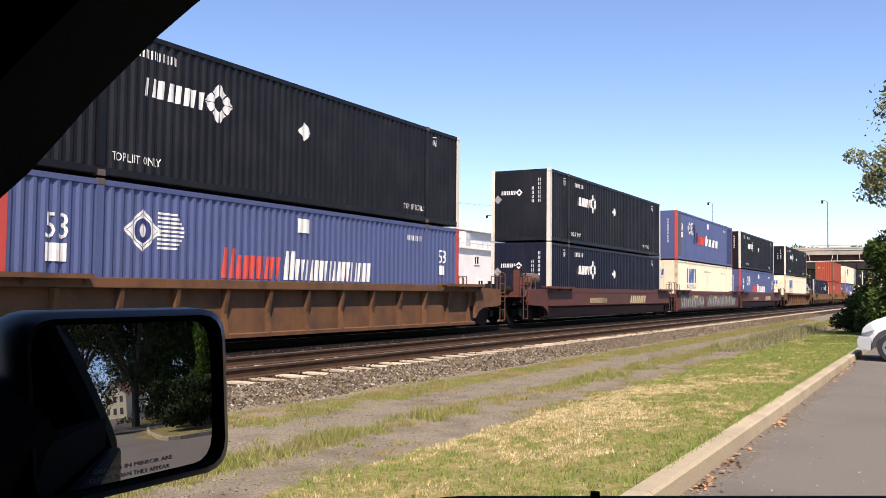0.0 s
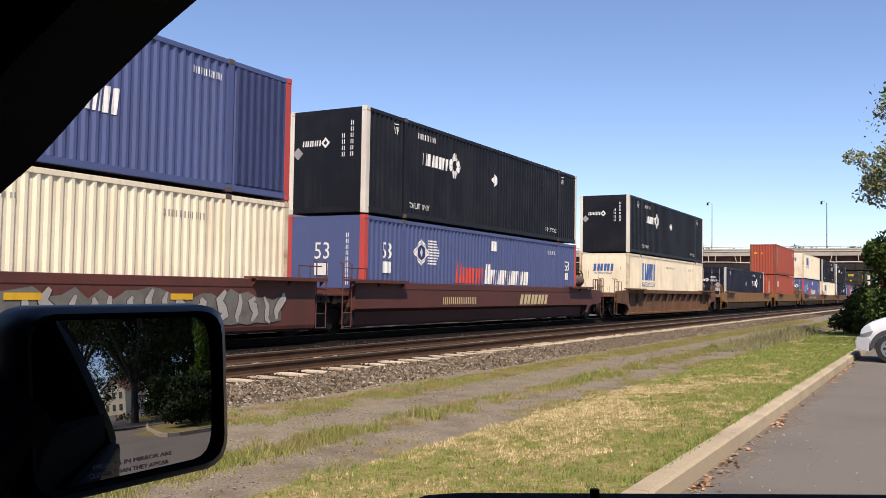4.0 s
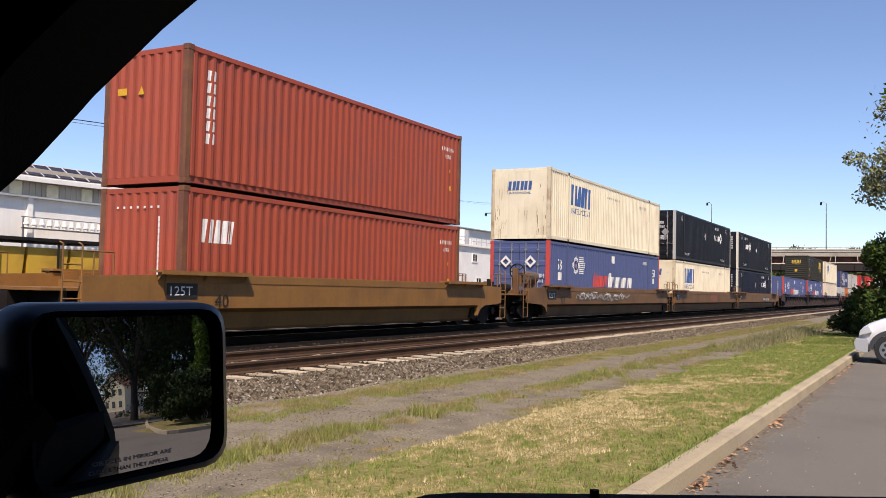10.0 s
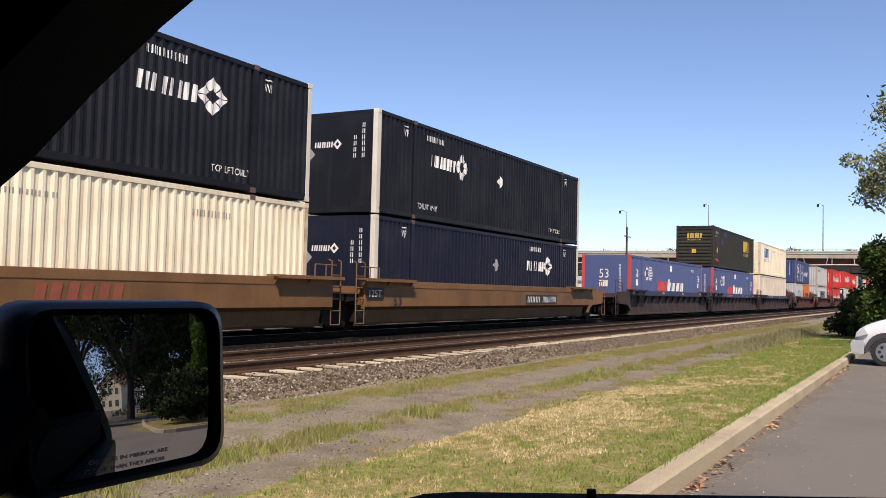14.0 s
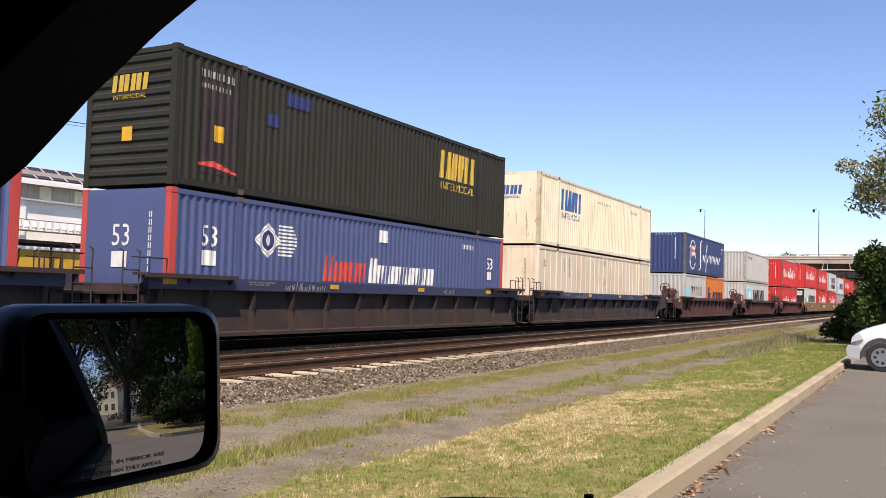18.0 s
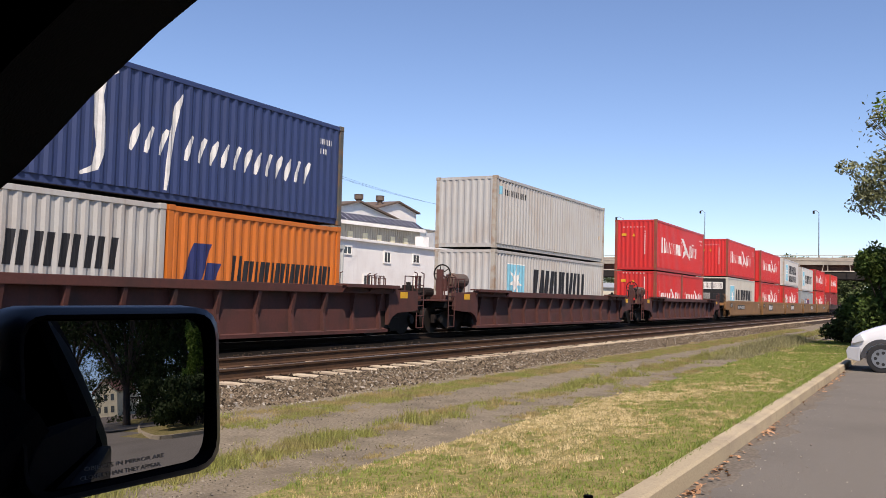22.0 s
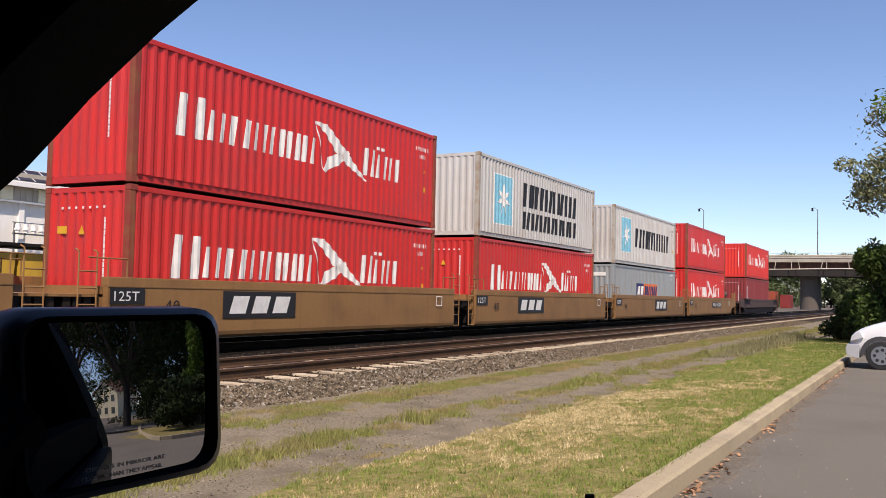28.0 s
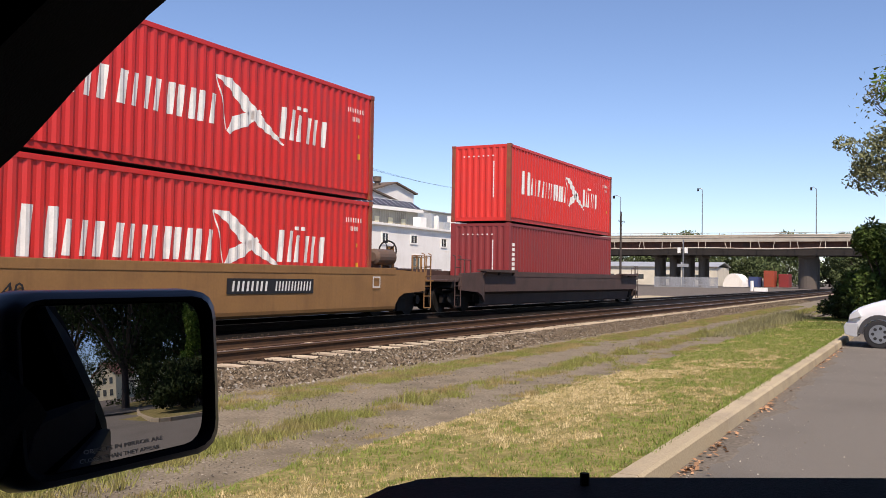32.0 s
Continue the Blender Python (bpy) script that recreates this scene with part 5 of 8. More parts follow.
class Unit:
    def __init__(self, q, L, body, style, label, off=0.0, joined=False, chord=None, panels=(), wheel=False, brake=False):
        self.q, self.L, self.body, self.style, self.label, self.off, self.joined, self.chord, self.panels, self.wheel, self.brake = q, L, body, style, label, off, joined, chord, panels, wheel, brake


A_BROWN, A_MAROON, A_OCHRE = "rust-brown ribbed well car, weathered steel", "maroon smooth-sided well car, one unit of a set", "ochre smooth-sided well car with rust stains"
A_GOLD = "golden yellow smooth-sided well car, stained"
A_UMBER, A_OXIDE, A_TAN = "dark umber ribbed well car with blue top edge", "dark oxide-red ribbed well car", "tan smooth-sided well car of a joined set"
UNITS = [
    Unit(9.32, L53, rust_brown, "ribbed", A_BROWN),
    Unit(33.18, L53, maroon, "smooth", A_MAROON, brake=True), Unit(52.97, L53, maroon, "flat", "maroon smooth-sided well car covered in grey spray paint", joined=True, panels=[
        ("spray_field", graffiti_grey, lambda bm: (spray_band(bm, 4, -0.3, 5.6), spray_band(bm, 8, 6.6, 15.6))), ("spray_shadow", mark("mark_brown"), lambda bm: (bubbles(bm, 4, -0.2, 5.5, 1.22), bubbles(bm, 8, 6.8, 15.4, 1.22))), ("spray_paint", mark("mark_ash"), lambda bm: (bubbles(bm, 4, -0.2, 5.5, 1.0), bubbles(bm, 8, 6.8, 15.4, 1.0))), ("reflector", mark("mark_amber"), lambda bm: (quad(bm, 3.1, 1.24, 3.9, 1.38), quad(bm, 8.6, 1.20, 9.3, 1.32), quad(bm, 12.2, 1.20, 12.8, 1.32)))]), Unit(72.34, L53, maroon, "smooth", A_MAROON, joined=True, wheel=True),
    Unit(95.96, L53, rust_brown, "ribbed", A_BROWN, wheel=True),
    Unit(119.52, L53, golden, "smooth", A_GOLD),
    Unit(143.41, L40, golden, "smooth", A_GOLD),
    Unit(163.12, L53, ochre, "smooth", A_OCHRE, brake=True), Unit(182.74, L53, ochre, "smooth", A_OCHRE, joined=True), Unit(201.9, L53, ochre, "smooth", A_OCHRE, joined=True),
    Unit(225.75, L53, umber, "ribbed", A_UMBER, chord=chord_blue), Unit(245.3, L53, umber, "ribbed", A_UMBER, joined=True, chord=chord_blue), Unit(264.83, L53, umber, "ribbed", A_UMBER, joined=True, chord=chord_blue),
    Unit(289.5, 14.6, oxide, "ribbed", A_OXIDE, off=-1.2, brake=True), Unit(311.21, 14.6, oxide, "ribbed", A_OXIDE, off=-1.2, brake=True), Unit(332.78, 14.6, oxide, "ribbed", A_OXIDE, off=-1.2, brake=True),
    Unit(353.48, L40, tan_car, "flat", A_TAN), Unit(369.11, L40, tan_car, "flat", A_TAN, joined=True), Unit(384.36, L40, tan_car, "flat", A_TAN, joined=True), Unit(399.66, L40, tan_car, "flat", A_TAN, joined=True), Unit(415.01, L40, tan_car, "flat", A_TAN, joined=True, wheel=True),
    Unit(436.54, 16.15, end_brown, "smooth", "dull brown smooth-sided well car at the end", off=-1.98),
]
for i, u in enumerate(UNITS):
    q0, q1 = u.q + u.off, u.q + u.off + u.L
    prev_end = UNITS[i - 1].q + UNITS[i - 1].off + UNITS[i - 1].L if i else q0 - 7.0
    nxt = UNITS[i + 1].q + UNITS[i + 1].off if i + 1 < len(UNITS) else q1 + 5.0
    lead, tail = (q0 - prev_end) / 2, (nxt - q1) / 2
    if not u.joined:
        lead -= 0.45
    next_joined = i + 1 < len(UNITS) and UNITS[i + 1].joined
    if not next_joined:
        tail -= 0.45
    trucks = [-lead + 0.05 if u.joined else -1.75]
    if not next_joined:
        trucks.append(u.L + 1.75)
    panels = list(u.panels)
    if u.body in (ochre, golden, tan_car):
        if i in (17, 18, 19):
            px = {17: 2.3, 18: 2.75, 19: 6.35}[i]
            panels += [("name_plate", mark("mark_black"), lambda bm: quad(bm, px, 0.86, px + 2.5, 1.44)), ("name_bar", mark("mark_white"), lambda bm: [poly(bm, [(px + 0.2 + k * 0.72, 0.96), (px + 0.72 + k * 0.72, 0.96), (px + 0.86 + k * 0.72, 1.34), (px + 0.34 + k * 0.72, 1.34)]) for k in range(3)])]
        elif i == 8:
            panels += [("name_bar", mark("mark_faded"), lambda bm: shapes(bm, 8.3, 1.0, 2.0, 0.42, 3, bold=0.36, slant=0.1))]
        elif i in (9, 16, 20):
            px = {9: 9.9, 16: 2.2, 20: 5.95}[i]
            panels += [("name_plate", mark("mark_black"), lambda bm: quad(bm, px, 1.0, px + 3.1, 1.34)), ("number_bar", mark("mark_white"), lambda bm: (blocks(bm, px + 0.12, 1.06, 1.25, 0.22, 4, slant=0.15), blocks(bm, px + 1.6, 1.06, 1.4, 0.22, 6, slant=0.15)))]
        panels += [("load_plate", mark("mark_black"), lambda bm: quad(bm, -0.72, 1.16, 0.12, 1.46)), ("load_text", mark("mark_white"), lambda bm: lettering(bm, "125T", -0.62, 1.22, 0.19, 0.6)),
                   ("well_length", mark("mark_black"), lambda bm, t="40" if u.L < 14 else "53": lettering(bm, t, 0.62, 0.98, 0.28, 0.42))]
    if u.body is umber and u.chord:
        panels += [("reflector", mark("mark_amber"), lambda bm, x=x: quad(bm, x, 1.50, x + 0.38, 1.61)) for x in (-0.4, 5.2, 9.6, 14.2)]
    if i == 7:
        panels += [("spray_paint", mark("mark_grey"), lambda bm: spray(bm, 12, 1, 2.2, 9.0, 0.99)), ("spray_paint", mark("mark_grey"), lambda bm: (spray(bm, 21, 1, 2.5, 8.6, 0.99), spray(bm, 33, 1, 2.4, 8.8, 1.0))), ("spray_outline", mark("mark_white"), lambda bm: spray(bm, 5, 2, 2.6, 8.4, 1.0))]
    if u.body is maroon:
        panels += [("name_bar", mark("mark_straw"), lambda bm: shapes(bm, 9.7, 1.0, 2.6, 0.36, 4, gap=0.1, slant=0.30, bold=0.34))] if i != 2 else []
        panels += [("number_bar", mark("mark_straw"), lambda bm: blocks(bm, 3.9, 1.04, 2.3, 0.22, 9))] if i != 2 else []
    if u.body is tan_car:
        panels += [("placard_frame", mark("mark_white"), lambda bm: (quad(bm, u.L - 0.5, 1.12, u.L - 0.46, 1.42), quad(bm, u.L - 0.16, 1.12, u.L - 0.12, 1.42), quad(bm, u.L - 0.46, 1.12, u.L - 0.16, 1.15), quad(bm, u.L - 0.46, 1.39, u.L - 0.16, 1.42)))]
    if u.chord is chord_blue and u.joined:
        panels += [("number_bar", mark("mark_grey"), lambda bm: [blocks(bm, 2.1, 1.58 - 0.05 * k, 0.95 - 0.2 * k, 0.03, 9) for k in range(2)]), ("spray_paint", mark("mark_ash"), lambda bm: scribble(bm, 3 + i, 3.4, 5.0)), ("spray_paint", mark("mark_ash"), lambda bm: scribble(bm, 40 + i, 11.2, 11.9))]
    car = well_car(u.label, pose(q0, TRAIN_Y, 0), u.L, u.body, u.style, lead, tail, trucks, u.chord, panels, flange=u.body is not tan_car, wheel_end=u.wheel, amber=u.body is oxide, wheel_front=u.brake)
    MOVING.append((car, q0, TRAIN_Y, 0.0))

# ---- beyond the train: sidings, buildings, poles ----
white_wall = mat("white_stucco", (0.90, 0.87, 0.80), rough=0.9, grain=0.05, grain_scale=30, stain=0.08, stain_scale=0.5, streak=0.22, stain_color=(0.60, 0.54, 0.46), bump=0.2, bump_scale=40)
tan_wall = mat("tan_corrugated_wall", (0.50, 0.45, 0.36), rough=0.8, grain=0.05, stain=0.12, stain_scale=0.5, streak=0.3, stain_color=(0.25, 0.20, 0.14))
roof_metal = mat("roof_metal", (0.55, 0.56, 0.55), rough=0.5, metal=0.4, grain=0.05, stain=0.1, stain_scale=0.4)
solar = mat("solar_panel", (0.040, 0.040, 0.060), rough=0.45, grain=0.02, stain=0.05, spec=0.15, vary=0.2)
solar_frame = mat("solar_frame", (0.62, 0.62, 0.63), rough=0.6)
brown_roof = mat("brown_shingle", (0.16, 0.115, 0.085), rough=0.9, grain=0.15, grain_scale=20, stain=0.15, stain_scale=0.6)
yellow_pane = mat("yellow_skylight", (0.85, 0.76, 0.50), rough=0.5, stain=0.15)
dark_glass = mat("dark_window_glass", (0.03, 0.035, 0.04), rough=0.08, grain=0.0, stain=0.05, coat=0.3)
pole_wood = mat("pole_wood", (0.060, 0.046, 0.038), rough=0.9, grain=0.12, grain_scale=15, stain=0.2, stain_scale=1.0, streak=0.3)
grey_steel = mat("grey_steel", (0.22, 0.23, 0.24), rough=0.5, metal=0.5)
gondola_paint = mat("gondola_paint", (0.50, 0.53, 0.50), rough=0.7, grain=0.08, stain=0.2, stain_scale=0.8, streak=0.4, stain_color=(0.26, 0.20, 0.15))
yellow_paint = mat("yellow_machine_paint", (0.62, 0.38, 0.04), rough=0.6, grain=0.06, stain=0.15, stain_scale=1.2, stain_color=(0.25, 0.14, 0.03))


def warehouse():
    """The long white warehouse with clerestory and solar roof."""
    w = thing("warehouse", "long white warehouse with solar panels on its roof", "warehouse")
    x0, x1 = 14.0, 98.0
    rise, climb = (9.75 - 8.62) / 1.8, 0.0165

    def risen(bm):
        for vert in bm.verts:
            vert.co.z += climb * max(0.0, vert.co.x - 42.0)

    part("wall", shared(("wh_wall",), white_wall, lambda bm: (box(bm, x0, 56, -0.06, x1, 56.3, 7.3), box(bm, x0, 56.3, -0.06, x0 + 0.3, 76, 8.5), box(bm, x1 - 0.3, 56.3, -0.06, x1, 76, 8.5))), white_wall, w)
    part("clerestory_wall", shared(("wh_cl",), tan_wall, lambda bm: (box(bm, x0, 56.08, 7.3, x1, 56.3, 9.4), [box(bm, x0 + i * 0.5, 56.03, 7.3, x0 + i * 0.5 + 0.22, 56.08, 8.4 + climb * max(0.0, x0 + i * 0.5 - 42.0)) for i in range(165)])), tan_wall, w, "tan corrugated clerestory band")
    for i in range(27):
        x = x0 + 1.9 + i * 3.0
        part("skylight", shared(("wh_sky",), yellow_pane, lambda bm: box(bm, 0, 55.98, 7.42, 0.95, 56.06, 8.33)), yellow_pane, w, "pale yellow translucent pane", at=Matrix.Translation((x, 0, 0)))
    part("ledge", shared(("wh_ledge",), roof_metal, lambda bm: box(bm, x0 - 0.2, 55.6, 7.22, x1 + 0.2, 56.0, 7.36)), roof_metal, w)
    part("fascia", shared(("wh_fascia",), white_wall, lambda bm: box(bm, x0 - 0.3, 55.4, 8.36, 42.0, 55.55, 8.66) and (box(bm, 42.0, 55.4, 8.36, x1 + 0.3, 55.55, 8.66), risen(bm))), white_wall, w)
    roof = part("roof", shared(("wh_roof",), roof_metal, lambda bm: ([prism(bm, [(55.5, 8.49), (57.3, 9.62), (76.5, 8.49), (76.5, 8.62), (57.3, 9.75), (55.5, 8.62)], "x", p, q) for p, q in ((x0 - 0.3, 42.0), (42.0, x1 + 0.3))], risen(bm))), roof_metal, w)
    tilt = Matrix.Rotation(-math.atan(climb), 4, "Y") @ Matrix.Rotation(math.atan(rise), 4, "X")
    for i in range(63):
        at = Matrix.Translation((x0 + 2.4 + i * 1.3, 55.72, 8.675 + rise * 0.22 + climb * max(0.0, x0 + 2.4 + i * 1.3 - 42.0))) @ tilt
        part("solar_panel", shared(("solar_panel",), solar, lambda bm: box(bm, 0.06, 0.06, 0, 1.24, 1.75, 0.04)), solar, roof, at=at)
        part("panel_rail", shared(("panel_rail",), solar_frame, lambda bm: box(bm, -0.05, 0, 0.0, 0.05, 1.8, 0.06)), solar_frame, roof, at=at)
    for y, z in ((55.50, 8.665), (57.22, 9.76)):
        part("roof_trim", shared(("wh_trim", y), white_wall, lambda bm: box(bm, x0 - 0.3, y, z, 42.0, y + 0.16, z + 0.08) and (box(bm, 42.0, y, z, x1 + 0.3, y + 0.16, z + 0.08), risen(bm))), white_wall, roof)
    for i in range(12):
        x = x0 + 6 + i * 7.1
        part("pilaster", shared(("wh_pil",), white_wall, lambda bm: box(bm, 0, 55.8, -0.06, 0.4, 56.0, 7.36)), white_wall, w, at=Matrix.Translation((x, 0, 0)))
    for x, n in ((40.4, 11), (58.0, 9)):
        bank = part("insulator_rack", shared(("rack", n), grey_steel, lambda bm: (box(bm, 0, 55.2, 5.0, n * 0.62, 55.3, 5.1), box(bm, 0, 55.2, 5.8, n * 0.62, 55.3, 5.86), [box(bm, u, 55.2, -0.06, u + 0.1, 55.3, 5.8) for u in (0.1, n * 0.62 - 0.2)])), grey_steel, w, at=Matrix.Translation((x, 0, 0)))
        for i in range(n):
            part("insulator", shared(("insulator",), white_wall, lambda bm: (rod(bm, (0, 55.1, 5.12), (0, 55.1, 5.72), 0.17, 10), rod(bm, (0, 55.1, 5.3), (0, 55.1, 5.42), 0.24, 10))), white_wall, bank, at=Matrix.Translation((0.3 + i * 0.62, 0, 0)))
    return w


def low_building():
    """The white stucco block before the warehouse, with small windows."""
    w = thing("office_building", "white stucco building with small dark windows", "building")
    x0, x1, y = 63.3, 101.0, 46.0
    part("wall", shared(("ob_wall",), white_wall, lambda bm: (box(bm, x0, y, -0.06, x1, y + 0.3, 6.25), box(bm, x0, y + 0.3, -0.06, x0 + 0.3, 55, 6.25), box(bm, x1 - 0.3, y + 0.3, -0.06, x1, 55, 6.25))), white_wall, w)
    part("cornice", shared(("ob_cornice",), white_wall, lambda bm: box(bm, x0 - 0.25, y - 0.3, 6.25, x1 + 0.2, y + 0.35, 6.5), bevel=0.05), white_wall, w)
    part("roof", shared(("ob_roof",), roof_metal, lambda bm: prism(bm, [(y + 0.2, 6.4), (55.4, 7.3), (55.4, 7.4), (y + 0.2, 6.5)], "x", x0, x1)), roof_metal, w)
    for x, z, ww, h in ((66.6, 5.0, 1.3, 0.7), (73.5, 4.5, 1.15, 1.05), (79.0, 4.72, 1.3, 0.85), (85.5, 4.6, 1.2, 0.9), (91.0, 4.6, 1.2, 0.9), (96.0, 4.5, 1.2, 0.9), (79.4, 1.0, 1.5, 2.5), (70.0, 2.2, 1.2, 1.0), (92.0, 1.8, 1.3, 1.0)):
        win = part("window", shared(("ob_win", ww, h), dark_glass, lambda bm: box(bm, 0.05, y - 0.02, 0.05, ww - 0.05, y + 0.1, h - 0.05)), dark_glass, w, at=Matrix.Translation((x, -0.004, z)))
        part("window_frame", shared(("ob_frame", ww, h), white_wall, lambda bm: (box(bm, -0.08, y - 0.08, -0.08, ww + 0.08, y - 0.005, 0.05), box(bm, -0.08, y - 0.08, h - 0.05, ww + 0.08, y - 0.005, h + 0.1), box(bm, -0.08, y - 0.08, 0.05, 0.05, y - 0.005, h - 0.05), box(bm, ww - 0.05, y - 0.08, 0.05, ww + 0.08, y - 0.005, h - 0.05), box(bm, ww / 2 - 0.03, y - 0.05, 0.05, ww / 2 + 0.03, y - 0.022, h - 0.05))), white_wall, win)
    # glazed recess beside it
    rec = part("glazed_bay", shared(("bay",), dark_glass, lambda bm: box(bm, 56.0, y + 0.8, -0.06, x0, y + 1.0, 5.6)), dark_glass, w)
    part("bay_frame", shared(("bay_frame",), white_wall, lambda bm: ([box(bm, 56.0 + i * 1.45, y + 0.68, -0.06, 56.12 + i * 1.45, y + 0.795, 5.6) for i in range(6)], box(bm, 56, y + 0.66, 4.3, x0, y + 0.79, 4.45), box(bm, 55.8, y - 0.1, 5.6, x0, 55, 6.3))), white_wall, rec)
    # upper block with porch along the front
    ub = part("upper_block", shared(("ub",), white_wall, lambda bm: (box(bm, 98.5, 56.4, 6.4, 126, 64, 9.75),)), white_wall, w)
    part("upper_roof", shared(("ubr",), roof_metal, lambda bm: prism(bm, [(55.9, 9.75), (64.4, 10.1), (64.4, 10.2), (55.9, 9.87)], "x", 98.2, 126.4)), roof_metal, w)
    for i, (u, ww, h) in enumerate(((90.5, 1.4, 1.3), (93.0, 0.7, 1.9), (94.4, 0.5, 1.7), (96.2, 1.6, 1.1), (99.0, 0.5, 2.0), (100.2, 0.5, 1.9), (101.5, 2.2, 0.9))):
        part("roof_unit", (lambda bm: (box(bm, u, 51.4, 6.9, u + ww, 52.4, 6.95 + h), box(bm, u + 0.08, 51.36, 7.1, u + ww - 0.08, 51.396, 6.8 + h), bm)[2])(bmesh.new()), roof_metal if i % 2 else white_wall, w, "pale sheet-metal roof unit")
    part("roof_rail", (lambda bm: ([rod(bm, (88.0, 46.6, z), (101.0, 46.6, z), 0.035, 5) for z in (7.0, 7.4)], [rod(bm, (88.0 + 1.3 * k, 46.6, 6.5), (88.0 + 1.3 * k, 46.6, 7.4), 0.035, 5) for k in range(11)], bm)[2])(bmesh.new()), roof_metal, w)
    return w


def gabled(x0, xr, x1, y0, y1, base, eave, ridge, vents, eave_right):
    """A gable-ended roof monitor with sheet-metal vents; the ridge runs along y."""
    w = thing("roof_monitor", "white gabled loft with brown roof behind the warehouse", "building", "lofts behind the warehouse")
    part("wall", (lambda bm: (prism(bm, [(x0, base), (x1, base), (x1, eave_right), (xr, ridge), (x0, eave)], "y", y0, y0 + 0.3), bm)[1])(bmesh.new()), white_wall, w)
    def rf(bm):
        for a, ea in ((x0, eave), (x1, eave_right)):
            s = -0.6 if a < xr else 0.6
            prism(bm, [(a + s, ea - 0.25), (xr, ridge), (xr, ridge + 0.25), (a + s, ea)], "y", y0 - 0.5, y1)
    bm = bmesh.new()
    rf(bm)
    roof = part("roof", bm, brown_roof, w)
    for vx, vy, h in vents:
        z = ridge - abs(vx - xr) / max(0.1, (x1 - x0) / 2) * (ridge - eave)
        part("vent", shared(("vent", h), brown_roof, lambda bm: (rod(bm, (0, 0, -0.8), (0, 0, h * 0.6), 0.40, 12), rod(bm, (0, 0, h * 0.55), (0, 0, h * 0.7), 0.40, 12, 0.70), rod(bm, (0, 0, h * 0.7), (0, 0, h + 0.2), 0.70, 12), rod(bm, (0, 0, h + 0.2), (0, 0, h + 0.25), 0.76, 12))), casting_mat, roof, at=Matrix.Translation((vx, vy, z)))
    return w


warehouse()
low_building()
gabled(96.0, 113.9, 131.8, 76, 96, 8.0, 11.8, 15.3, ((104.5, 77.5, 1.9), (109.5, 79, 1.1), (115.6, 77.2, 1.5)), 12.6)
gabled(116.5, 130.0, 136.5, 79, 99, 8.0, 13.8, 17.0, ((126.4, 80.2, 1.7),), 15.9)


def utility_pole(x, y, h, arms, r=0.17):
    p = thing("utility_pole", "dark wooden utility pole with crossarms", "utility pole", "utility poles")
    p.matrix_basis = Matrix.Translation((x, y, -0.06))
    part("pole", (lambda bm: (rod(bm, (0, 0, 0), (0, 0, h), r, 10, r * 0.75), bm)[1])(bmesh.new()), pole_wood, p)
    for z, half in arms:
        arm = part("crossarm", (lambda bm: (box(bm, -half, -0.2, z, half, -0.08, z + 0.14), rod(bm, (-half * 0.6, -0.14, z), (0, -0.14, z - 0.7), 0.025, 6), rod(bm, (half * 0.6, -0.14, z), (0, -0.14, z - 0.7), 0.025, 6), bm)[3])(bmesh.new()), pole_wood, p)
        for s in (-0.92, -0.55, 0.55, 0.92):
            part("insulator", shared(("pole_insulator",), grey_steel, lambda bm: (rod(bm, (0, 0, 0), (0, 0, 0.1), 0.02, 6), rod(bm, (0, 0, 0.08), (0, 0, 0.20), 0.05, 8))), grey_steel, arm, at=Matrix.Translation((half * s, -0.14, z + 0.14)))
    return p


utility_pole(49.2, 40, 12.0, ((10.75, 1.55),))
utility_pole(45.5, 40, 9.6, ((9.25, 1.35), (7.95, 1.6)))
utility_pole(133.3, 60, 17.2, ((15.2, 4.2),), r=0.28)
utility_pole(218.8, 90, 20.5, ((18.5, 1.2),), r=0.45)


def cable(a, b, sag, r=0.022, n=18):
    a, b = Vector(a), Vector(b)
    bm = bmesh.new()
    pts = [a.lerp(b, i / n) - Vector((0, 0, sag * 4 * (i / n) * (1 - i / n))) for i in range(n + 1)]
    rings = [[bm.verts.new(p + Vector((0.3 * r * math.cos(k * 1.257), 0.95 * r * math.cos(k * 1.257), r * math.sin(k * 1.257)))) for k in range(5)] for p in pts]
    for lo, hi in zip(rings, rings[1:]):
        for k in range(5):
            bm.faces.new((lo[k], lo[(k + 1) % 5], hi[(k + 1) % 5], hi[k]))
    return solid("overhead_cable", bm, rubber_gasket, "thin black overhead cable between utility poles", "cable", "overhead cables")


for dx, dz in ((-1.4, 0.25), (-0.9, 0.3), (1.4, 0.25)):
    cable((49.2 + dx, 39.9, 10.75 + dz), (17.2 + dx, 40.1, 9.0 + dz), 0.15, 0.012)
    cable((49.2 + dx, 39.9, 10.75 + dz), (133.3 + dx * 2, 60, 15.4), 1.2, 0.009)
cable((48.5, 39.9, 10.9), (46.2, 39.9, 8.2), 0.3, 0.016, 8)
cable((49.1, 39.9, 10.2), (46.6, 39.9, 7.9), 0.9, 0.016, 8)

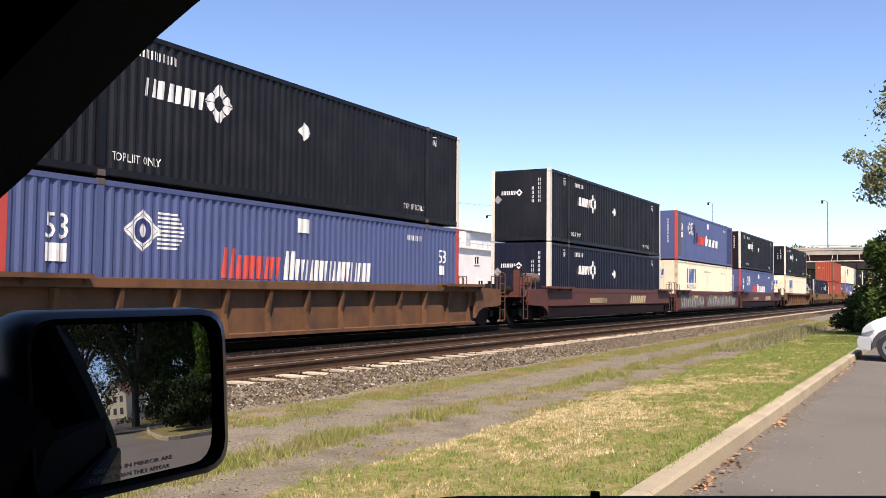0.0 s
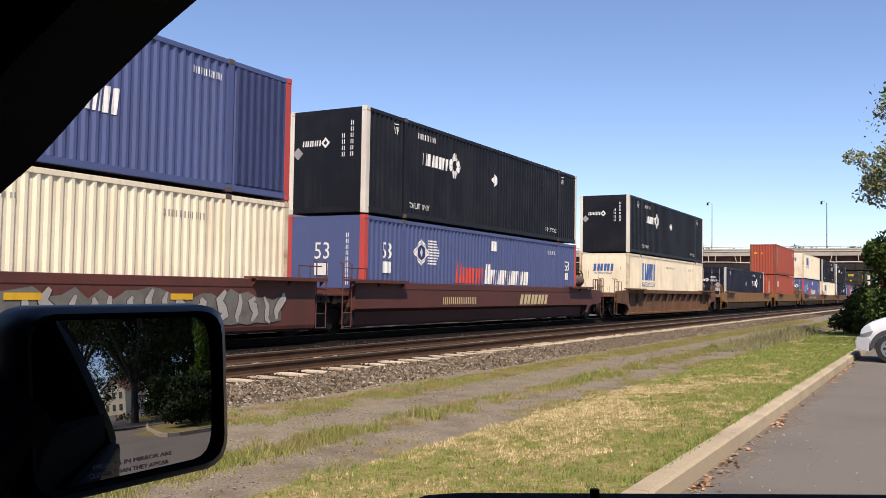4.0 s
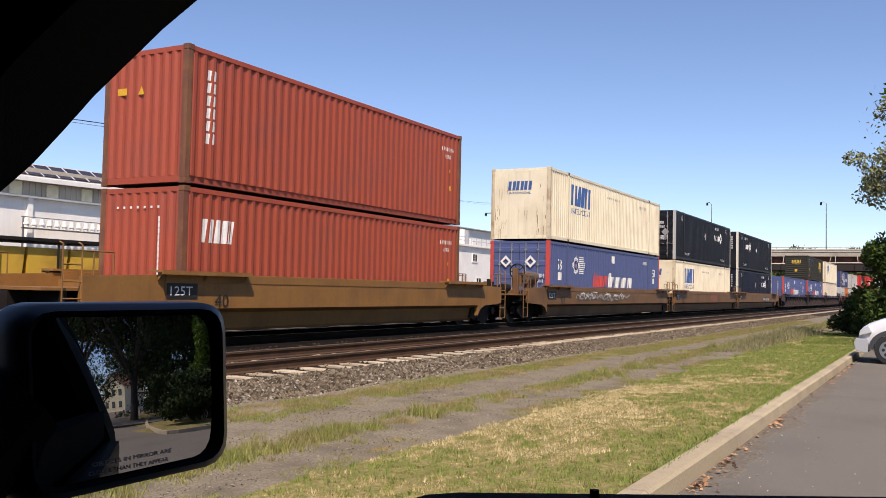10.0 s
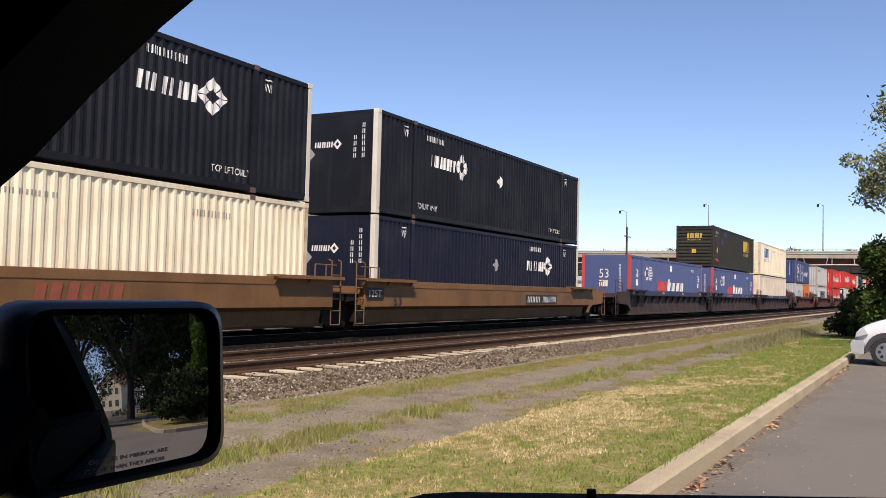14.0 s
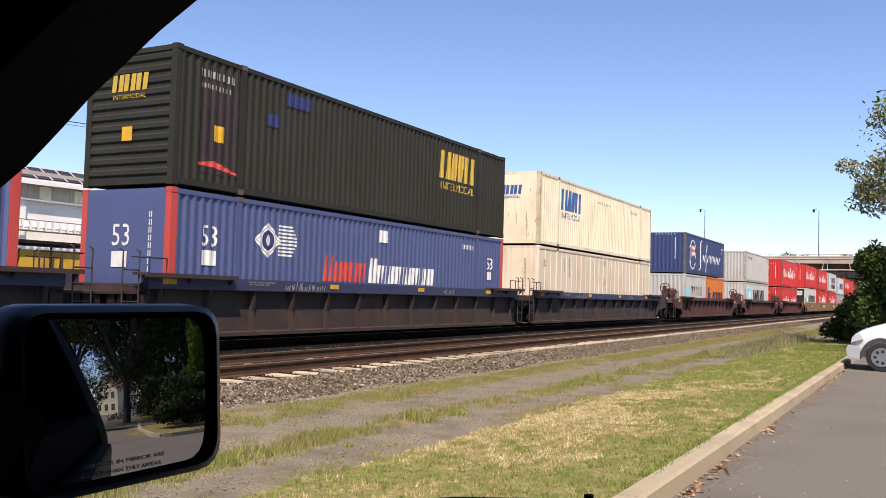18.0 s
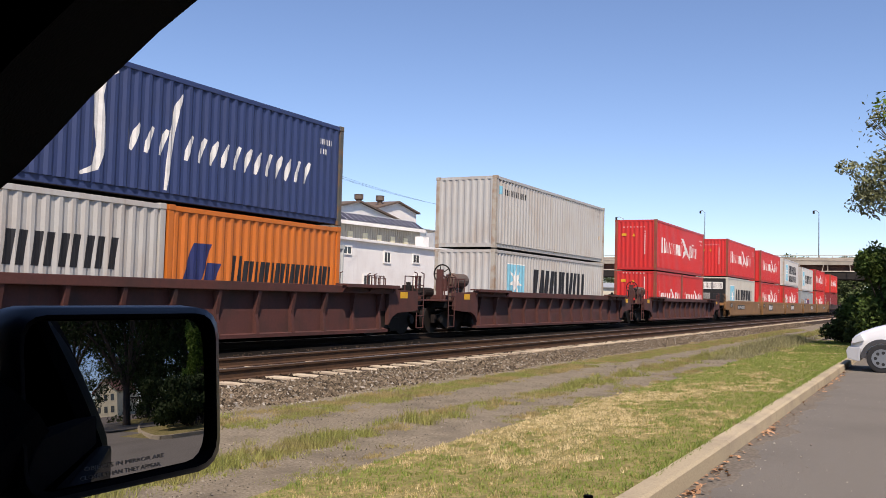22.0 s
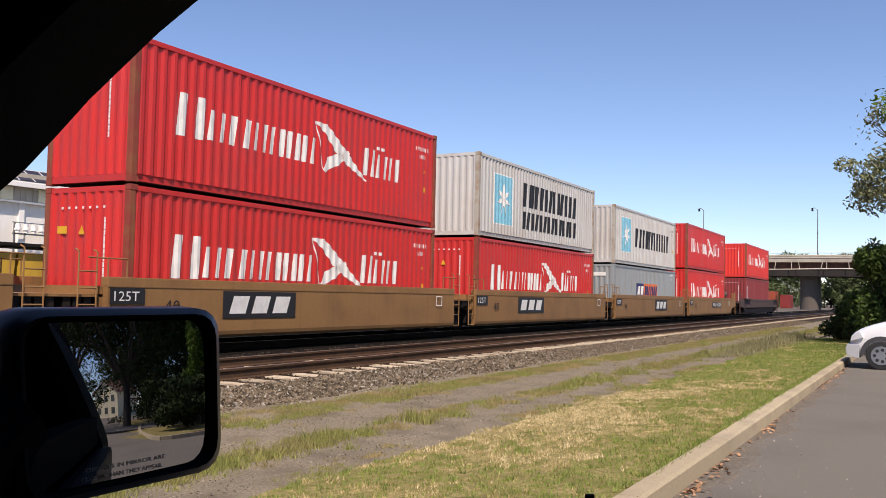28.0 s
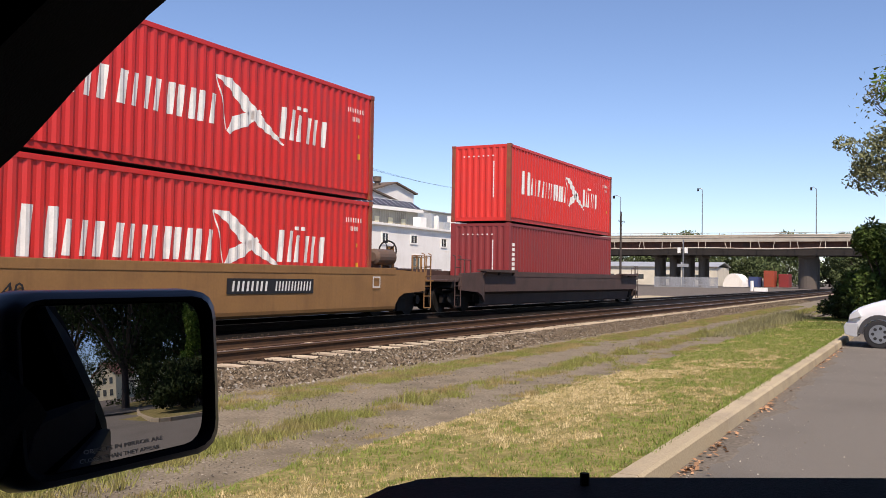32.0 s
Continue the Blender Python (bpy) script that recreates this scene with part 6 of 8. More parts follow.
# gondola wagon and yellow machine on the siding behind
def gondola(x0, y, L):
    g = thing("gondola_wagon", "pale grey ribbed gondola wagon on the siding", "railway wagon")
    g.matrix_basis = Matrix.Translation((x0, y, 0))
    for nm, bx in (("side", (0, 0, 1.1, L, 0.08, 4.25)), ("side", (0, 2.92, 1.1, L, 3.0, 4.25)), ("end", (0, 0.08, 1.1, 0.08, 2.92, 4.25)), ("end", (L - 0.08, 0.08, 1.1, L, 2.92, 4.25)),
                   ("top_rail", (-0.06, -0.10, 4.12, L + 0.06, -0.004, 4.36)), ("top_rail", (-0.06, -0.004, 4.256, 0.12, 3.0, 4.36))):
        part(nm, (lambda bm: (box(bm, *bx), bm)[1])(bmesh.new()), gondola_paint, g)
    n = int(L / 1.02)
    for i in range(n + 1):
        part("rib", shared(("gondola_rib",), gondola_paint, lambda bm: prism(bm, [(-0.09, 0), (-0.05, -0.09), (0.05, -0.09), (0.09, 0)], "z", 1.1, 4.12)), gondola_paint, g, at=Matrix.Translation((0.1 + (L - 0.2) * i / n, -0.002, 0)))
    for z in (1.9, 2.7, 3.4):
        part("end_band", shared(("end_band", z), metal_dark, lambda bm: box(bm, -0.09, 0.1, z, -0.004, 2.9, z + 0.14)), metal_dark, g)
    part("floor", (lambda bm: (box(bm, 0, 0.1, 0.9, L, 2.9, 1.1), box(bm, 1.0, 0.5, -0.06, 3.2, 2.5, 0.9), box(bm, L - 3.2, 0.5, -0.06, L - 1.0, 2.5, 0.9), bm)[3])(bmesh.new()), metal_dark, g)
    rnd = random.Random(3)
    bm = bmesh.new()
    for i in range(170):
        m = Matrix.Translation((rnd.uniform(0.4, L - 0.4), rnd.uniform(0.3, 2.6), rnd.uniform(4.0, 4.5))) @ Euler([rnd.uniform(-0.6, 0.6) for _ in range(3)]).to_matrix().to_4x4()
        sx, sy, sz = rnd.uniform(0.15, 0.7), rnd.uniform(0.1, 0.4), rnd.uniform(0.03, 0.2)
        for vert in box(bm, -sx, -sy, -sz, sx, sy, sz):
            vert.co = m @ vert.co
    box(bm, 0.1, 0.1, 1.1, L - 0.1, 2.9, 4.1)
    tagged(part("scrap_load", bm, mat("scrap", (0.45, 0.43, 0.40), rough=0.8, grain=0.1, island=0.5), g, "heap of pale scrap"), kind="stuff")
    return g


gondola(29.4, 31, 15.5)


def yellow_machine(x, y):
    g = thing("maintenance_wagon", "yellow track maintenance wagon on the siding", "railway wagon")
    g.matrix_basis = Matrix.Translation((x, y, 0))
    part("deck", (lambda bm: (box(bm, 0, 0, 0.9, 8.2, 2.6, 1.3), bm)[1])(bmesh.new()), metal_dark, g)
    for i in range(4):
        part("bin", shared(("machine_bin",), yellow_paint, lambda bm: prism(bm, [(0.1, 1.3), (1.75, 1.3), (1.9, 2.75), (0, 2.75)], "y", 0.15, 2.4)), yellow_paint, g, at=Matrix.Translation((0.1 + 2.0 * i, 0, 0)))
    part("canopy", (lambda bm: (box(bm, -0.3, -0.1, 3.0, 8.4, 2.7, 3.12), [rod(bm, (u, 0.0, 1.3), (u, 0.0, 3.0), 0.05, 6) for u in (0, 2.7, 5.4, 8.1)], bm)[2])(bmesh.new()), metal_dark, g)
    for i in range(4):
        part("wheel", shared(("machine_wheel",), wheel_mat, lambda bm: rod(bm, (0, 0.5, 0.42), (0, 0.62, 0.42), 0.42, 16)), wheel_mat, g, at=Matrix.Translation((1.0 + 2.0 * i, 0, 0)))
    return g


yellow_machine(19.0, 31)

# ---- overpass and the far right ----
bridge_concrete = mat("bridge_concrete", (0.45, 0.40, 0.32), rough=0.9, grain=0.08, grain_scale=5, stain=0.15, stain_scale=0.3, streak=0.3, stain_color=(0.20, 0.16, 0.12))
# Bridge concrete made darker for the piers: the deck's shade is in this colour.
shaded_pier_concrete = mat("shaded_pier_concrete", (0.12, 0.098, 0.08), rough=0.9, grain=0.08, grain_scale=5, stain=0.2, stain_scale=0.3, streak=0.4, stain_color=(0.12, 0.10, 0.085))
bridge_steel = mat("bridge_girder", (0.022, 0.017, 0.014), rough=0.8, grain=0.1, grain_scale=4, stain=0.15, stain_scale=0.4)
bridge_rust = mat("bridge_rust", (0.15, 0.062, 0.036), rough=0.9, grain=0.2, grain_scale=2.5, stain=0.3, stain_scale=0.5, stain_color=(0.05, 0.03, 0.022))
pale_pipe = mat("pale_pipe", (0.62, 0.52, 0.40), rough=0.7)
fence_grey = mat("fence_grey", (0.34, 0.35, 0.36), rough=0.7, metal=0.2, grain=0.05)
BX = 205.0


def overpass():
    b = thing("overpass", "concrete road overpass on steel girders and round piers", "bridge")
    y0, y1 = -160.0, 220.0
    part("girder", (lambda bm: ([box(bm, BX + i * 3.2, y0, 7.05, BX + i * 3.2 + 0.5, y1, 8.7) for i in range(4)], bm)[1])(bmesh.new()), bridge_steel, b)
    part("deck", (lambda bm: (box(bm, BX - 0.9, y0, 9.9, BX + 11, y1, 10.4), box(bm, BX - 0.2, y0, 8.7, BX + 10.4, y1, 9.9), bm)[2])(bmesh.new()), bridge_rust, b)
    for nm, x0, x1, z0, z1 in (("parapet", -1.0, -0.7, 10.0, 10.85), ("parapet_cap", -1.06, -0.66, 10.87, 11.55), ("parapet", 10.8, 11.1, 10.0, 11.55)):
        part(nm, (lambda bm: (box(bm, BX + x0, y0, z0, BX + x1, y1, z1), bm)[1])(bmesh.new()), bridge_concrete, b)
    part("railing", (lambda bm: (rod(bm, (BX - 0.85, y0, 11.95), (BX - 0.85, y1, 11.95), 0.07, 6), [rod(bm, (BX - 0.85, y, 11.5), (BX - 0.85, y, 11.95), 0.06, 5) for y in span(-20, 90, 44)], bm)[2])(bmesh.new()), bridge_concrete, b)
    part("pipe", (lambda bm: ([rod(bm, (BX - 1.15, 5 * i - 20, 8.55 + 0.12 * math.sin(i * 1.1)), (BX - 1.15, 5 * i - 15, 8.55 + 0.12 * math.sin((i + 1) * 1.1)), 0.13, 6) for i in range(22)], bm)[1])(bmesh.new()), pale_pipe, b)
    for i in range(32):
        part("hanger", shared(("hanger",), pale_pipe, lambda bm: rod(bm, (BX - 1.12, 0, 8.5), (BX - 1.0, 0, 10.0), 0.07, 5)), pale_pipe, b, at=Matrix.Translation((0, -10 + 2.75 * i + 0.9 * math.sin(i * 2.7), 0)) @ Matrix.Translation((BX - 1, 0, 9.2)) @ Matrix.Rotation(0.30 * math.sin(i * 4.1) ** 3, 4, "X") @ Matrix.Translation((1 - BX, 0, -9.2)))
    for z in (10.92, 11.32):
        part("guard_rail", shared(("guard_rail", z), pale_pipe, lambda bm: box(bm, BX - 1.12, y0, z, BX - 1.064, y1, z + 0.10)), pale_pipe, b)
    for y in (22.3, 44.9, 48.2, 51.5, 55.0):
        thick = 1.95 if y < 30 else 0.75
        part("pier", shared(("pier", thick), shaded_pier_concrete, lambda bm: ([rod(bm, (BX + 4.4 + i * 4.4, 0, -0.06), (BX + 4.4 + i * 4.4, 0, 6.5), thick, 20) for i in range(2)], box(bm, BX + 1.5, -thick * 0.9, 6.5, BX + 10, thick * 0.9, 7.05)), smooth=False), shaded_pier_concrete, b, at=Matrix.Translation((0, y, 0)))
    return b


overpass()


def street_lamp(x, y, z0, z1, reach, r=0.12):
    p = thing("street_lamp", "tall grey street lamp with a curved arm", "street lamp", "street lamps")
    p.matrix_basis = Matrix.Translation((x, y, z0))
    part("pole", (lambda bm: (rod(bm, (0, 0, 0), (0, 0, z1 - z0), r, 8, r * 0.6), bm)[1])(bmesh.new()), grey_steel, p)
    part("arm", (lambda bm: (rod(bm, (0, 0, z1 - z0 - 0.1), (0, reach * 0.5, z1 - z0 + 0.35), r * 0.6, 6), rod(bm, (0, reach * 0.5, z1 - z0 + 0.35), (0, reach, z1 - z0 + 0.3), r * 0.6, 6), bm)[2])(bmesh.new()), grey_steel, p)
    part("lamp_head", (lambda bm: (box(bm, -0.16, reach - 0.16, z1 - z0 - 0.35, 0.16, reach + 0.22, z1 - z0 + 0.3), bm)[1])(bmesh.new()), metal_dark, p)
    return p


street_lamp(BX - 0.4, 20.2, 11.6, 21.2, 1.0)
street_lamp(BX + 10.5, 46.2, 11.6, 22.8, 1.0)
street_lamp(BX - 0.4, 62.6, 11.6, 20.6, 1.6)
utility_pole(180.0, 55.0, 15.3, ((13.2, 2.2),), r=0.25)
mast = thing("signal_mast", "grey signal mast with two white boxes and a sign", "signal", at=Matrix.Translation((196.0, 46.0, -0.06)))
part("pole", (lambda bm: (rod(bm, (0, 0, 0), (0, 0, 10.2), 0.2, 8, 0.14), bm)[1])(bmesh.new()), grey_steel, mast)
for dy in (-0.95, 0.55):
    part("signal_box", (lambda bm: (box(bm, -0.4, dy, 7.3, 0.1, dy + 0.62, 8.5), bm)[1])(bmesh.new()), white_wall, mast, bevel=0.05)
part("sign", (lambda bm: (box(bm, -0.26, -1.2, 4.3, -0.2, 1.2, 5.0), bm)[1])(bmesh.new()), fence_grey, mast)
street_lamp(188.6, 88.0, 0, 19.0, 4.0, 0.2)

cream_wall = mat("cream_wall", (0.70, 0.64, 0.50), rough=0.9, grain=0.04, stain=0.1, stain_scale=0.3)
shed = thing("far_shed", "long cream industrial shed beyond the overpass", "building")
part("wall", (lambda bm: (box(bm, 262, 52, -0.06, 280, 130, 5.2), bm)[1])(bmesh.new()), cream_wall, shed)
part("roof", (lambda bm: (prism(bm, [(261.4, 5.2), (271, 6.6), (280.6, 5.2), (280.6, 5.4), (271, 6.8), (261.4, 5.4)], "y", 51.5, 130.5), bm)[1])(bmesh.new()), roof_metal, shed)
for i in range(8):
    part("window", shared(("shed_win",), dark_glass, lambda bm: box(bm, 261.94, 0, 1.6, 262.0, 3.0, 3.0)), dark_glass, shed, at=Matrix.Translation((0, 55 + i * 9, 0)))
fence = thing("slatted_fence", "grey slatted fence beside the tracks under the overpass", "fence")
for i in range(60):
    part("slat", shared(("fence_slat",), fence_grey, lambda bm: box(bm, 190, 0, -0.06, 190.06, 0.16, 2.1)), fence_grey, fence, at=Matrix.Translation((0, 37.5 + i * 0.22, 0)))
part("fence_rail", (lambda bm: (box(bm, 190.065, 37.4, 1.8, 190.12, 50.8, 1.9), bm)[1])(bmesh.new()), fence_grey, fence)
part("fence_rail", (lambda bm: (box(bm, 190.065, 37.4, 0.5, 190.12, 50.8, 0.6), bm)[1])(bmesh.new()), fence_grey, fence)
dome = solid("storage_dome", (lambda bm: (prism(bm, [(39.5 + 2.4 * math.cos(math.pi * i / 14) + 2.3, -0.06 + 3.3 * math.sin(math.pi * i / 14)) for i in range(15)], "x", 230, 240), bm)[1])(bmesh.new()), white_wall, "white round-roofed storage shelter beyond the overpass", "shelter")
for i, (yy, hh, col) in enumerate(((37.0, 2.6, "deep_blue"), (33.8, 4.2, "rust_red"), (30.6, 3.4, "dark_red"), (36.0, 2.2, "white_grey"))):
    st = thing("storage_box", "weathered steel storage box on the far yard", "container", "boxes on the far yard", at=Matrix.Translation((238 + 3 * i, yy, -0.06)))
    part("shell", (lambda bm: (box(bm, 0, 0, 0.0, 6, 2.4, hh), bm)[1])(bmesh.new()), paint(col), st, bevel=0.06)
    part("door", (lambda bm: (box(bm, -0.05, 0.2, 0.15, -0.004, 2.2, hh - 0.2), bm)[1])(bmesh.new()), paint(col), st)
barrier = solid("crossing_marker", (lambda bm: (rod(bm, (140, 22.7, -0.06), (140, 22.7, 1.5), 0.25, 10), box(bm, 139.5, 20.5, -0.06, 140.5, 22.3, 0.5), bm)[2])(bmesh.new()), white_wall, "white marker post and concrete block beside the track", "post")
grid_sheet("crossing_slab", [64, 70, 76, 80], [18.6, 20, 22], lambda x, y: 0.02, concrete, "pale concrete slab beside the tracks")

# ---- foliage ----
leaf_green = mat("leaf_green", (0.060, 0.095, 0.020), rough=0.7, spec=0.15, grain=0.05, stain=0.1, island=0.45)
leaf_dark = mat("leaf_dark", (0.034, 0.052, 0.015), rough=0.7, spec=0.12, grain=0.05, stain=0.1, island=0.45)
leaf_far = mat("leaf_far", (0.105, 0.135, 0.055), rough=0.8, spec=0.1, grain=0.05, stain=0.1, island=0.4)
leaf_grey = mat("leaf_greyish", (0.21, 0.22, 0.11), rough=0.7, spec=0.2, grain=0.05, stain=0.1, island=0.4)
leaf_bright = mat("leaf_bright", (0.11, 0.175, 0.022), rough=0.7, spec=0.15, grain=0.05, stain=0.1, island=0.4)
bark = mat("bark", (0.075, 0.055, 0.042), rough=0.95, grain=0.2, grain_scale=20, stain=0.2, stain_scale=3, bump=0.6, bump_scale=30)


def leaves(rng, blobs, per, size):
    """Small bent leaves scattered through blobs (x, y, z, rx, ry, rz), thicker at their skins."""
    vs, fs = [], []
    for (cx, cy, cz, rx, ry, rz), n in zip(blobs, per):
        d = rng.normal(size=(n, 3))
        d /= np.linalg.norm(d, axis=1)[:, None]
        rad = rng.uniform(0.45, 1.0, n) ** 0.6 * rng.uniform(0.85, 1.15, n)
        p = np.array((cx, cy, cz)) + d * rad[:, None] * np.array((rx, ry, rz))
        a = rng.normal(size=(n, 3))
        a /= np.linalg.norm(a, axis=1)[:, None]
        b = np.cross(a, rng.normal(size=(n, 3)))
        b /= np.linalg.norm(b, axis=1)[:, None]
        s = size * rng.uniform(0.6, 1.4, n)[:, None]
        base = len(vs)
        quads = np.stack([p - a * s, p + b * s * 0.42, p + a * s, p - b * s * 0.42], 1).reshape(-1, 3)
        vs.extend(map(tuple, quads))
        fs.extend((base + 4 * i, base + 4 * i + 1, base + 4 * i + 2, base + 4 * i + 3) for i in range(n))
    me = bpy.data.meshes.new("leaves")
    me.from_pydata(vs, [], fs)
    return me


def tree(x, y, h, crown_r, seed, leaf, label, size=0.11, count=6000, trunk_r=0.18, fork=0.35, group="trees", limbs=9, low=0.55, extra=()):
    rng = np.random.default_rng(seed)
    t = thing("tree", label, "tree", group)
    t.matrix_basis = Matrix.Translation((x, y, -0.06))
    bm = bmesh.new()
    rod(bm, (0, 0, 0), (0.1, 0, h * fork), trunk_r, 10, trunk_r * 0.75)
    blobs = []
    for i in range(limbs):
        a = i * 2.4 + rng.uniform(-0.4, 0.4)
        up = rng.uniform(low, 0.95)
        out = crown_r * rng.uniform(0.35, 0.8)
        mid = Vector((0.1 + out * 0.45 * math.cos(a), out * 0.45 * math.sin(a), h * (fork + (up - fork) * 0.5)))
        tip = Vector((0.1 + out * math.cos(a), out * math.sin(a), h * up))
        rod(bm, (0.1, 0, h * fork * 0.95), mid, trunk_r * 0.5, 7, trunk_r * 0.32)
        rod(bm, mid, tip, trunk_r * 0.32, 6, trunk_r * 0.1)
        for k in range(3):
            e = tip + Vector(rng.normal(size=3)) * crown_r * 0.28
            rod(bm, mid.lerp(tip, 0.6), e, trunk_r * 0.14, 5, trunk_r * 0.05)
            s = crown_r * rng.uniform(0.16, 0.32)
            blobs.append((e.x, e.y, e.z, s * 1.3, s * 1.3, s))
    for ex, ey, ez, er in extra:
        tip = Vector((ex - x, ey - y, ez + 0.06))
        mid = Vector((0.1, 0, h * fork)).lerp(tip, 0.6) + Vector((0, 0, 0.3))
        rod(bm, (0.1, 0, h * fork), mid, trunk_r * 0.4, 7, trunk_r * 0.22)
        rod(bm, mid, tip, trunk_r * 0.22, 6, trunk_r * 0.08)
        for k in range(6):
            e = tip + Vector(rng.normal(size=3)) * 0.45
            rod(bm, mid.lerp(tip, 0.75), e, 0.018, 5, 0.006)
            if er:
                blobs.append((e.x, e.y, e.z, er, er, er * 0.7))
    part("trunk", bm, bark, t)
    per = [count // len(blobs)] * len(blobs)
    part("crown", leaves(rng, blobs, per, size), leaf, t)
    return t


def bush(x, y, rx, ry, h, seed, leaf, label, count=5000, size=0.07):
    rng = np.random.default_rng(seed)
    t = thing("bush", label, "bush", "bushes")
    t.matrix_basis = Matrix.Translation((x, y, -0.03))
    bm = bmesh.new()
    blobs = []
    for i in range(30):
        a, u = rng.uniform(0, 6.28), rng.uniform(0.1, 0.95) ** 0.7
        c = Vector((rx * u * math.cos(a), ry * u * math.sin(a), h * rng.uniform(0.2, 0.85)))
        rod(bm, (c.x * 0.2, c.y * 0.2, 0), c, 0.03, 6, 0.012)
        s = rng.uniform(0.14, 0.34)
        blobs.append((c.x, c.y, c.z, rx * s, ry * s, h * s * rng.uniform(0.4, 0.8)))
    part("stem", bm, bark, t)
    part("foliage", leaves(rng, blobs, [count // 30] * 30, size), leaf, t)
    return t


bush(36.5, 1.55, 3.0, 1.6, 1.75, 3, leaf_dark, "dark dense bush at the end of the lawn", 30000, 0.06)
bush(37.5, 2.5, 1.2, 1.0, 1.3, 8, leaf_dark, "low dark bush at the end of the lawn", 5000, 0.08)
bush(35.5, 0.75, 2.4, 1.7, 3.7, 4, leaf_green, "tall leafy green bush beside the parking lot", 26000, 0.085)
tree(35.5, -3.2, 8.6, 4.2, 11, leaf_grey, "small tree with grey-green leaves and open branches", 0.075, 9000, extra=((34, 1.35, 5.75, 0.5), (34.2, 1.7, 5.4, 0.4), (34, 1.0, 6.4, 0.55), (33.8, 1.5, 7.4, 0), (34, 1.1, 8.2, 0.4), (34.3, 0.8, 4.4, 0.6), (34.1, 1.3, 5.2, 0.5)))
tree(28.0, -3.4, 8.0, 4.2, 12, leaf_bright, "tree with bright green leaves hanging over the lot", 0.085, 9000)
for i in range(16):
    tree(300 + 13 * (i % 3), -60 + i * 11, 10 + (i * 7) % 5, 9.5, 30 + i, leaf_far, "distant leafy tree beyond the overpass", 0.42, 11000, 0.4, 0.10, "trees beyond the overpass", limbs=18, low=0.10)

# ---- behind the camera: what the wing mirror shows ----
house_wall = mat("cream_house_wall", (0.82, 0.72, 0.47), rough=0.9, grain=0.05, stain=0.1)
house_roof = mat("house_roof", (0.22, 0.10, 0.07), rough=0.9, grain=0.1, stain=0.15)


def house(x, y):
    w = thing("house", "cream two-storey house with a reddish roof", "house")
    w.matrix_basis = pose(x, y, -0.06, 0, 0, 60)
    part("wall", (lambda bm: (prism(bm, [(-4, 0), (4, 0), (4, 6.2), (0, 9.0), (-4, 6.2)], "y", -5, 5), bm)[1])(bmesh.new()), house_wall, w)
    part("roof", (lambda bm: (prism(bm, [(-4.6, 5.9), (0, 9.05), (4.6, 5.9), (4.6, 6.15), (0, 9.35), (-4.6, 6.15)], "y", -5.5, 5.5), bm)[1])(bmesh.new()), house_roof, w)
    for i in range(3):
        for z in (1.0, 3.9):
            part("window", shared(("house_win",), dark_glass, lambda bm: box(bm, 0, 5.0, 0, 1.1, 5.06, 1.5)), dark_glass, w, at=Matrix.Translation((-3.0 + 2.4 * i, 0, z)))
            part("window", shared(("house_win_side",), dark_glass, lambda bm: box(bm, -4.06, 0, 0, -4.0, 1.1, 1.5)), dark_glass, w, at=Matrix.Translation((0, -3.6 + 2.8 * i, z)))
    return w


house(41.5, -95.5)
grid_sheet("planted_island", span(8.0, 60, 26), span(-40, -12.5, 14), lambda x, y: 0.10 if (x - 8.0) > max(0.0, (-y - 13) * 0.42) else -0.05, turf, "planted island with bare earth behind the lot")
isl = thing("island_kerb", "pale curved concrete kerb of the planted island", "kerb", kind="structure")
pts = [(9.0 + 0.0, -12.2), (8.6, -12.6), (8.6, -13.4), (9.1, -15.0), (10.2, -18.0), (11.6, -21.0), (13.4, -24.5), (16.0, -29.0)]
pts = [(40.0, -9.0), (22.0, -9.6), (14.0, -10.3), (10.6, -11.4)] + pts
for i in range(len(pts) - 1):
    a, c = Vector((*pts[i], 0)), Vector((*pts[i + 1], 0))
    d = (c - a).length
    bm = bmesh.new()
    box(bm, 0, -0.09, -0.05, d, 0.09, 0.15)
    part("kerbstone", bm, concrete, isl, at=Matrix.Translation(a) @ Matrix.Rotation(math.atan2(c.y - a.y, c.x - a.x), 4, "Z"), bevel=0.02)
bush(13.3, -16.0, 3.4, 3.2, 3.0, 5, leaf_dark, "rounded green bush on the planted island", 22000, 0.11)
bush(16.0, -18.6, 1.5, 1.5, 6.0, 6, leaf_bright, "tall bright green hedge bush on the planted island", 26000, 0.10)
tree(13.6, -27.5, 12.0, 7.0, 51, leaf_dark, "shady street tree with a forked trunk", 0.15, 22000, 0.38, 0.26, limbs=12, low=0.72)
tree(10.5, -33.0, 12.0, 7.0, 52, leaf_dark, "shady street tree with spreading crown", 0.16, 20000, 0.3, 0.42, limbs=12, low=0.76)
tree(21.0, -26.0, 12.0, 7.5, 53, leaf_dark, "dense shady tree on the planted island", 0.16, 28000, 0.35, 0.28, limbs=15, low=0.30)
tree(27.0, -20.0, 11.0, 6.5, 54, leaf_dark, "dense shady tree beside the lot", 0.16, 26000, 0.3, 0.28, limbs=15, low=0.28)
tree(31.0, -36.0, 13.0, 7.5, 55, leaf_dark, "shady tree beside the house", 0.2, 14000, 0.35, 0.28, limbs=13, low=0.3)
tree(22.5, -40.0, 12.0, 6.5, 56, leaf_dark, "dense dark tree between the street and the house", 0.2, 20000, 0.35, 0.2, limbs=15, low=0.18)
for i in range(6):
    tree(-10 + i * 15, -118 - (i % 2) * 6, 16, 10.0, 60 + i, leaf_dark, "leafy tree behind the houses", 0.35, 2500, 0.4, 0.25, "trees behind the houses")

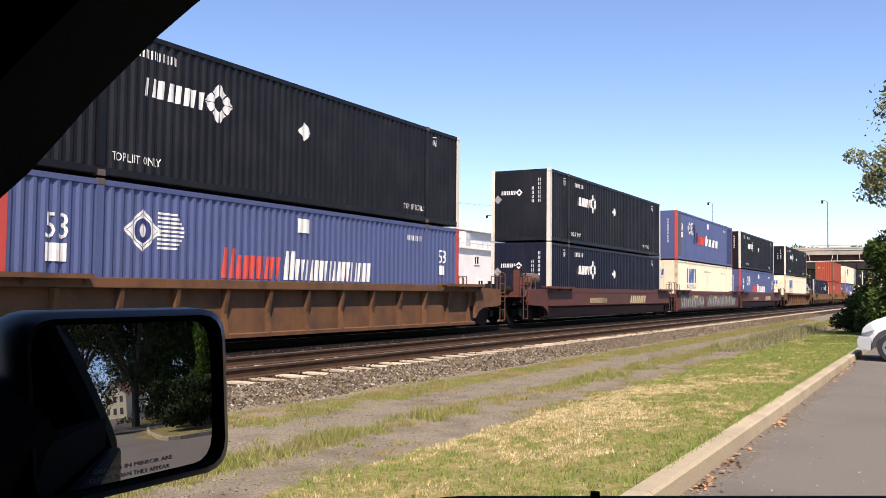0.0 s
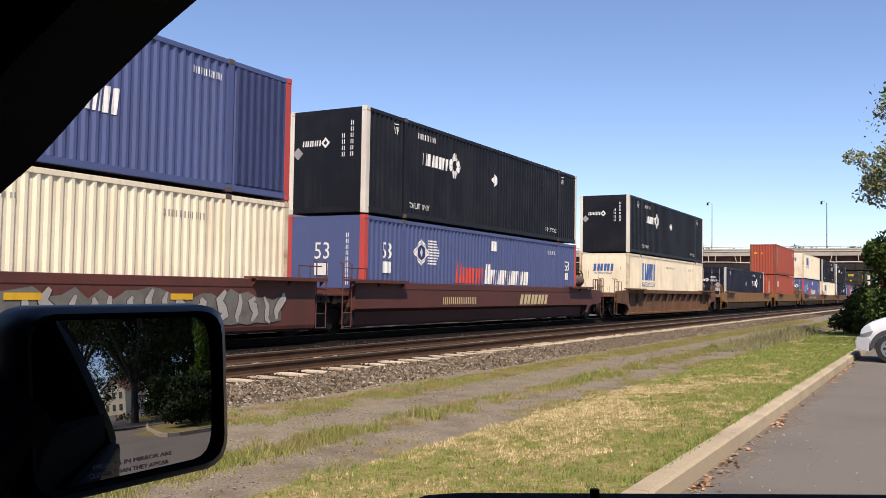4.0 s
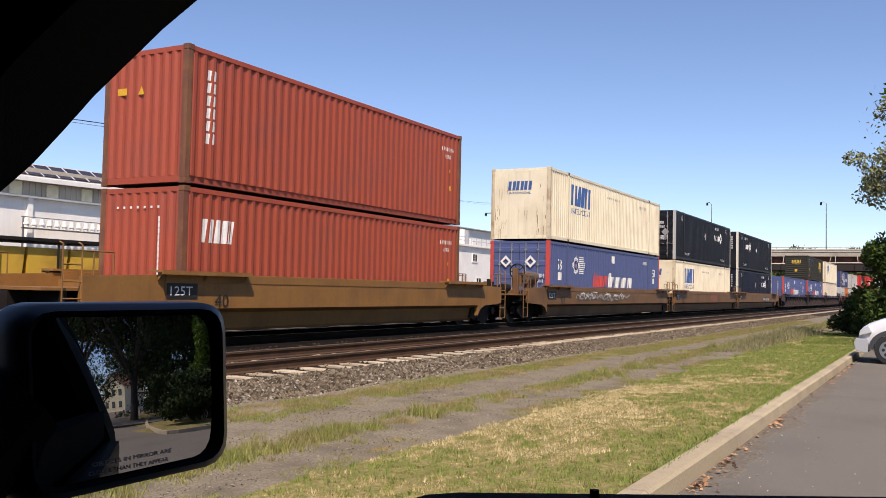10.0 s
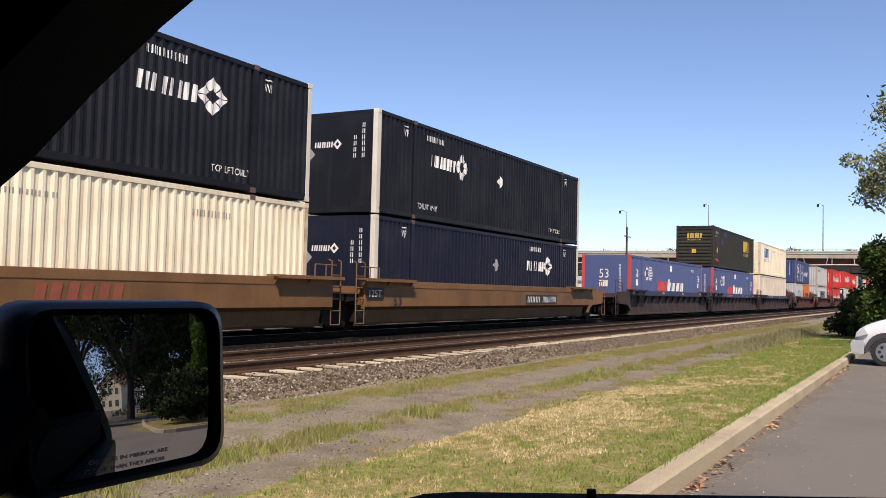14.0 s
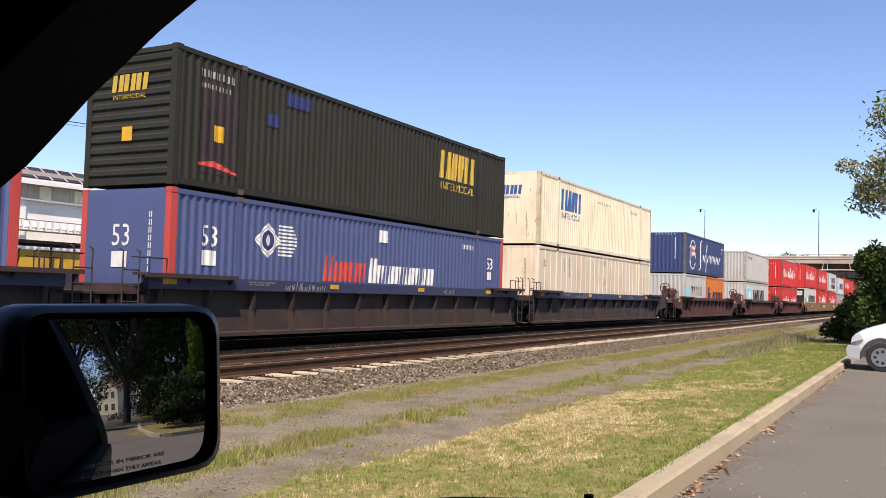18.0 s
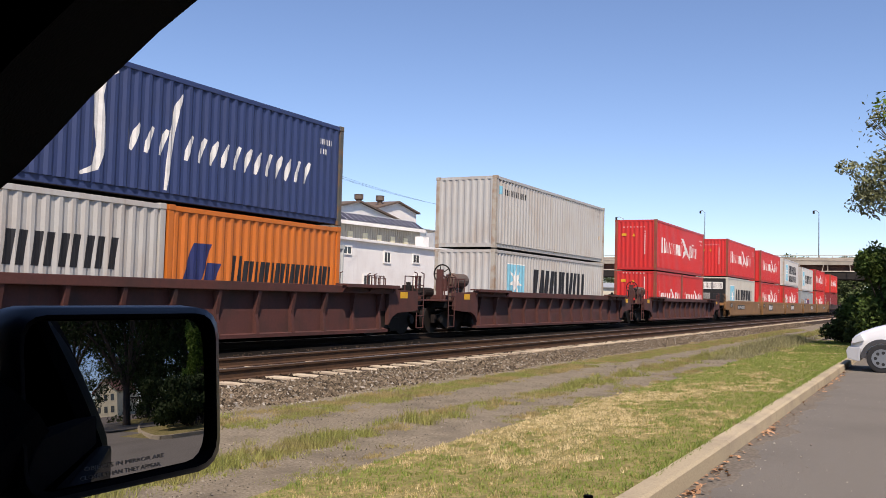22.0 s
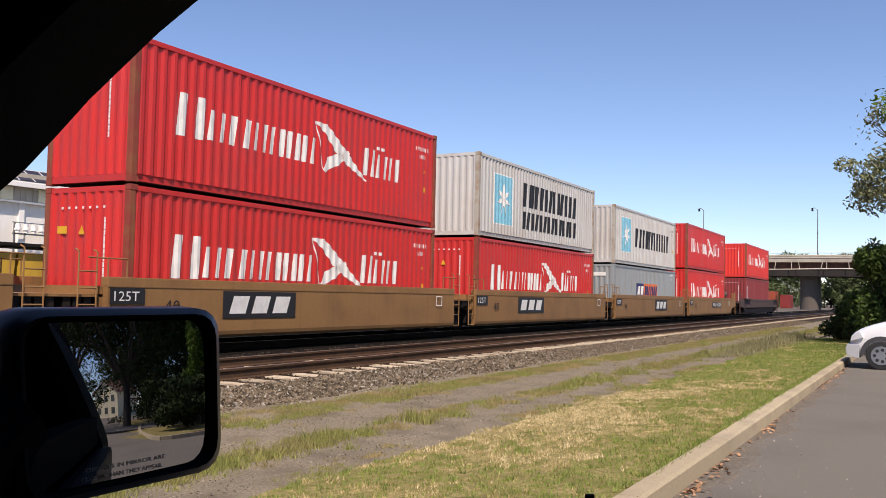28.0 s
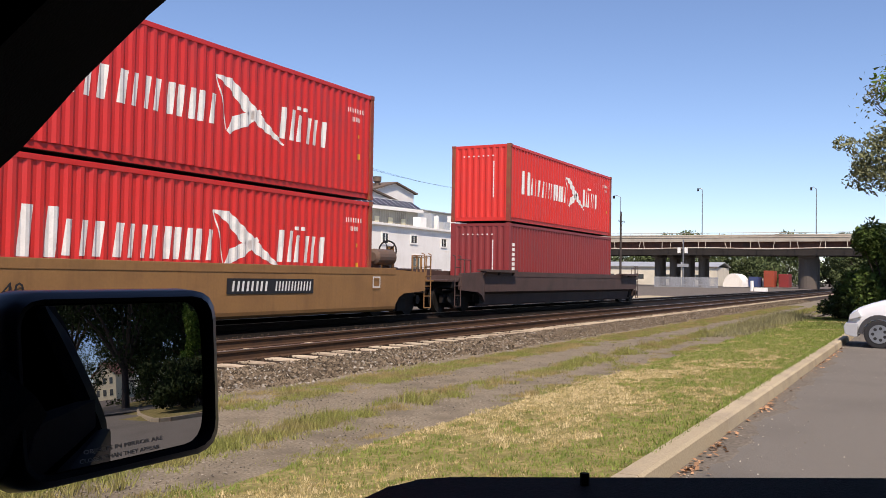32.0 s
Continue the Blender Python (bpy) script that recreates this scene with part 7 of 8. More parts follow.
# ---- the side street behind the lot and the truck that passes on it ----
STREET_AT, STREET_YAW = (13.9, -23.1), 209.0
street_m = pose(STREET_AT[0], STREET_AT[1], 0, 0, 0, STREET_YAW)
street = solid("side_street", (lambda bm: (box(bm, -34, -3.0, 0.06, 60, 3.0, 0.125), bm)[1])(bmesh.new()), asphalt, "narrow asphalt side street behind the planted island", kind="structure", at=street_m)
trailer_brown = mat("trailer_brown", (0.045, 0.027, 0.018), rough=0.6, grain=0.05, stain=0.2, stain_scale=0.8, streak=0.3)


def truck():
    """A truck with a short box trailer; x ahead from the trailer's front."""
    v = thing("box_truck", "dark brown box truck with a pale-edged trailer, driving past", "truck")
    part("trailer_box", (lambda bm: (box(bm, -8.8, -1.25, 1.15, 0, 1.25, 3.95), bm)[1])(bmesh.new()), trailer_brown, v, bevel=0.03)
    for y in (-1.28, 1.25):
        for z in (1.10, 3.90):
            part("edge_rail", (lambda bm: (box(bm, -8.8, y, z, 0, y + 0.03, z + 0.12), bm)[1])(bmesh.new()), rim_mat, v, "pale metal edge rail")
        for x in (-8.82, -0.1):
            part("edge_post", (lambda bm: (box(bm, x, y, 1.222, x + 0.12, y + 0.03, 3.898), bm)[1])(bmesh.new()), rim_mat, v, "pale metal edge post")
    part("chassis", (lambda bm: (box(bm, -8.6, -0.45, 0.85, 3.4, 0.45, 1.12), bm)[1])(bmesh.new()), metal_dark, v)
    cab = part("cab", (lambda bm: (prism(bm, [(0.9, 0.6), (0.9, 2.9), (2.1, 2.95), (2.5, 2.1), (3.9, 1.85), (4.0, 0.6)], "y", -1.15, 1.15), bm)[1])(bmesh.new()), van_white, v, "pale cab with a bonnet", bevel=0.06)
    part("windscreen", (lambda bm: (prism(bm, [(2.16, 2.88), (2.53, 2.12), (2.56, 2.13), (2.20, 2.90)], "y", -1.0, 1.0), bm)[1])(bmesh.new()), dark_glass, cab)
    for y in (-1.17, 1.14):
        part("side_window", (lambda bm: (box(bm, 1.2, y, 2.0, 2.05, y + 0.03, 2.7), bm)[1])(bmesh.new()), dark_glass, cab)
        part("exhaust_stack", (lambda bm: (rod(bm, (0.6, y * 0.85, 1.12), (0.6, y * 0.85, 3.7), 0.07, 8), bm)[1])(bmesh.new()), rim_mat, v)
    for x in (-7.9, -6.6, 0.2, 3.1):
        for y in (-1.2, 0.9):
            part("wheel", (lambda bm: (rod(bm, (x, y, 0.5), (x, y + 0.3, 0.5), 0.5, 20), bm)[1])(bmesh.new()), tyre_mat, v)
    return v


TRUCK_ROWS = ((0, -29.0), (7.6, -29.0), (8.4, -28.0), (9.2, -25.0), (10.0, -20.5), (10.6, -14.5), (11.2, -6.1), (11.4, -2.9), (11.6, 0.3), (11.8, 3.5), (12.0, 6.7), (12.2, 9.9), (12.6, 16.0), (13.2, 23.5), (14.0, 30.5), (15.0, 35.5), (16.0, 37.5), (17.0, 38.0), (32, 38.0))

# ---- the parked van ----
van_white = mat("van_white", (0.78, 0.78, 0.77), rough=0.25, grain=0.01, stain=0.03, coat=0.6)
van_trim = mat("van_grey_trim", (0.045, 0.045, 0.048), rough=0.6)
tyre_mat = mat("tyre_rubber", (0.02, 0.02, 0.021), rough=0.85, grain=0.05)
rim_mat = mat("rim_silver", (0.45, 0.46, 0.47), rough=0.3, metal=0.8)
bumper_grey = mat("bumper_grey", (0.40, 0.41, 0.42), rough=0.35)
lamp_glass = mat("headlamp_glass", (0.55, 0.57, 0.58), rough=0.08, coat=1.0)


def van(x, y):
    """A small white van, nose towards +y; its left side faces -x."""
    v = thing("parked_van", "small white van with grey wheel arches, parked nose to the kerb", "van")
    v.matrix_basis = Matrix.Translation((x, y, 0))
    bm = bmesh.new()
    made = []
    for y1, top, half in ((0.64, 0.56, 0.58), (0.62, 0.66, 0.68), (0.55, 0.78, 0.76), (0.40, 0.88, 0.82), (0.15, 0.98, 0.855), (-0.15, 1.07, 0.868), (-0.45, 1.15, 0.875), (-0.80, 1.47, 0.872), (-1.15, 1.77, 0.866), (-1.45, 1.85, 0.862), (-3.40, 1.86, 0.86), (-3.58, 1.78, 0.85)):
        belt = min(1.06, top - 0.06)
        lean = 0.10 * max(0.0, top - 1.15) / 0.7
        line = [(half * 0.94, 0.30), (half, 0.50), (half, (0.50 + belt) / 2), (half - 0.012, belt), (half - 0.02 - lean, top - 0.05), (half - 0.09 - lean, top), (half * 0.45, top + 0.018)]
        ring7 = line + [(-a, b) for a, b in line[::-1]]
        made.append([bm.verts.new((0.875 - a, y1, b)) for a, b in ring7])
    for lo, hi in zip(made, made[1:]):
        for i in range(14):
            bm.faces.new((lo[i], lo[(i + 1) % 14], hi[(i + 1) % 14], hi[i]))
    bm.faces.new(made[0])
    bm.faces.new(made[-1][::-1])
    part("body", bm, van_white, v, smooth=True)
    for yy in (-0.02, -2.65):
        for xx, s in ((-0.02, 1), (1.55, -1)):
            wh = part("wheel", (lambda bm: (rod(bm, (0, yy, 0.315), (0.22, yy, 0.315), 0.315, 28), bm)[1])(bmesh.new()), tyre_mat, v, at=Matrix.Translation((xx, 0, 0)), bevel=0.03)
            part("rim", (lambda bm: (rod(bm, (-0.012, yy, 0.315), (0.05, yy, 0.315), 0.21, 24), bm)[1])(bmesh.new()), rim_mat, wh)
            for k in range(7):
                a = k * 2 * math.pi / 7
                part("rim_opening", (lambda bm: (rod(bm, (-0.016, yy + 0.13 * math.cos(a), 0.315 + 0.13 * math.sin(a)), (-0.010, yy + 0.13 * math.cos(a), 0.315 + 0.13 * math.sin(a)), 0.036, 10), bm)[1])(bmesh.new()), tyre_mat, wh)
        bm = bmesh.new()
        arc = [math.pi * i / 14 for i in range(15)]
        prism(bm, [(yy + 0.43 * math.cos(a), 0.315 + 0.43 * math.sin(a)) for a in arc] + [(yy + 0.335 * math.cos(a), 0.315 + 0.335 * math.sin(a)) for a in arc[::-1]], "x", -0.025, 0.1)
        part("wheel_arch", bm, van_trim, v, "grey plastic wheel arch")
    part("bumper", (lambda bm: (prism(bm, [(0.50, 0.24), (0.68, 0.28), (0.71, 0.46), (0.67, 0.55), (0.42, 0.55), (0.42, 0.24)], "x", -0.012, 1.762), bm)[1])(bmesh.new()), bumper_grey, v, bevel=0.02)
    part("headlight", (lambda bm: (prism(bm, [(0.34, 0.70), (0.60, 0.62), (0.58, 0.74), (0.42, 0.84)], "x", -0.012, 0.35), bm)[1])(bmesh.new()), lamp_glass, v, bevel=0.01)
    part("windscreen", (lambda bm: (prism(bm, [(-0.42, 1.16), (-0.46, 1.22), (-1.12, 1.80), (-1.08, 1.75)], "x", 0.12, 1.63), bm)[1])(bmesh.new()), dark_glass, v)
    part("side_window", (lambda bm: (prism(bm, [(-0.62, 1.12), (-1.5, 1.12), (-1.5, 1.68), (-1.2, 1.68)], "x", -0.008, 0.05), bm)[1])(bmesh.new()), dark_glass, v)
    part("wing_mirror", (lambda bm: (box(bm, -0.22, -0.75, 1.12, -0.02, -0.62, 1.32), bm)[1])(bmesh.new()), van_trim, v, bevel=0.03)
    part("door_seam", (lambda bm: (box(bm, -0.004, -0.56, 0.35, 0.002, -0.545, 1.12), box(bm, -0.004, -1.62, 0.35, 0.002, -1.605, 1.75), bm)[2])(bmesh.new()), van_trim, v)
    return v


van(22.4, 0.92)
box_truck = truck()

# ---- the vehicle that the camera sits in ----
black_trim = mat("black_trim", (0.007, 0.007, 0.008), rough=0.8, spec=0.05, grain=0.05, grain_scale=200, bump=0.2, bump_scale=400)
shell_paint = mat("dark_shell", (0.018, 0.019, 0.026), rough=0.38)
flank_paint = mat("dark_flank", (0.004, 0.004, 0.005), rough=0.4, spec=0.10)
mirror_mat = mat("mirror_glass", (0.44, 0.44, 0.46), rough=0.0, metal=1.0, grain=0.0, stain=0.0)
VEH = pose(0, 0, 0, 0, 0, 115)


def own_vehicle():
    """Local axes: x ahead, y to the left; the camera sits over the origin."""
    v = thing("own_vehicle", "dark vehicle around the camera, passenger window open", "vehicle")
    v.matrix_basis = VEH
    # front pillar, swept behind the window's edge
    edge = [(-0.30, 2.05), (0.10, 1.82), (0.254, 1.696), (0.283, 1.671), (0.311, 1.643), (0.339, 1.615), (0.364, 1.586), (0.39, 1.557), (0.418, 1.532), (0.50, 1.44), (0.62, 1.28)]
    bm = bmesh.new()
    outer = [(a + 0.45, b + 0.30) for a, b in edge]
    for (e0, e1, o0, o1) in zip(edge, edge[1:], outer, outer[1:]):
        prism(bm, [e0, e1, o1, o0], "y", -0.72, -0.60)
    bmesh.ops.remove_doubles(bm, verts=bm.verts[:], dist=0.0005)
    part("front_pillar", bm, black_trim, v)
    # Mostly unseen shell, added to keep light out; its windscreen is opaque.
    part("roof_panel", (lambda bm: (prism(bm, [(-3.45, -0.38), (-2.2, -0.49), (-1.1, -0.57), (-0.3, -0.70), (0.3, -0.72), (0.3, 0.95), (-3.45, 0.95)], "z", 1.842, 1.92), bm)[1])(bmesh.new()), black_trim, v, bevel=0.02)
    part("cabin_floor", (lambda bm: (box(bm, -3.4, -0.86, 0.30, 1.0, 0.95, 0.348), bm)[1])(bmesh.new()), black_trim, v)
    part("driver_side", (lambda bm: (box(bm, -3.4, 0.85, 0.36, 1.0, 0.95, 1.84), bm)[1])(bmesh.new()), black_trim, v)
    part("tailgate", (lambda bm: (prism(bm, [(-0.64, 0.36), (-0.64, 1.2), (-0.36, 1.84), (0.85, 1.84), (0.85, 0.36)], "x", -3.45, -3.35), bm)[1])(bmesh.new()), black_trim, v)
    part("dashboard", (lambda bm: (prism(bm, [(0.55, 0.36), (1.0, 0.36), (1.0, 1.12), (0.75, 1.14), (0.6, 1.02)], "y", -0.78, 0.85), bm)[1])(bmesh.new()), black_trim, v, bevel=0.02)
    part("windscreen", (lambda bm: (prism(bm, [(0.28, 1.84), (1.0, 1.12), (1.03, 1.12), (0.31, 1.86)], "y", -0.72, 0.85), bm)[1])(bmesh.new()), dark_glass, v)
    for wx in (1.55, -2.4):
        for wy in (-0.92, 0.72):
            part("wheel", (lambda bm: (rod(bm, (wx, wy, 0.33), (wx, wy + 0.2, 0.33), 0.33, 24), bm)[1])(bmesh.new()), tyre_mat, v, bevel=0.03)
    part("door_sill", (lambda bm: (prism(bm, [(0.16, 1.18), (0.14, 1.235), (0.113, 1.262), (0.088, 1.274), (0.063, 1.280), (0.033, 1.283), (-0.6, 1.299), (-1.1, 1.31), (-1.1, 1.18)], "y", -0.80, -0.70), bm)[1])(bmesh.new()), black_trim, v, bevel=0.006)
    part("lock_knob", (lambda bm: (rod(bm, (-0.081, -0.77, 1.26), (-0.081, -0.77, 1.296), 0.004, 8), bm)[1])(bmesh.new()), black_trim, v)
    part("door", (lambda bm: (prism(bm, [(0.95, 0.35), (0.95, 1.10), (0.6, 1.15), (0.16, 1.17), (-1.1, 1.17), (-1.1, 0.35)], "y", -0.88, -0.803), bm)[1])(bmesh.new()), flank_paint, v, bevel=0.03)
    bm = bmesh.new()
    made = []
    for x, y0 in ((-1.11, -0.862), (-1.7, -0.835), (-2.3, -0.795), (-2.9, -0.745), (-3.34, -0.68)):
        made.append([bm.verts.new((x, y0 + dy, z)) for dy, z in ((0.05, 0.35), (0.01, 0.60), (0.0, 0.95), (0.015, 1.12), (0.05, 1.22), (0.18, 1.54), (0.30, 1.84), (0.36, 1.84), (0.14, 1.22), (0.12, 0.35))])
    for lo, hi in zip(made, made[1:]):
        for i in range(10):
            bm.faces.new((lo[i], lo[(i + 1) % 10], hi[(i + 1) % 10], hi[i]))
    bm.faces.new(made[0])
    bm.faces.new(made[-1][::-1])
    part("rear_body", bm, flank_paint, v)
    part("door_handle", (lambda bm: (box(bm, -0.98, -0.912, 0.98, -0.78, -0.883, 1.02), bm)[1])(bmesh.new()), black_trim, v, bevel=0.012)
    part("front_wing", (lambda bm: (prism(bm, [(0.96, 0.35), (0.96, 1.08), (1.9, 0.98), (2.2, 0.8), (2.2, 0.35)], "y", -0.92, -0.80), bm)[1])(bmesh.new()), flank_paint, v, bevel=0.05)
    part("front_wing", (lambda bm: (prism(bm, [(0.96, 0.35), (0.96, 1.08), (1.9, 0.98), (2.2, 0.8), (2.2, 0.35)], "y", 0.84, 0.96), bm)[1])(bmesh.new()), flank_paint, v, bevel=0.05)
    part("bonnet", (lambda bm: (prism(bm, [(1.01, 1.02), (1.01, 1.10), (1.5, 1.07), (1.95, 0.98), (2.24, 0.80), (2.24, 0.72), (1.9, 0.90)], "y", -0.795, 0.835), bm)[1])(bmesh.new()), flank_paint, v, bevel=0.02)
    part("front_bumper", (lambda bm: (prism(bm, [(2.21, 0.30), (2.34, 0.34), (2.36, 0.58), (2.28, 0.70), (2.21, 0.70)], "y", -0.93, 0.97), bm)[1])(bmesh.new()), black_trim, v, bevel=0.03)
    for y in (-0.78, 0.58):
        part("headlight", (lambda bm: (box(bm, 2.245, y, 0.715, 2.29, y + 0.26, 0.83), bm)[1])(bmesh.new()), lamp_glass, v, bevel=0.015)
    part("seat", (lambda bm: (box(bm, -0.75, -0.62, 0.36, -0.2, -0.12, 0.70), prism(bm, [(-0.95, 0.62), (-0.72, 0.62), (-0.85, 1.18), (-1.02, 1.18)], "y", -0.62, -0.12), bm)[2])(bmesh.new()), black_trim, v, bevel=0.04)
    # wing mirror: glass corners, in order round the pane
    c = [Vector(p) for p in ((0.469, -0.879, 1.423), (0.343, -1.067, 1.425), (0.332, -1.058, 1.262), (0.453, -0.877, 1.252))]
    u = ((c[1] + c[2]) - (c[0] + c[3])).normalized()
    up = ((c[0] + c[1]) - (c[2] + c[3])).normalized()
    nrm = u.cross(up).normalized()
    if nrm.x > 0:
        nrm = -nrm
    up = nrm.cross(u)
    if up.z < 0:
        up = -up
    mid = sum(c, Vector()) / 4
    R = 1.3
    bm = bmesh.new()
    n = 24
    rows = []
    for j in range(n + 1):
        row = []
        for i in range(n + 1):
            s, t = i / n, j / n
            p = c[0].lerp(c[1], s).lerp(c[3].lerp(c[2], s), t)
            d = p - mid
            r2 = d.length_squared
            row.append(bm.verts.new(p - nrm * (r2 / (2 * R))))
        rows.append(row)
    for j in range(n):
        for i in range(n):
            bm.faces.new((rows[j][i], rows[j][i + 1], rows[j + 1][i + 1], rows[j + 1][i]))

    def ring_at(k, depth, rise=0.0):
        """The pane's outline, rounded, grown by k metres and set depth behind the glass."""
        out = []
        for q in range(4):
            p0, p1, p2 = c[q - 1], c[q], c[(q + 1) % 4]
            a, b = (p0 - p1).normalized(), (p2 - p1).normalized()
            for s in range(5):
                f = s / 4
                rad = 0.028
                pt = p1 + a * rad * (1 - f) ** 2 + b * rad * f ** 2
                d = pt - mid
                out.append(pt + d.normalized() * k - nrm * depth + Vector((0, 0, rise)))
        return out
    loops = [ring_at(0.002, 0.012), ring_at(0.003, -0.001), ring_at(0.009, -0.004), ring_at(0.019, 0.002), ring_at(0.026, 0.04), ring_at(0.014, 0.10), ring_at(-0.03, 0.14)]
    def skin(which, close):
        hm = bmesh.new()
        made = [[hm.verts.new(p) for p in lp] for lp in which]
        for a, b in zip(made, made[1:]):
            for i in range(len(a)):
                j = (i + 1) % len(a)
                hm.faces.new((a[i], a[j], b[j], b[i]))
        if close:
            hm.faces.new(made[-1])
        return hm
    housing = part("mirror_housing", skin(loops[2:], True), shell_paint, v, smooth=True)
    part("bezel", skin(loops[:3], False), black_trim, housing, "matt black inner rim", smooth=True)
    part("mirror_glass", bm, mirror_mat, housing, "convex mirror glass", smooth=True)
    part("mirror_arm", (lambda bm: (rod(bm, c[0] * 0.5 + c[3] * 0.5 - nrm * 0.05, Vector((0.56, -0.80, 1.22)), 0.06, 10), bm)[1])(bmesh.new()), black_trim, v)
    # the printed warning on the glass
    for line, (s, t) in (("OBJECTS IN MIRROR ARE", (0.27, 0.925)), ("CLOSER THAN THEY APPEAR", (0.25, 0.978))):
        tb = bmesh.new()
        lettering(tb, line, 0, 0, 0.0047, 0.098)
        for vert in tb.verts:
            p = c[0].lerp(c[1], s).lerp(c[3].lerp(c[2], s), t) + u * vert.co.x + up * vert.co.z
            d = p - mid
            vert.co = p - nrm * ((d - nrm * d.dot(nrm)).length_squared / (2 * R)) + nrm * 0.0008
        part("warning_text", tb, mark("mark_grey"), housing)
    return v


own_vehicle()

# ---- grass, weeds, stones, fallen leaves ----
grass_green = mat("grass_green", (0.195, 0.245, 0.044), rough=0.8, grain=0.02, stain=0.3, stain_scale=5.0, stain_color=(0.125, 0.180, 0.030), island=0.22)
grass_dry = mat("grass_dry", (0.61, 0.49, 0.265), rough=0.85, grain=0.02, stain=0.25, stain_scale=5.0, stain_color=(0.34, 0.28, 0.10), island=0.2)
grass_brown = mat("grass_brown", (0.42, 0.33, 0.135), rough=0.85, grain=0.02, stain=0.25, stain_scale=4.0, stain_color=(0.20, 0.19, 0.06), island=0.22)
weed_green = mat("weed_green", (0.215, 0.225, 0.052), rough=0.8, grain=0.02, stain=0.25, stain_scale=1.5, stain_color=(0.26, 0.21, 0.08), island=0.4)
weed_dry = mat("weed_dry", (0.31, 0.24, 0.095), rough=0.85, grain=0.02, stain=0.25, stain_scale=2.0, stain_color=(0.16, 0.15, 0.05), island=0.25)
dead_leaf = mat("fallen_leaf", (0.44, 0.24, 0.12), rough=0.8, grain=0.05, island=0.4)


def blades(name, label, rng, x, y, z, h, w, material):
    """Single bent grass blades at the given places."""
    n = len(x)
    a = rng.uniform(0, 2 * math.pi, n)
    lean = rng.uniform(0.1, 0.8, n) * h
    la = rng.uniform(0, 2 * math.pi, n)
    p = np.stack([x, y, z], 1)
    side = np.stack([np.cos(a), np.sin(a), np.zeros(n)], 1) * w[:, None]
    tip = p + np.stack([np.cos(la) * lean, np.sin(la) * lean, h], 1)
    vs = np.stack([p - side, p + side, tip], 1).reshape(-1, 3)
    fs = np.arange(3 * n).reshape(-1, 3)
    me = bpy.data.meshes.new(name)
    me.from_pydata(vs.tolist(), [], fs.tolist())
    me.materials.append(material)
    return tagged(new(name, me), label, "grass", "", "stuff")


def patch(x, y, s=0.7, o=0.0):
    return np.array([noise.noise(Vector((a * s, b * s * 1.6, 4.2 + o))) for a, b in zip(x, y)])


rng = np.random.default_rng(5)
n = 240000
u = rng.uniform(0, 1, n)
gx = 1.0 + 38.5 * u ** 1.8
gy = rng.uniform(1.86, 4.70, n)
edge_out = gy > 4.28 + 0.30 * patch(gx, gy, 0.9, 3.0) + 0.12 * patch(gx, gy, 4.0, 5.0)
gx, gy = gx[~edge_out], gy[~edge_out]
gz = np.array([lawn_z(a, min(b, 4.3)) if b < 4.16 else 0.004 for a, b in zip(gx, gy)]) - 0.004
v = 0.75 * patch(gx, gy, 0.55) + 0.62 * patch(gx, gy, 2.2, 1.0) + 0.55 * patch(gx, gy, 6.0, 2.0) + 0.35 * patch(gx, gy, 15.0, 9.0) + rng.normal(0, 0.09, len(gx)) - 0.16 - 0.03 * np.clip(gx - 11, 0, 12)
v += 0.50 * np.exp(-((gx - 9.2) / 4.2) ** 2 - ((gy - 3.75) / 0.70) ** 2) - 0.35 * np.exp(-((gy - 1.9) / 0.5) ** 2)  + 0.20 * np.exp(-((gx - 8.8) / 4.0) ** 2 - ((gy - 2.8) / 0.5) ** 2) - 0.25 * np.exp(-((gx - 6.0) / 1.2) ** 2 - ((gy - 2.9) / 0.5) ** 2)
tuft = patch(gx, gy, 7.0, 8.0)
h = rng.uniform(0.010, 0.030, len(gx)) * np.clip(1.0 + 1.5 * tuft, 0.35, 2.0)
w = rng.uniform(0.0025, 0.005, len(gx)) * (1 + gx * 0.06)
few = 36000
ex, ey = rng.uniform(-6, 1.2, few), rng.uniform(1.86, 4.35, few)
gx, gy = np.concatenate([gx, ex]), np.concatenate([gy, ey])
gz = np.concatenate([gz, [lawn_z(a, min(b, 4.3)) - 0.004 for a, b in zip(ex, ey)]])
v = np.concatenate([v, 0.7 * patch(ex, ey, 0.55) + 0.6 * patch(ex, ey, 2.2, 1.0) + rng.normal(0, 0.17, few) - 0.15])
h, w = np.concatenate([h, rng.uniform(0.012, 0.036, few)]), np.concatenate([w, rng.uniform(0.004, 0.007, few)])
for name, label, pick, mm in (("lawn_grass", "short green lawn grass", v < -0.14, grass_green), ("dry_lawn_grass", "short dry straw-coloured lawn grass", v > 0.06, grass_dry), ("brown_lawn_grass", "short brownish withered lawn grass", (v >= -0.14) & (v <= 0.06), grass_brown)):
    blades(name, label, rng, gx[pick], gy[pick], gz[pick], h[pick], w[pick], mm)
few = 6000
x, y = 2.0 + 33 * rng.uniform(0, 1, few) ** 1.5, rng.uniform(1.80, 1.93, few)
keep = patch(x, y, 1.6, 6.0) > -0.2
x, y = x[keep], y[keep]
blades("kerb_grass", "green grass growing over the kerb's edge", rng, x, y, np.full(len(x), 0.125), rng.uniform(0.02, 0.06, len(x)), rng.uniform(0.003, 0.005, len(x)) * (1 + x * 0.05), grass_green)
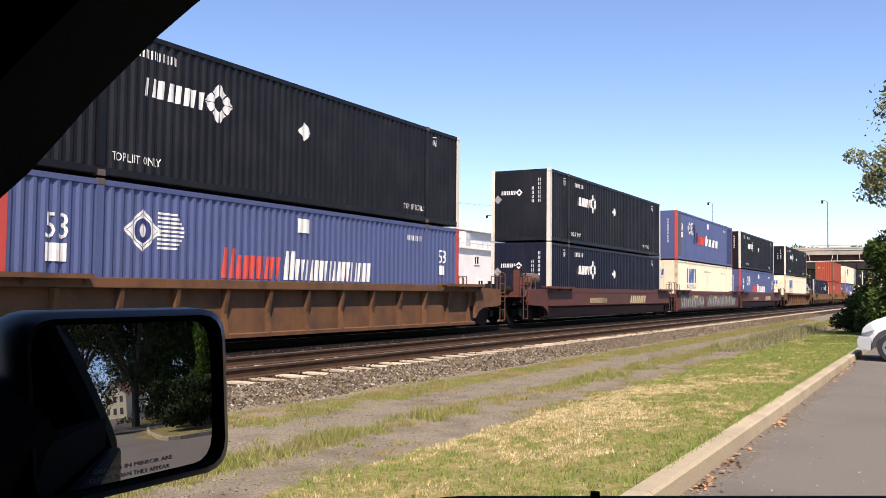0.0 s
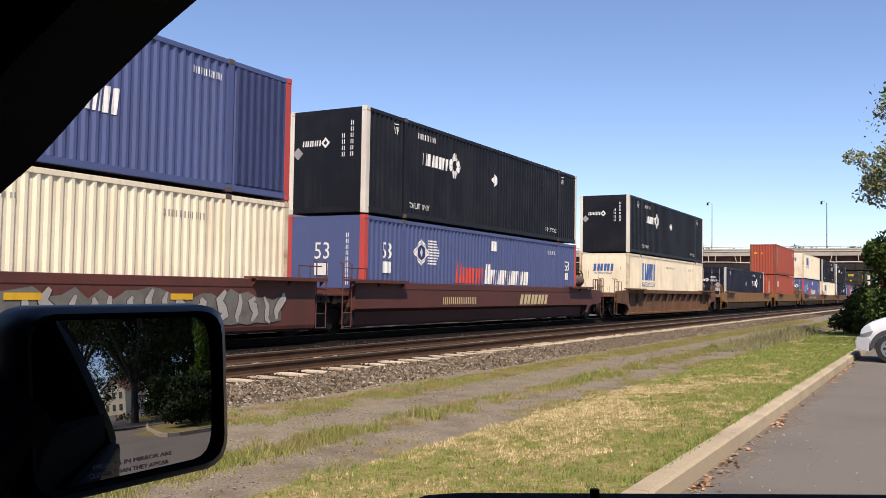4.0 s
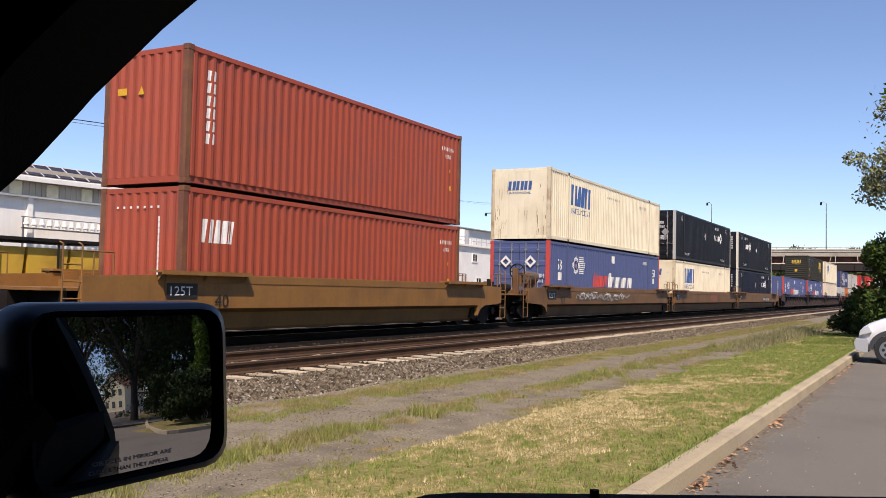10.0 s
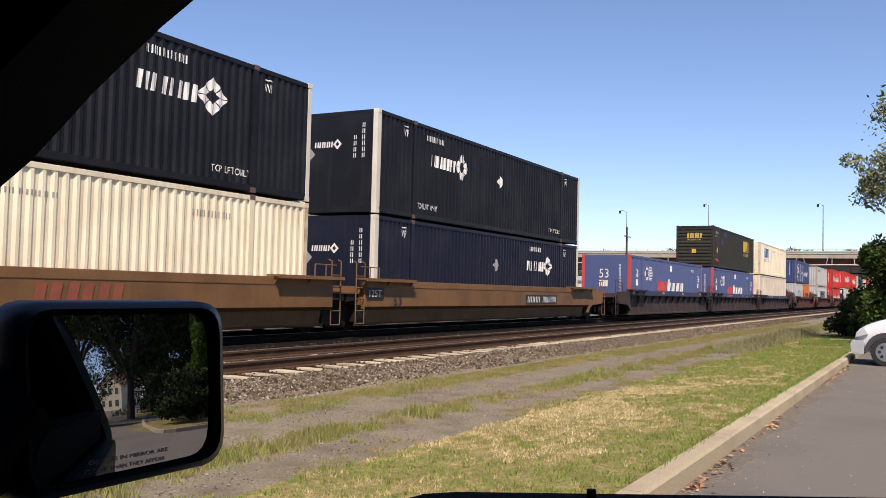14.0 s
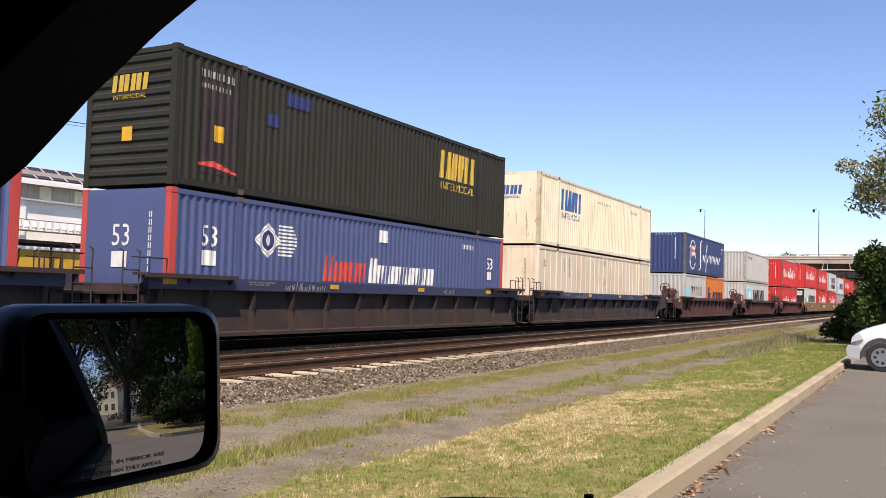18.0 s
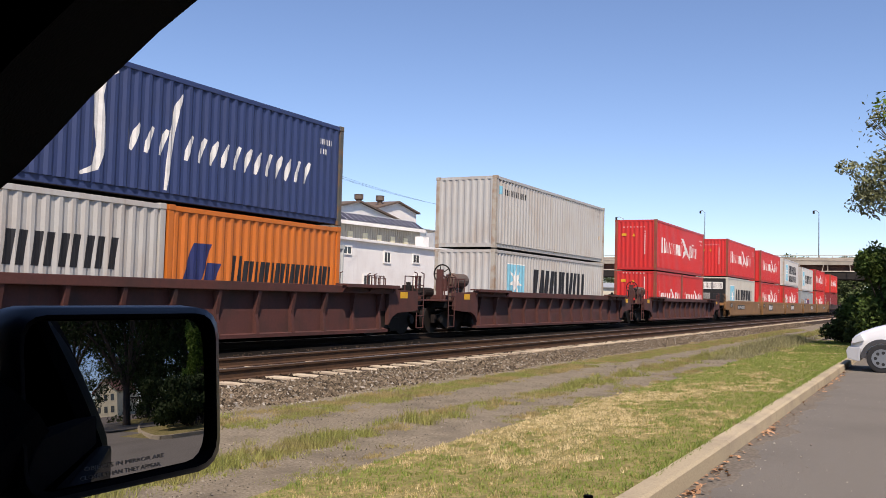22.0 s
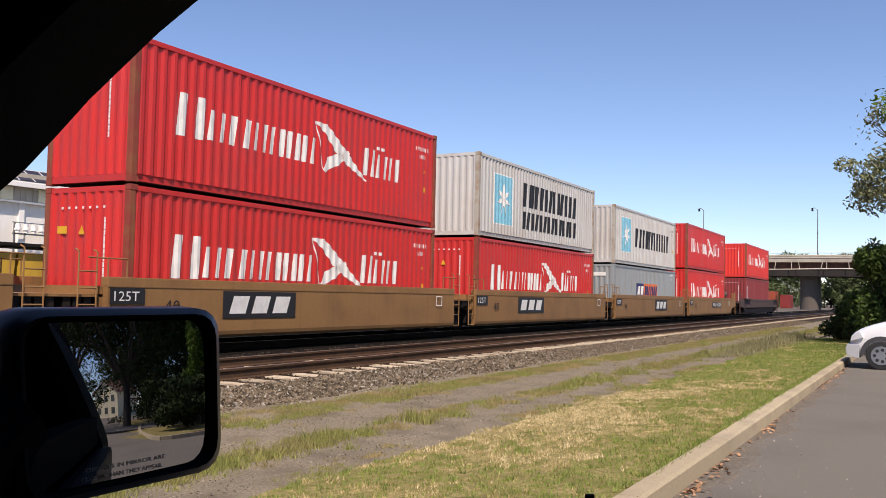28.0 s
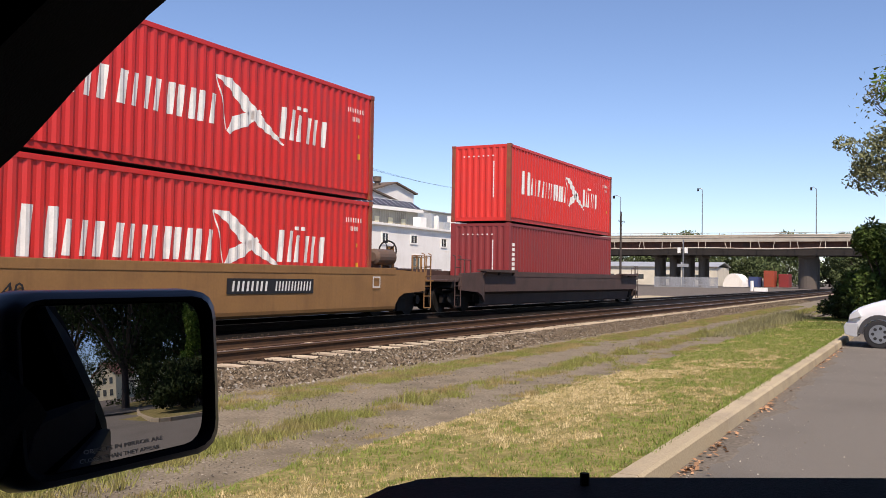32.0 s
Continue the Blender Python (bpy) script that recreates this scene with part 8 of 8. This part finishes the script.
# weeds in rows along the path: tufts of many fine blades
for y0, spread, tufts, hh, o, cut, tall in ((5.20, 0.16, 1800, 0.072, 2.6, -0.28, 0.10), (6.76, 0.20, 3600, 0.050, 7.0, -0.52, 0.0), (4.36, 0.11, 700, 0.045, 3.0, -0.10, 0.0)):
    cx = 2.2 + 55 * rng.uniform(0, 1, tufts) ** 1.7
    cy = y0 + rng.normal(0, spread, tufts)
    v = patch(cx, cy, 0.9, o) + 0.5 * patch(cx, cy, 3.0, o + 1)
    keep = v > cut
    cx, cy, v = cx[keep], cy[keep], v[keep]
    size = rng.uniform(0.6, 1.3, len(cx)) * (1 + 1.2 * (rng.uniform(0, 1, len(cx)) < tall))
    tone = patch(cx, cy, 1.4, o + 4) + rng.normal(0, 0.13, len(cx)) - 0.25 * (size > 1.5) + (0.16 if y0 > 6 else 0.04)
    per = 60
    ang, rad = rng.uniform(0, 2 * math.pi, (len(cx), per)), np.abs(rng.normal(0, 0.055, (len(cx), per))) * (1 + cx[:, None] * 0.03)
    bx, by = cx[:, None] + rad * np.cos(ang) * 1.6, cy[:, None] + rad * np.sin(ang)
    bh = rng.uniform(0.3, 1.0, bx.shape) * hh * size[:, None] * 0.85 * np.clip(0.6 + 1.2 * (v[:, None] - cut), 0.4, 1.25)
    bw = rng.uniform(0.0016, 0.0036, bx.shape) * (1 + bx * 0.07)
    for name, label, pick, mm in (("green_weeds", "tufts of green weeds along the gravel path", tone < 0.16, weed_green), ("dry_weeds", "tufts of dry weeds along the gravel path", tone >= 0.16, weed_dry)):
        q = bx[pick].ravel()
        blades(name, label, rng, q, by[pick].ravel(), np.full(len(q), 0.004), bh[pick].ravel(), bw[pick].ravel(), mm)


# tall grey stalks where the lawn meets the far bush
n = 7000
x, y = rng.uniform(23, 39, n), 4.75 + rng.normal(0, 0.4, n)
keep = patch(x, y, 0.6, 2.0) + 0.03 * (x - 31) > -0.12
x, y = x[keep], y[keep]
blades("tall_dry_weeds", "tall grey-brown dry weeds at the lawn's end", rng, x, y, np.full(len(x), 0.0), rng.uniform(0.10, 0.36, len(x)) * np.clip((x - 20) / 14, 0.3, 1.1), rng.uniform(0.006, 0.012, len(x)), mat("grass_grey", (0.23, 0.215, 0.10), rough=0.85, grain=0.02, stain=0.2, island=0.4))


def stones(name, label, rng, x, y, z, s, material):
    """Angular stones: stretched octahedra with jittered corners."""
    n = len(x)
    base = np.array([(1, 0, 0), (-1, 0, 0), (0, 1, 0), (0, -1, 0), (0, 0, 0.8), (0, 0, -0.6)])
    v = base[None] * rng.uniform(0.6, 1.3, (n, 6, 1)) + rng.normal(0, 0.18, (n, 6, 3))
    a = rng.uniform(0, 6.28, n)
    ca, sa = np.cos(a)[:, None], np.sin(a)[:, None]
    v = np.stack([v[..., 0] * ca - v[..., 1] * sa, v[..., 0] * sa + v[..., 1] * ca, v[..., 2]], -1) * s[:, None, None]
    v += np.stack([x, y, z], 1)[:, None, :]
    tri = np.array([(0, 2, 4), (2, 1, 4), (1, 3, 4), (3, 0, 4), (2, 0, 5), (1, 2, 5), (3, 1, 5), (0, 3, 5)])
    fs = (tri[None] + 6 * np.arange(n)[:, None, None]).reshape(-1, 3)
    me = bpy.data.meshes.new(name)
    me.from_pydata(v.reshape(-1, 3).tolist(), [], fs.tolist())
    me.materials.append(material)
    return tagged(new(name, me), label, "stones", "", "stuff")


n = 42000
x = 3.0 + 70.0 * rng.uniform(0, 1, n) ** 1.6
y = rng.uniform(7.35, 8.62, n)
z = np.array([ballast_z(a, b) for a, b in zip(x, y)]) + 0.004
stones("ballast_stones", "loose angular ballast stones", rng, x, y, z, rng.uniform(0.022, 0.048, n), stone_mat)
n = 6000
x = 3.0 + 45.0 * rng.uniform(0, 1, n) ** 1.6
y = rng.uniform(7.3, 8.62, n)
stones("pale_stones", "pale stones among the ballast", rng, x, y, np.array([ballast_z(a, b) for a, b in zip(x, y)]) + 0.012, rng.uniform(0.014, 0.032, n), pebble_mat)
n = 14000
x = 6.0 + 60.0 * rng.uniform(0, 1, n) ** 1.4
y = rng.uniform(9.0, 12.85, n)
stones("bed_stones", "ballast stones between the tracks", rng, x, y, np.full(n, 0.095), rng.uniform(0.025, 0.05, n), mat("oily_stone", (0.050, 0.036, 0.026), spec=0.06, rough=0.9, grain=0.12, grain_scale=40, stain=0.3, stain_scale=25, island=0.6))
n = 15000
x = 2.5 + 30.0 * rng.uniform(0, 1, n) ** 1.6
y = rng.uniform(4.4, 7.3, n)
stones("path_pebbles", "small loose pebbles on the gravel path", rng, x, y, np.full(n, 0.006), rng.uniform(0.004, 0.012, n), mat("path_pebble", (0.24, 0.21, 0.165), spec=0.06, rough=0.9, grain=0.1, island=0.7))
n = 420
x, y = 4.5 + 22 * rng.uniform(0, 1, n) ** 1.4, 1.62 - np.abs(rng.normal(0, 0.7, n)) ** 1.5
stones("road_grit", "pale grit scattered over the asphalt", rng, x, y, np.full(n, 0.004), rng.uniform(0.004, 0.011, n), pebble_mat)
n = 260
x = 5.5 + 18 * rng.uniform(0, 1, n)
y = 1.64 - np.abs(rng.normal(0, 0.06, n))
x[:34], y[:34] = rng.normal(7.0, 0.10, 34), 1.63 - np.abs(rng.normal(0, 0.09, 34))
x[34:90] = rng.uniform(16.5, 21, 56)
x[90:140] = rng.normal(11.0, 0.5, 50)
x[140:165] = rng.normal(8.1, 0.15, 25)
bm = bmesh.new()
for i in range(n):
    s = rng.uniform(0.014, 0.036)
    a = rng.uniform(0, 6.28)
    tilt = Matrix.Translation((x[i], y[i], 0.010 + s * 0.3)) @ Euler((rng.uniform(-0.5, 0.5), rng.uniform(-0.5, 0.5), a)).to_matrix().to_4x4()
    vv = [bm.verts.new(tilt @ Vector(p)) for p in ((-s, 0, 0), (-0.2 * s, -0.6 * s, 0.15 * s), (s, 0, 0.2 * s), (-0.2 * s, 0.6 * s, 0.15 * s))]
    bm.faces.new(vv[:3])
    bm.faces.new((vv[0], vv[2], vv[3]))
solid("fallen_leaves", bm, dead_leaf, "scattered rust-brown fallen leaves along the kerb", "leaves", kind="stuff")


def motions():
    """Every wagon and container rolls along the track at the train's pace."""
    for ob, q, y, z in MOVING:
        walk(ob, [(t, pose(q - s, y, z)) for t, s in SHIFT])
    c, d = math.cos(radians(STREET_YAW)), math.sin(radians(STREET_YAW))
    walk(box_truck, [(t, pose(STREET_AT[0] + c * s, STREET_AT[1] + d * s, 0.125, 0, 0, STREET_YAW)) for t, s in TRUCK_ROWS])


motions()
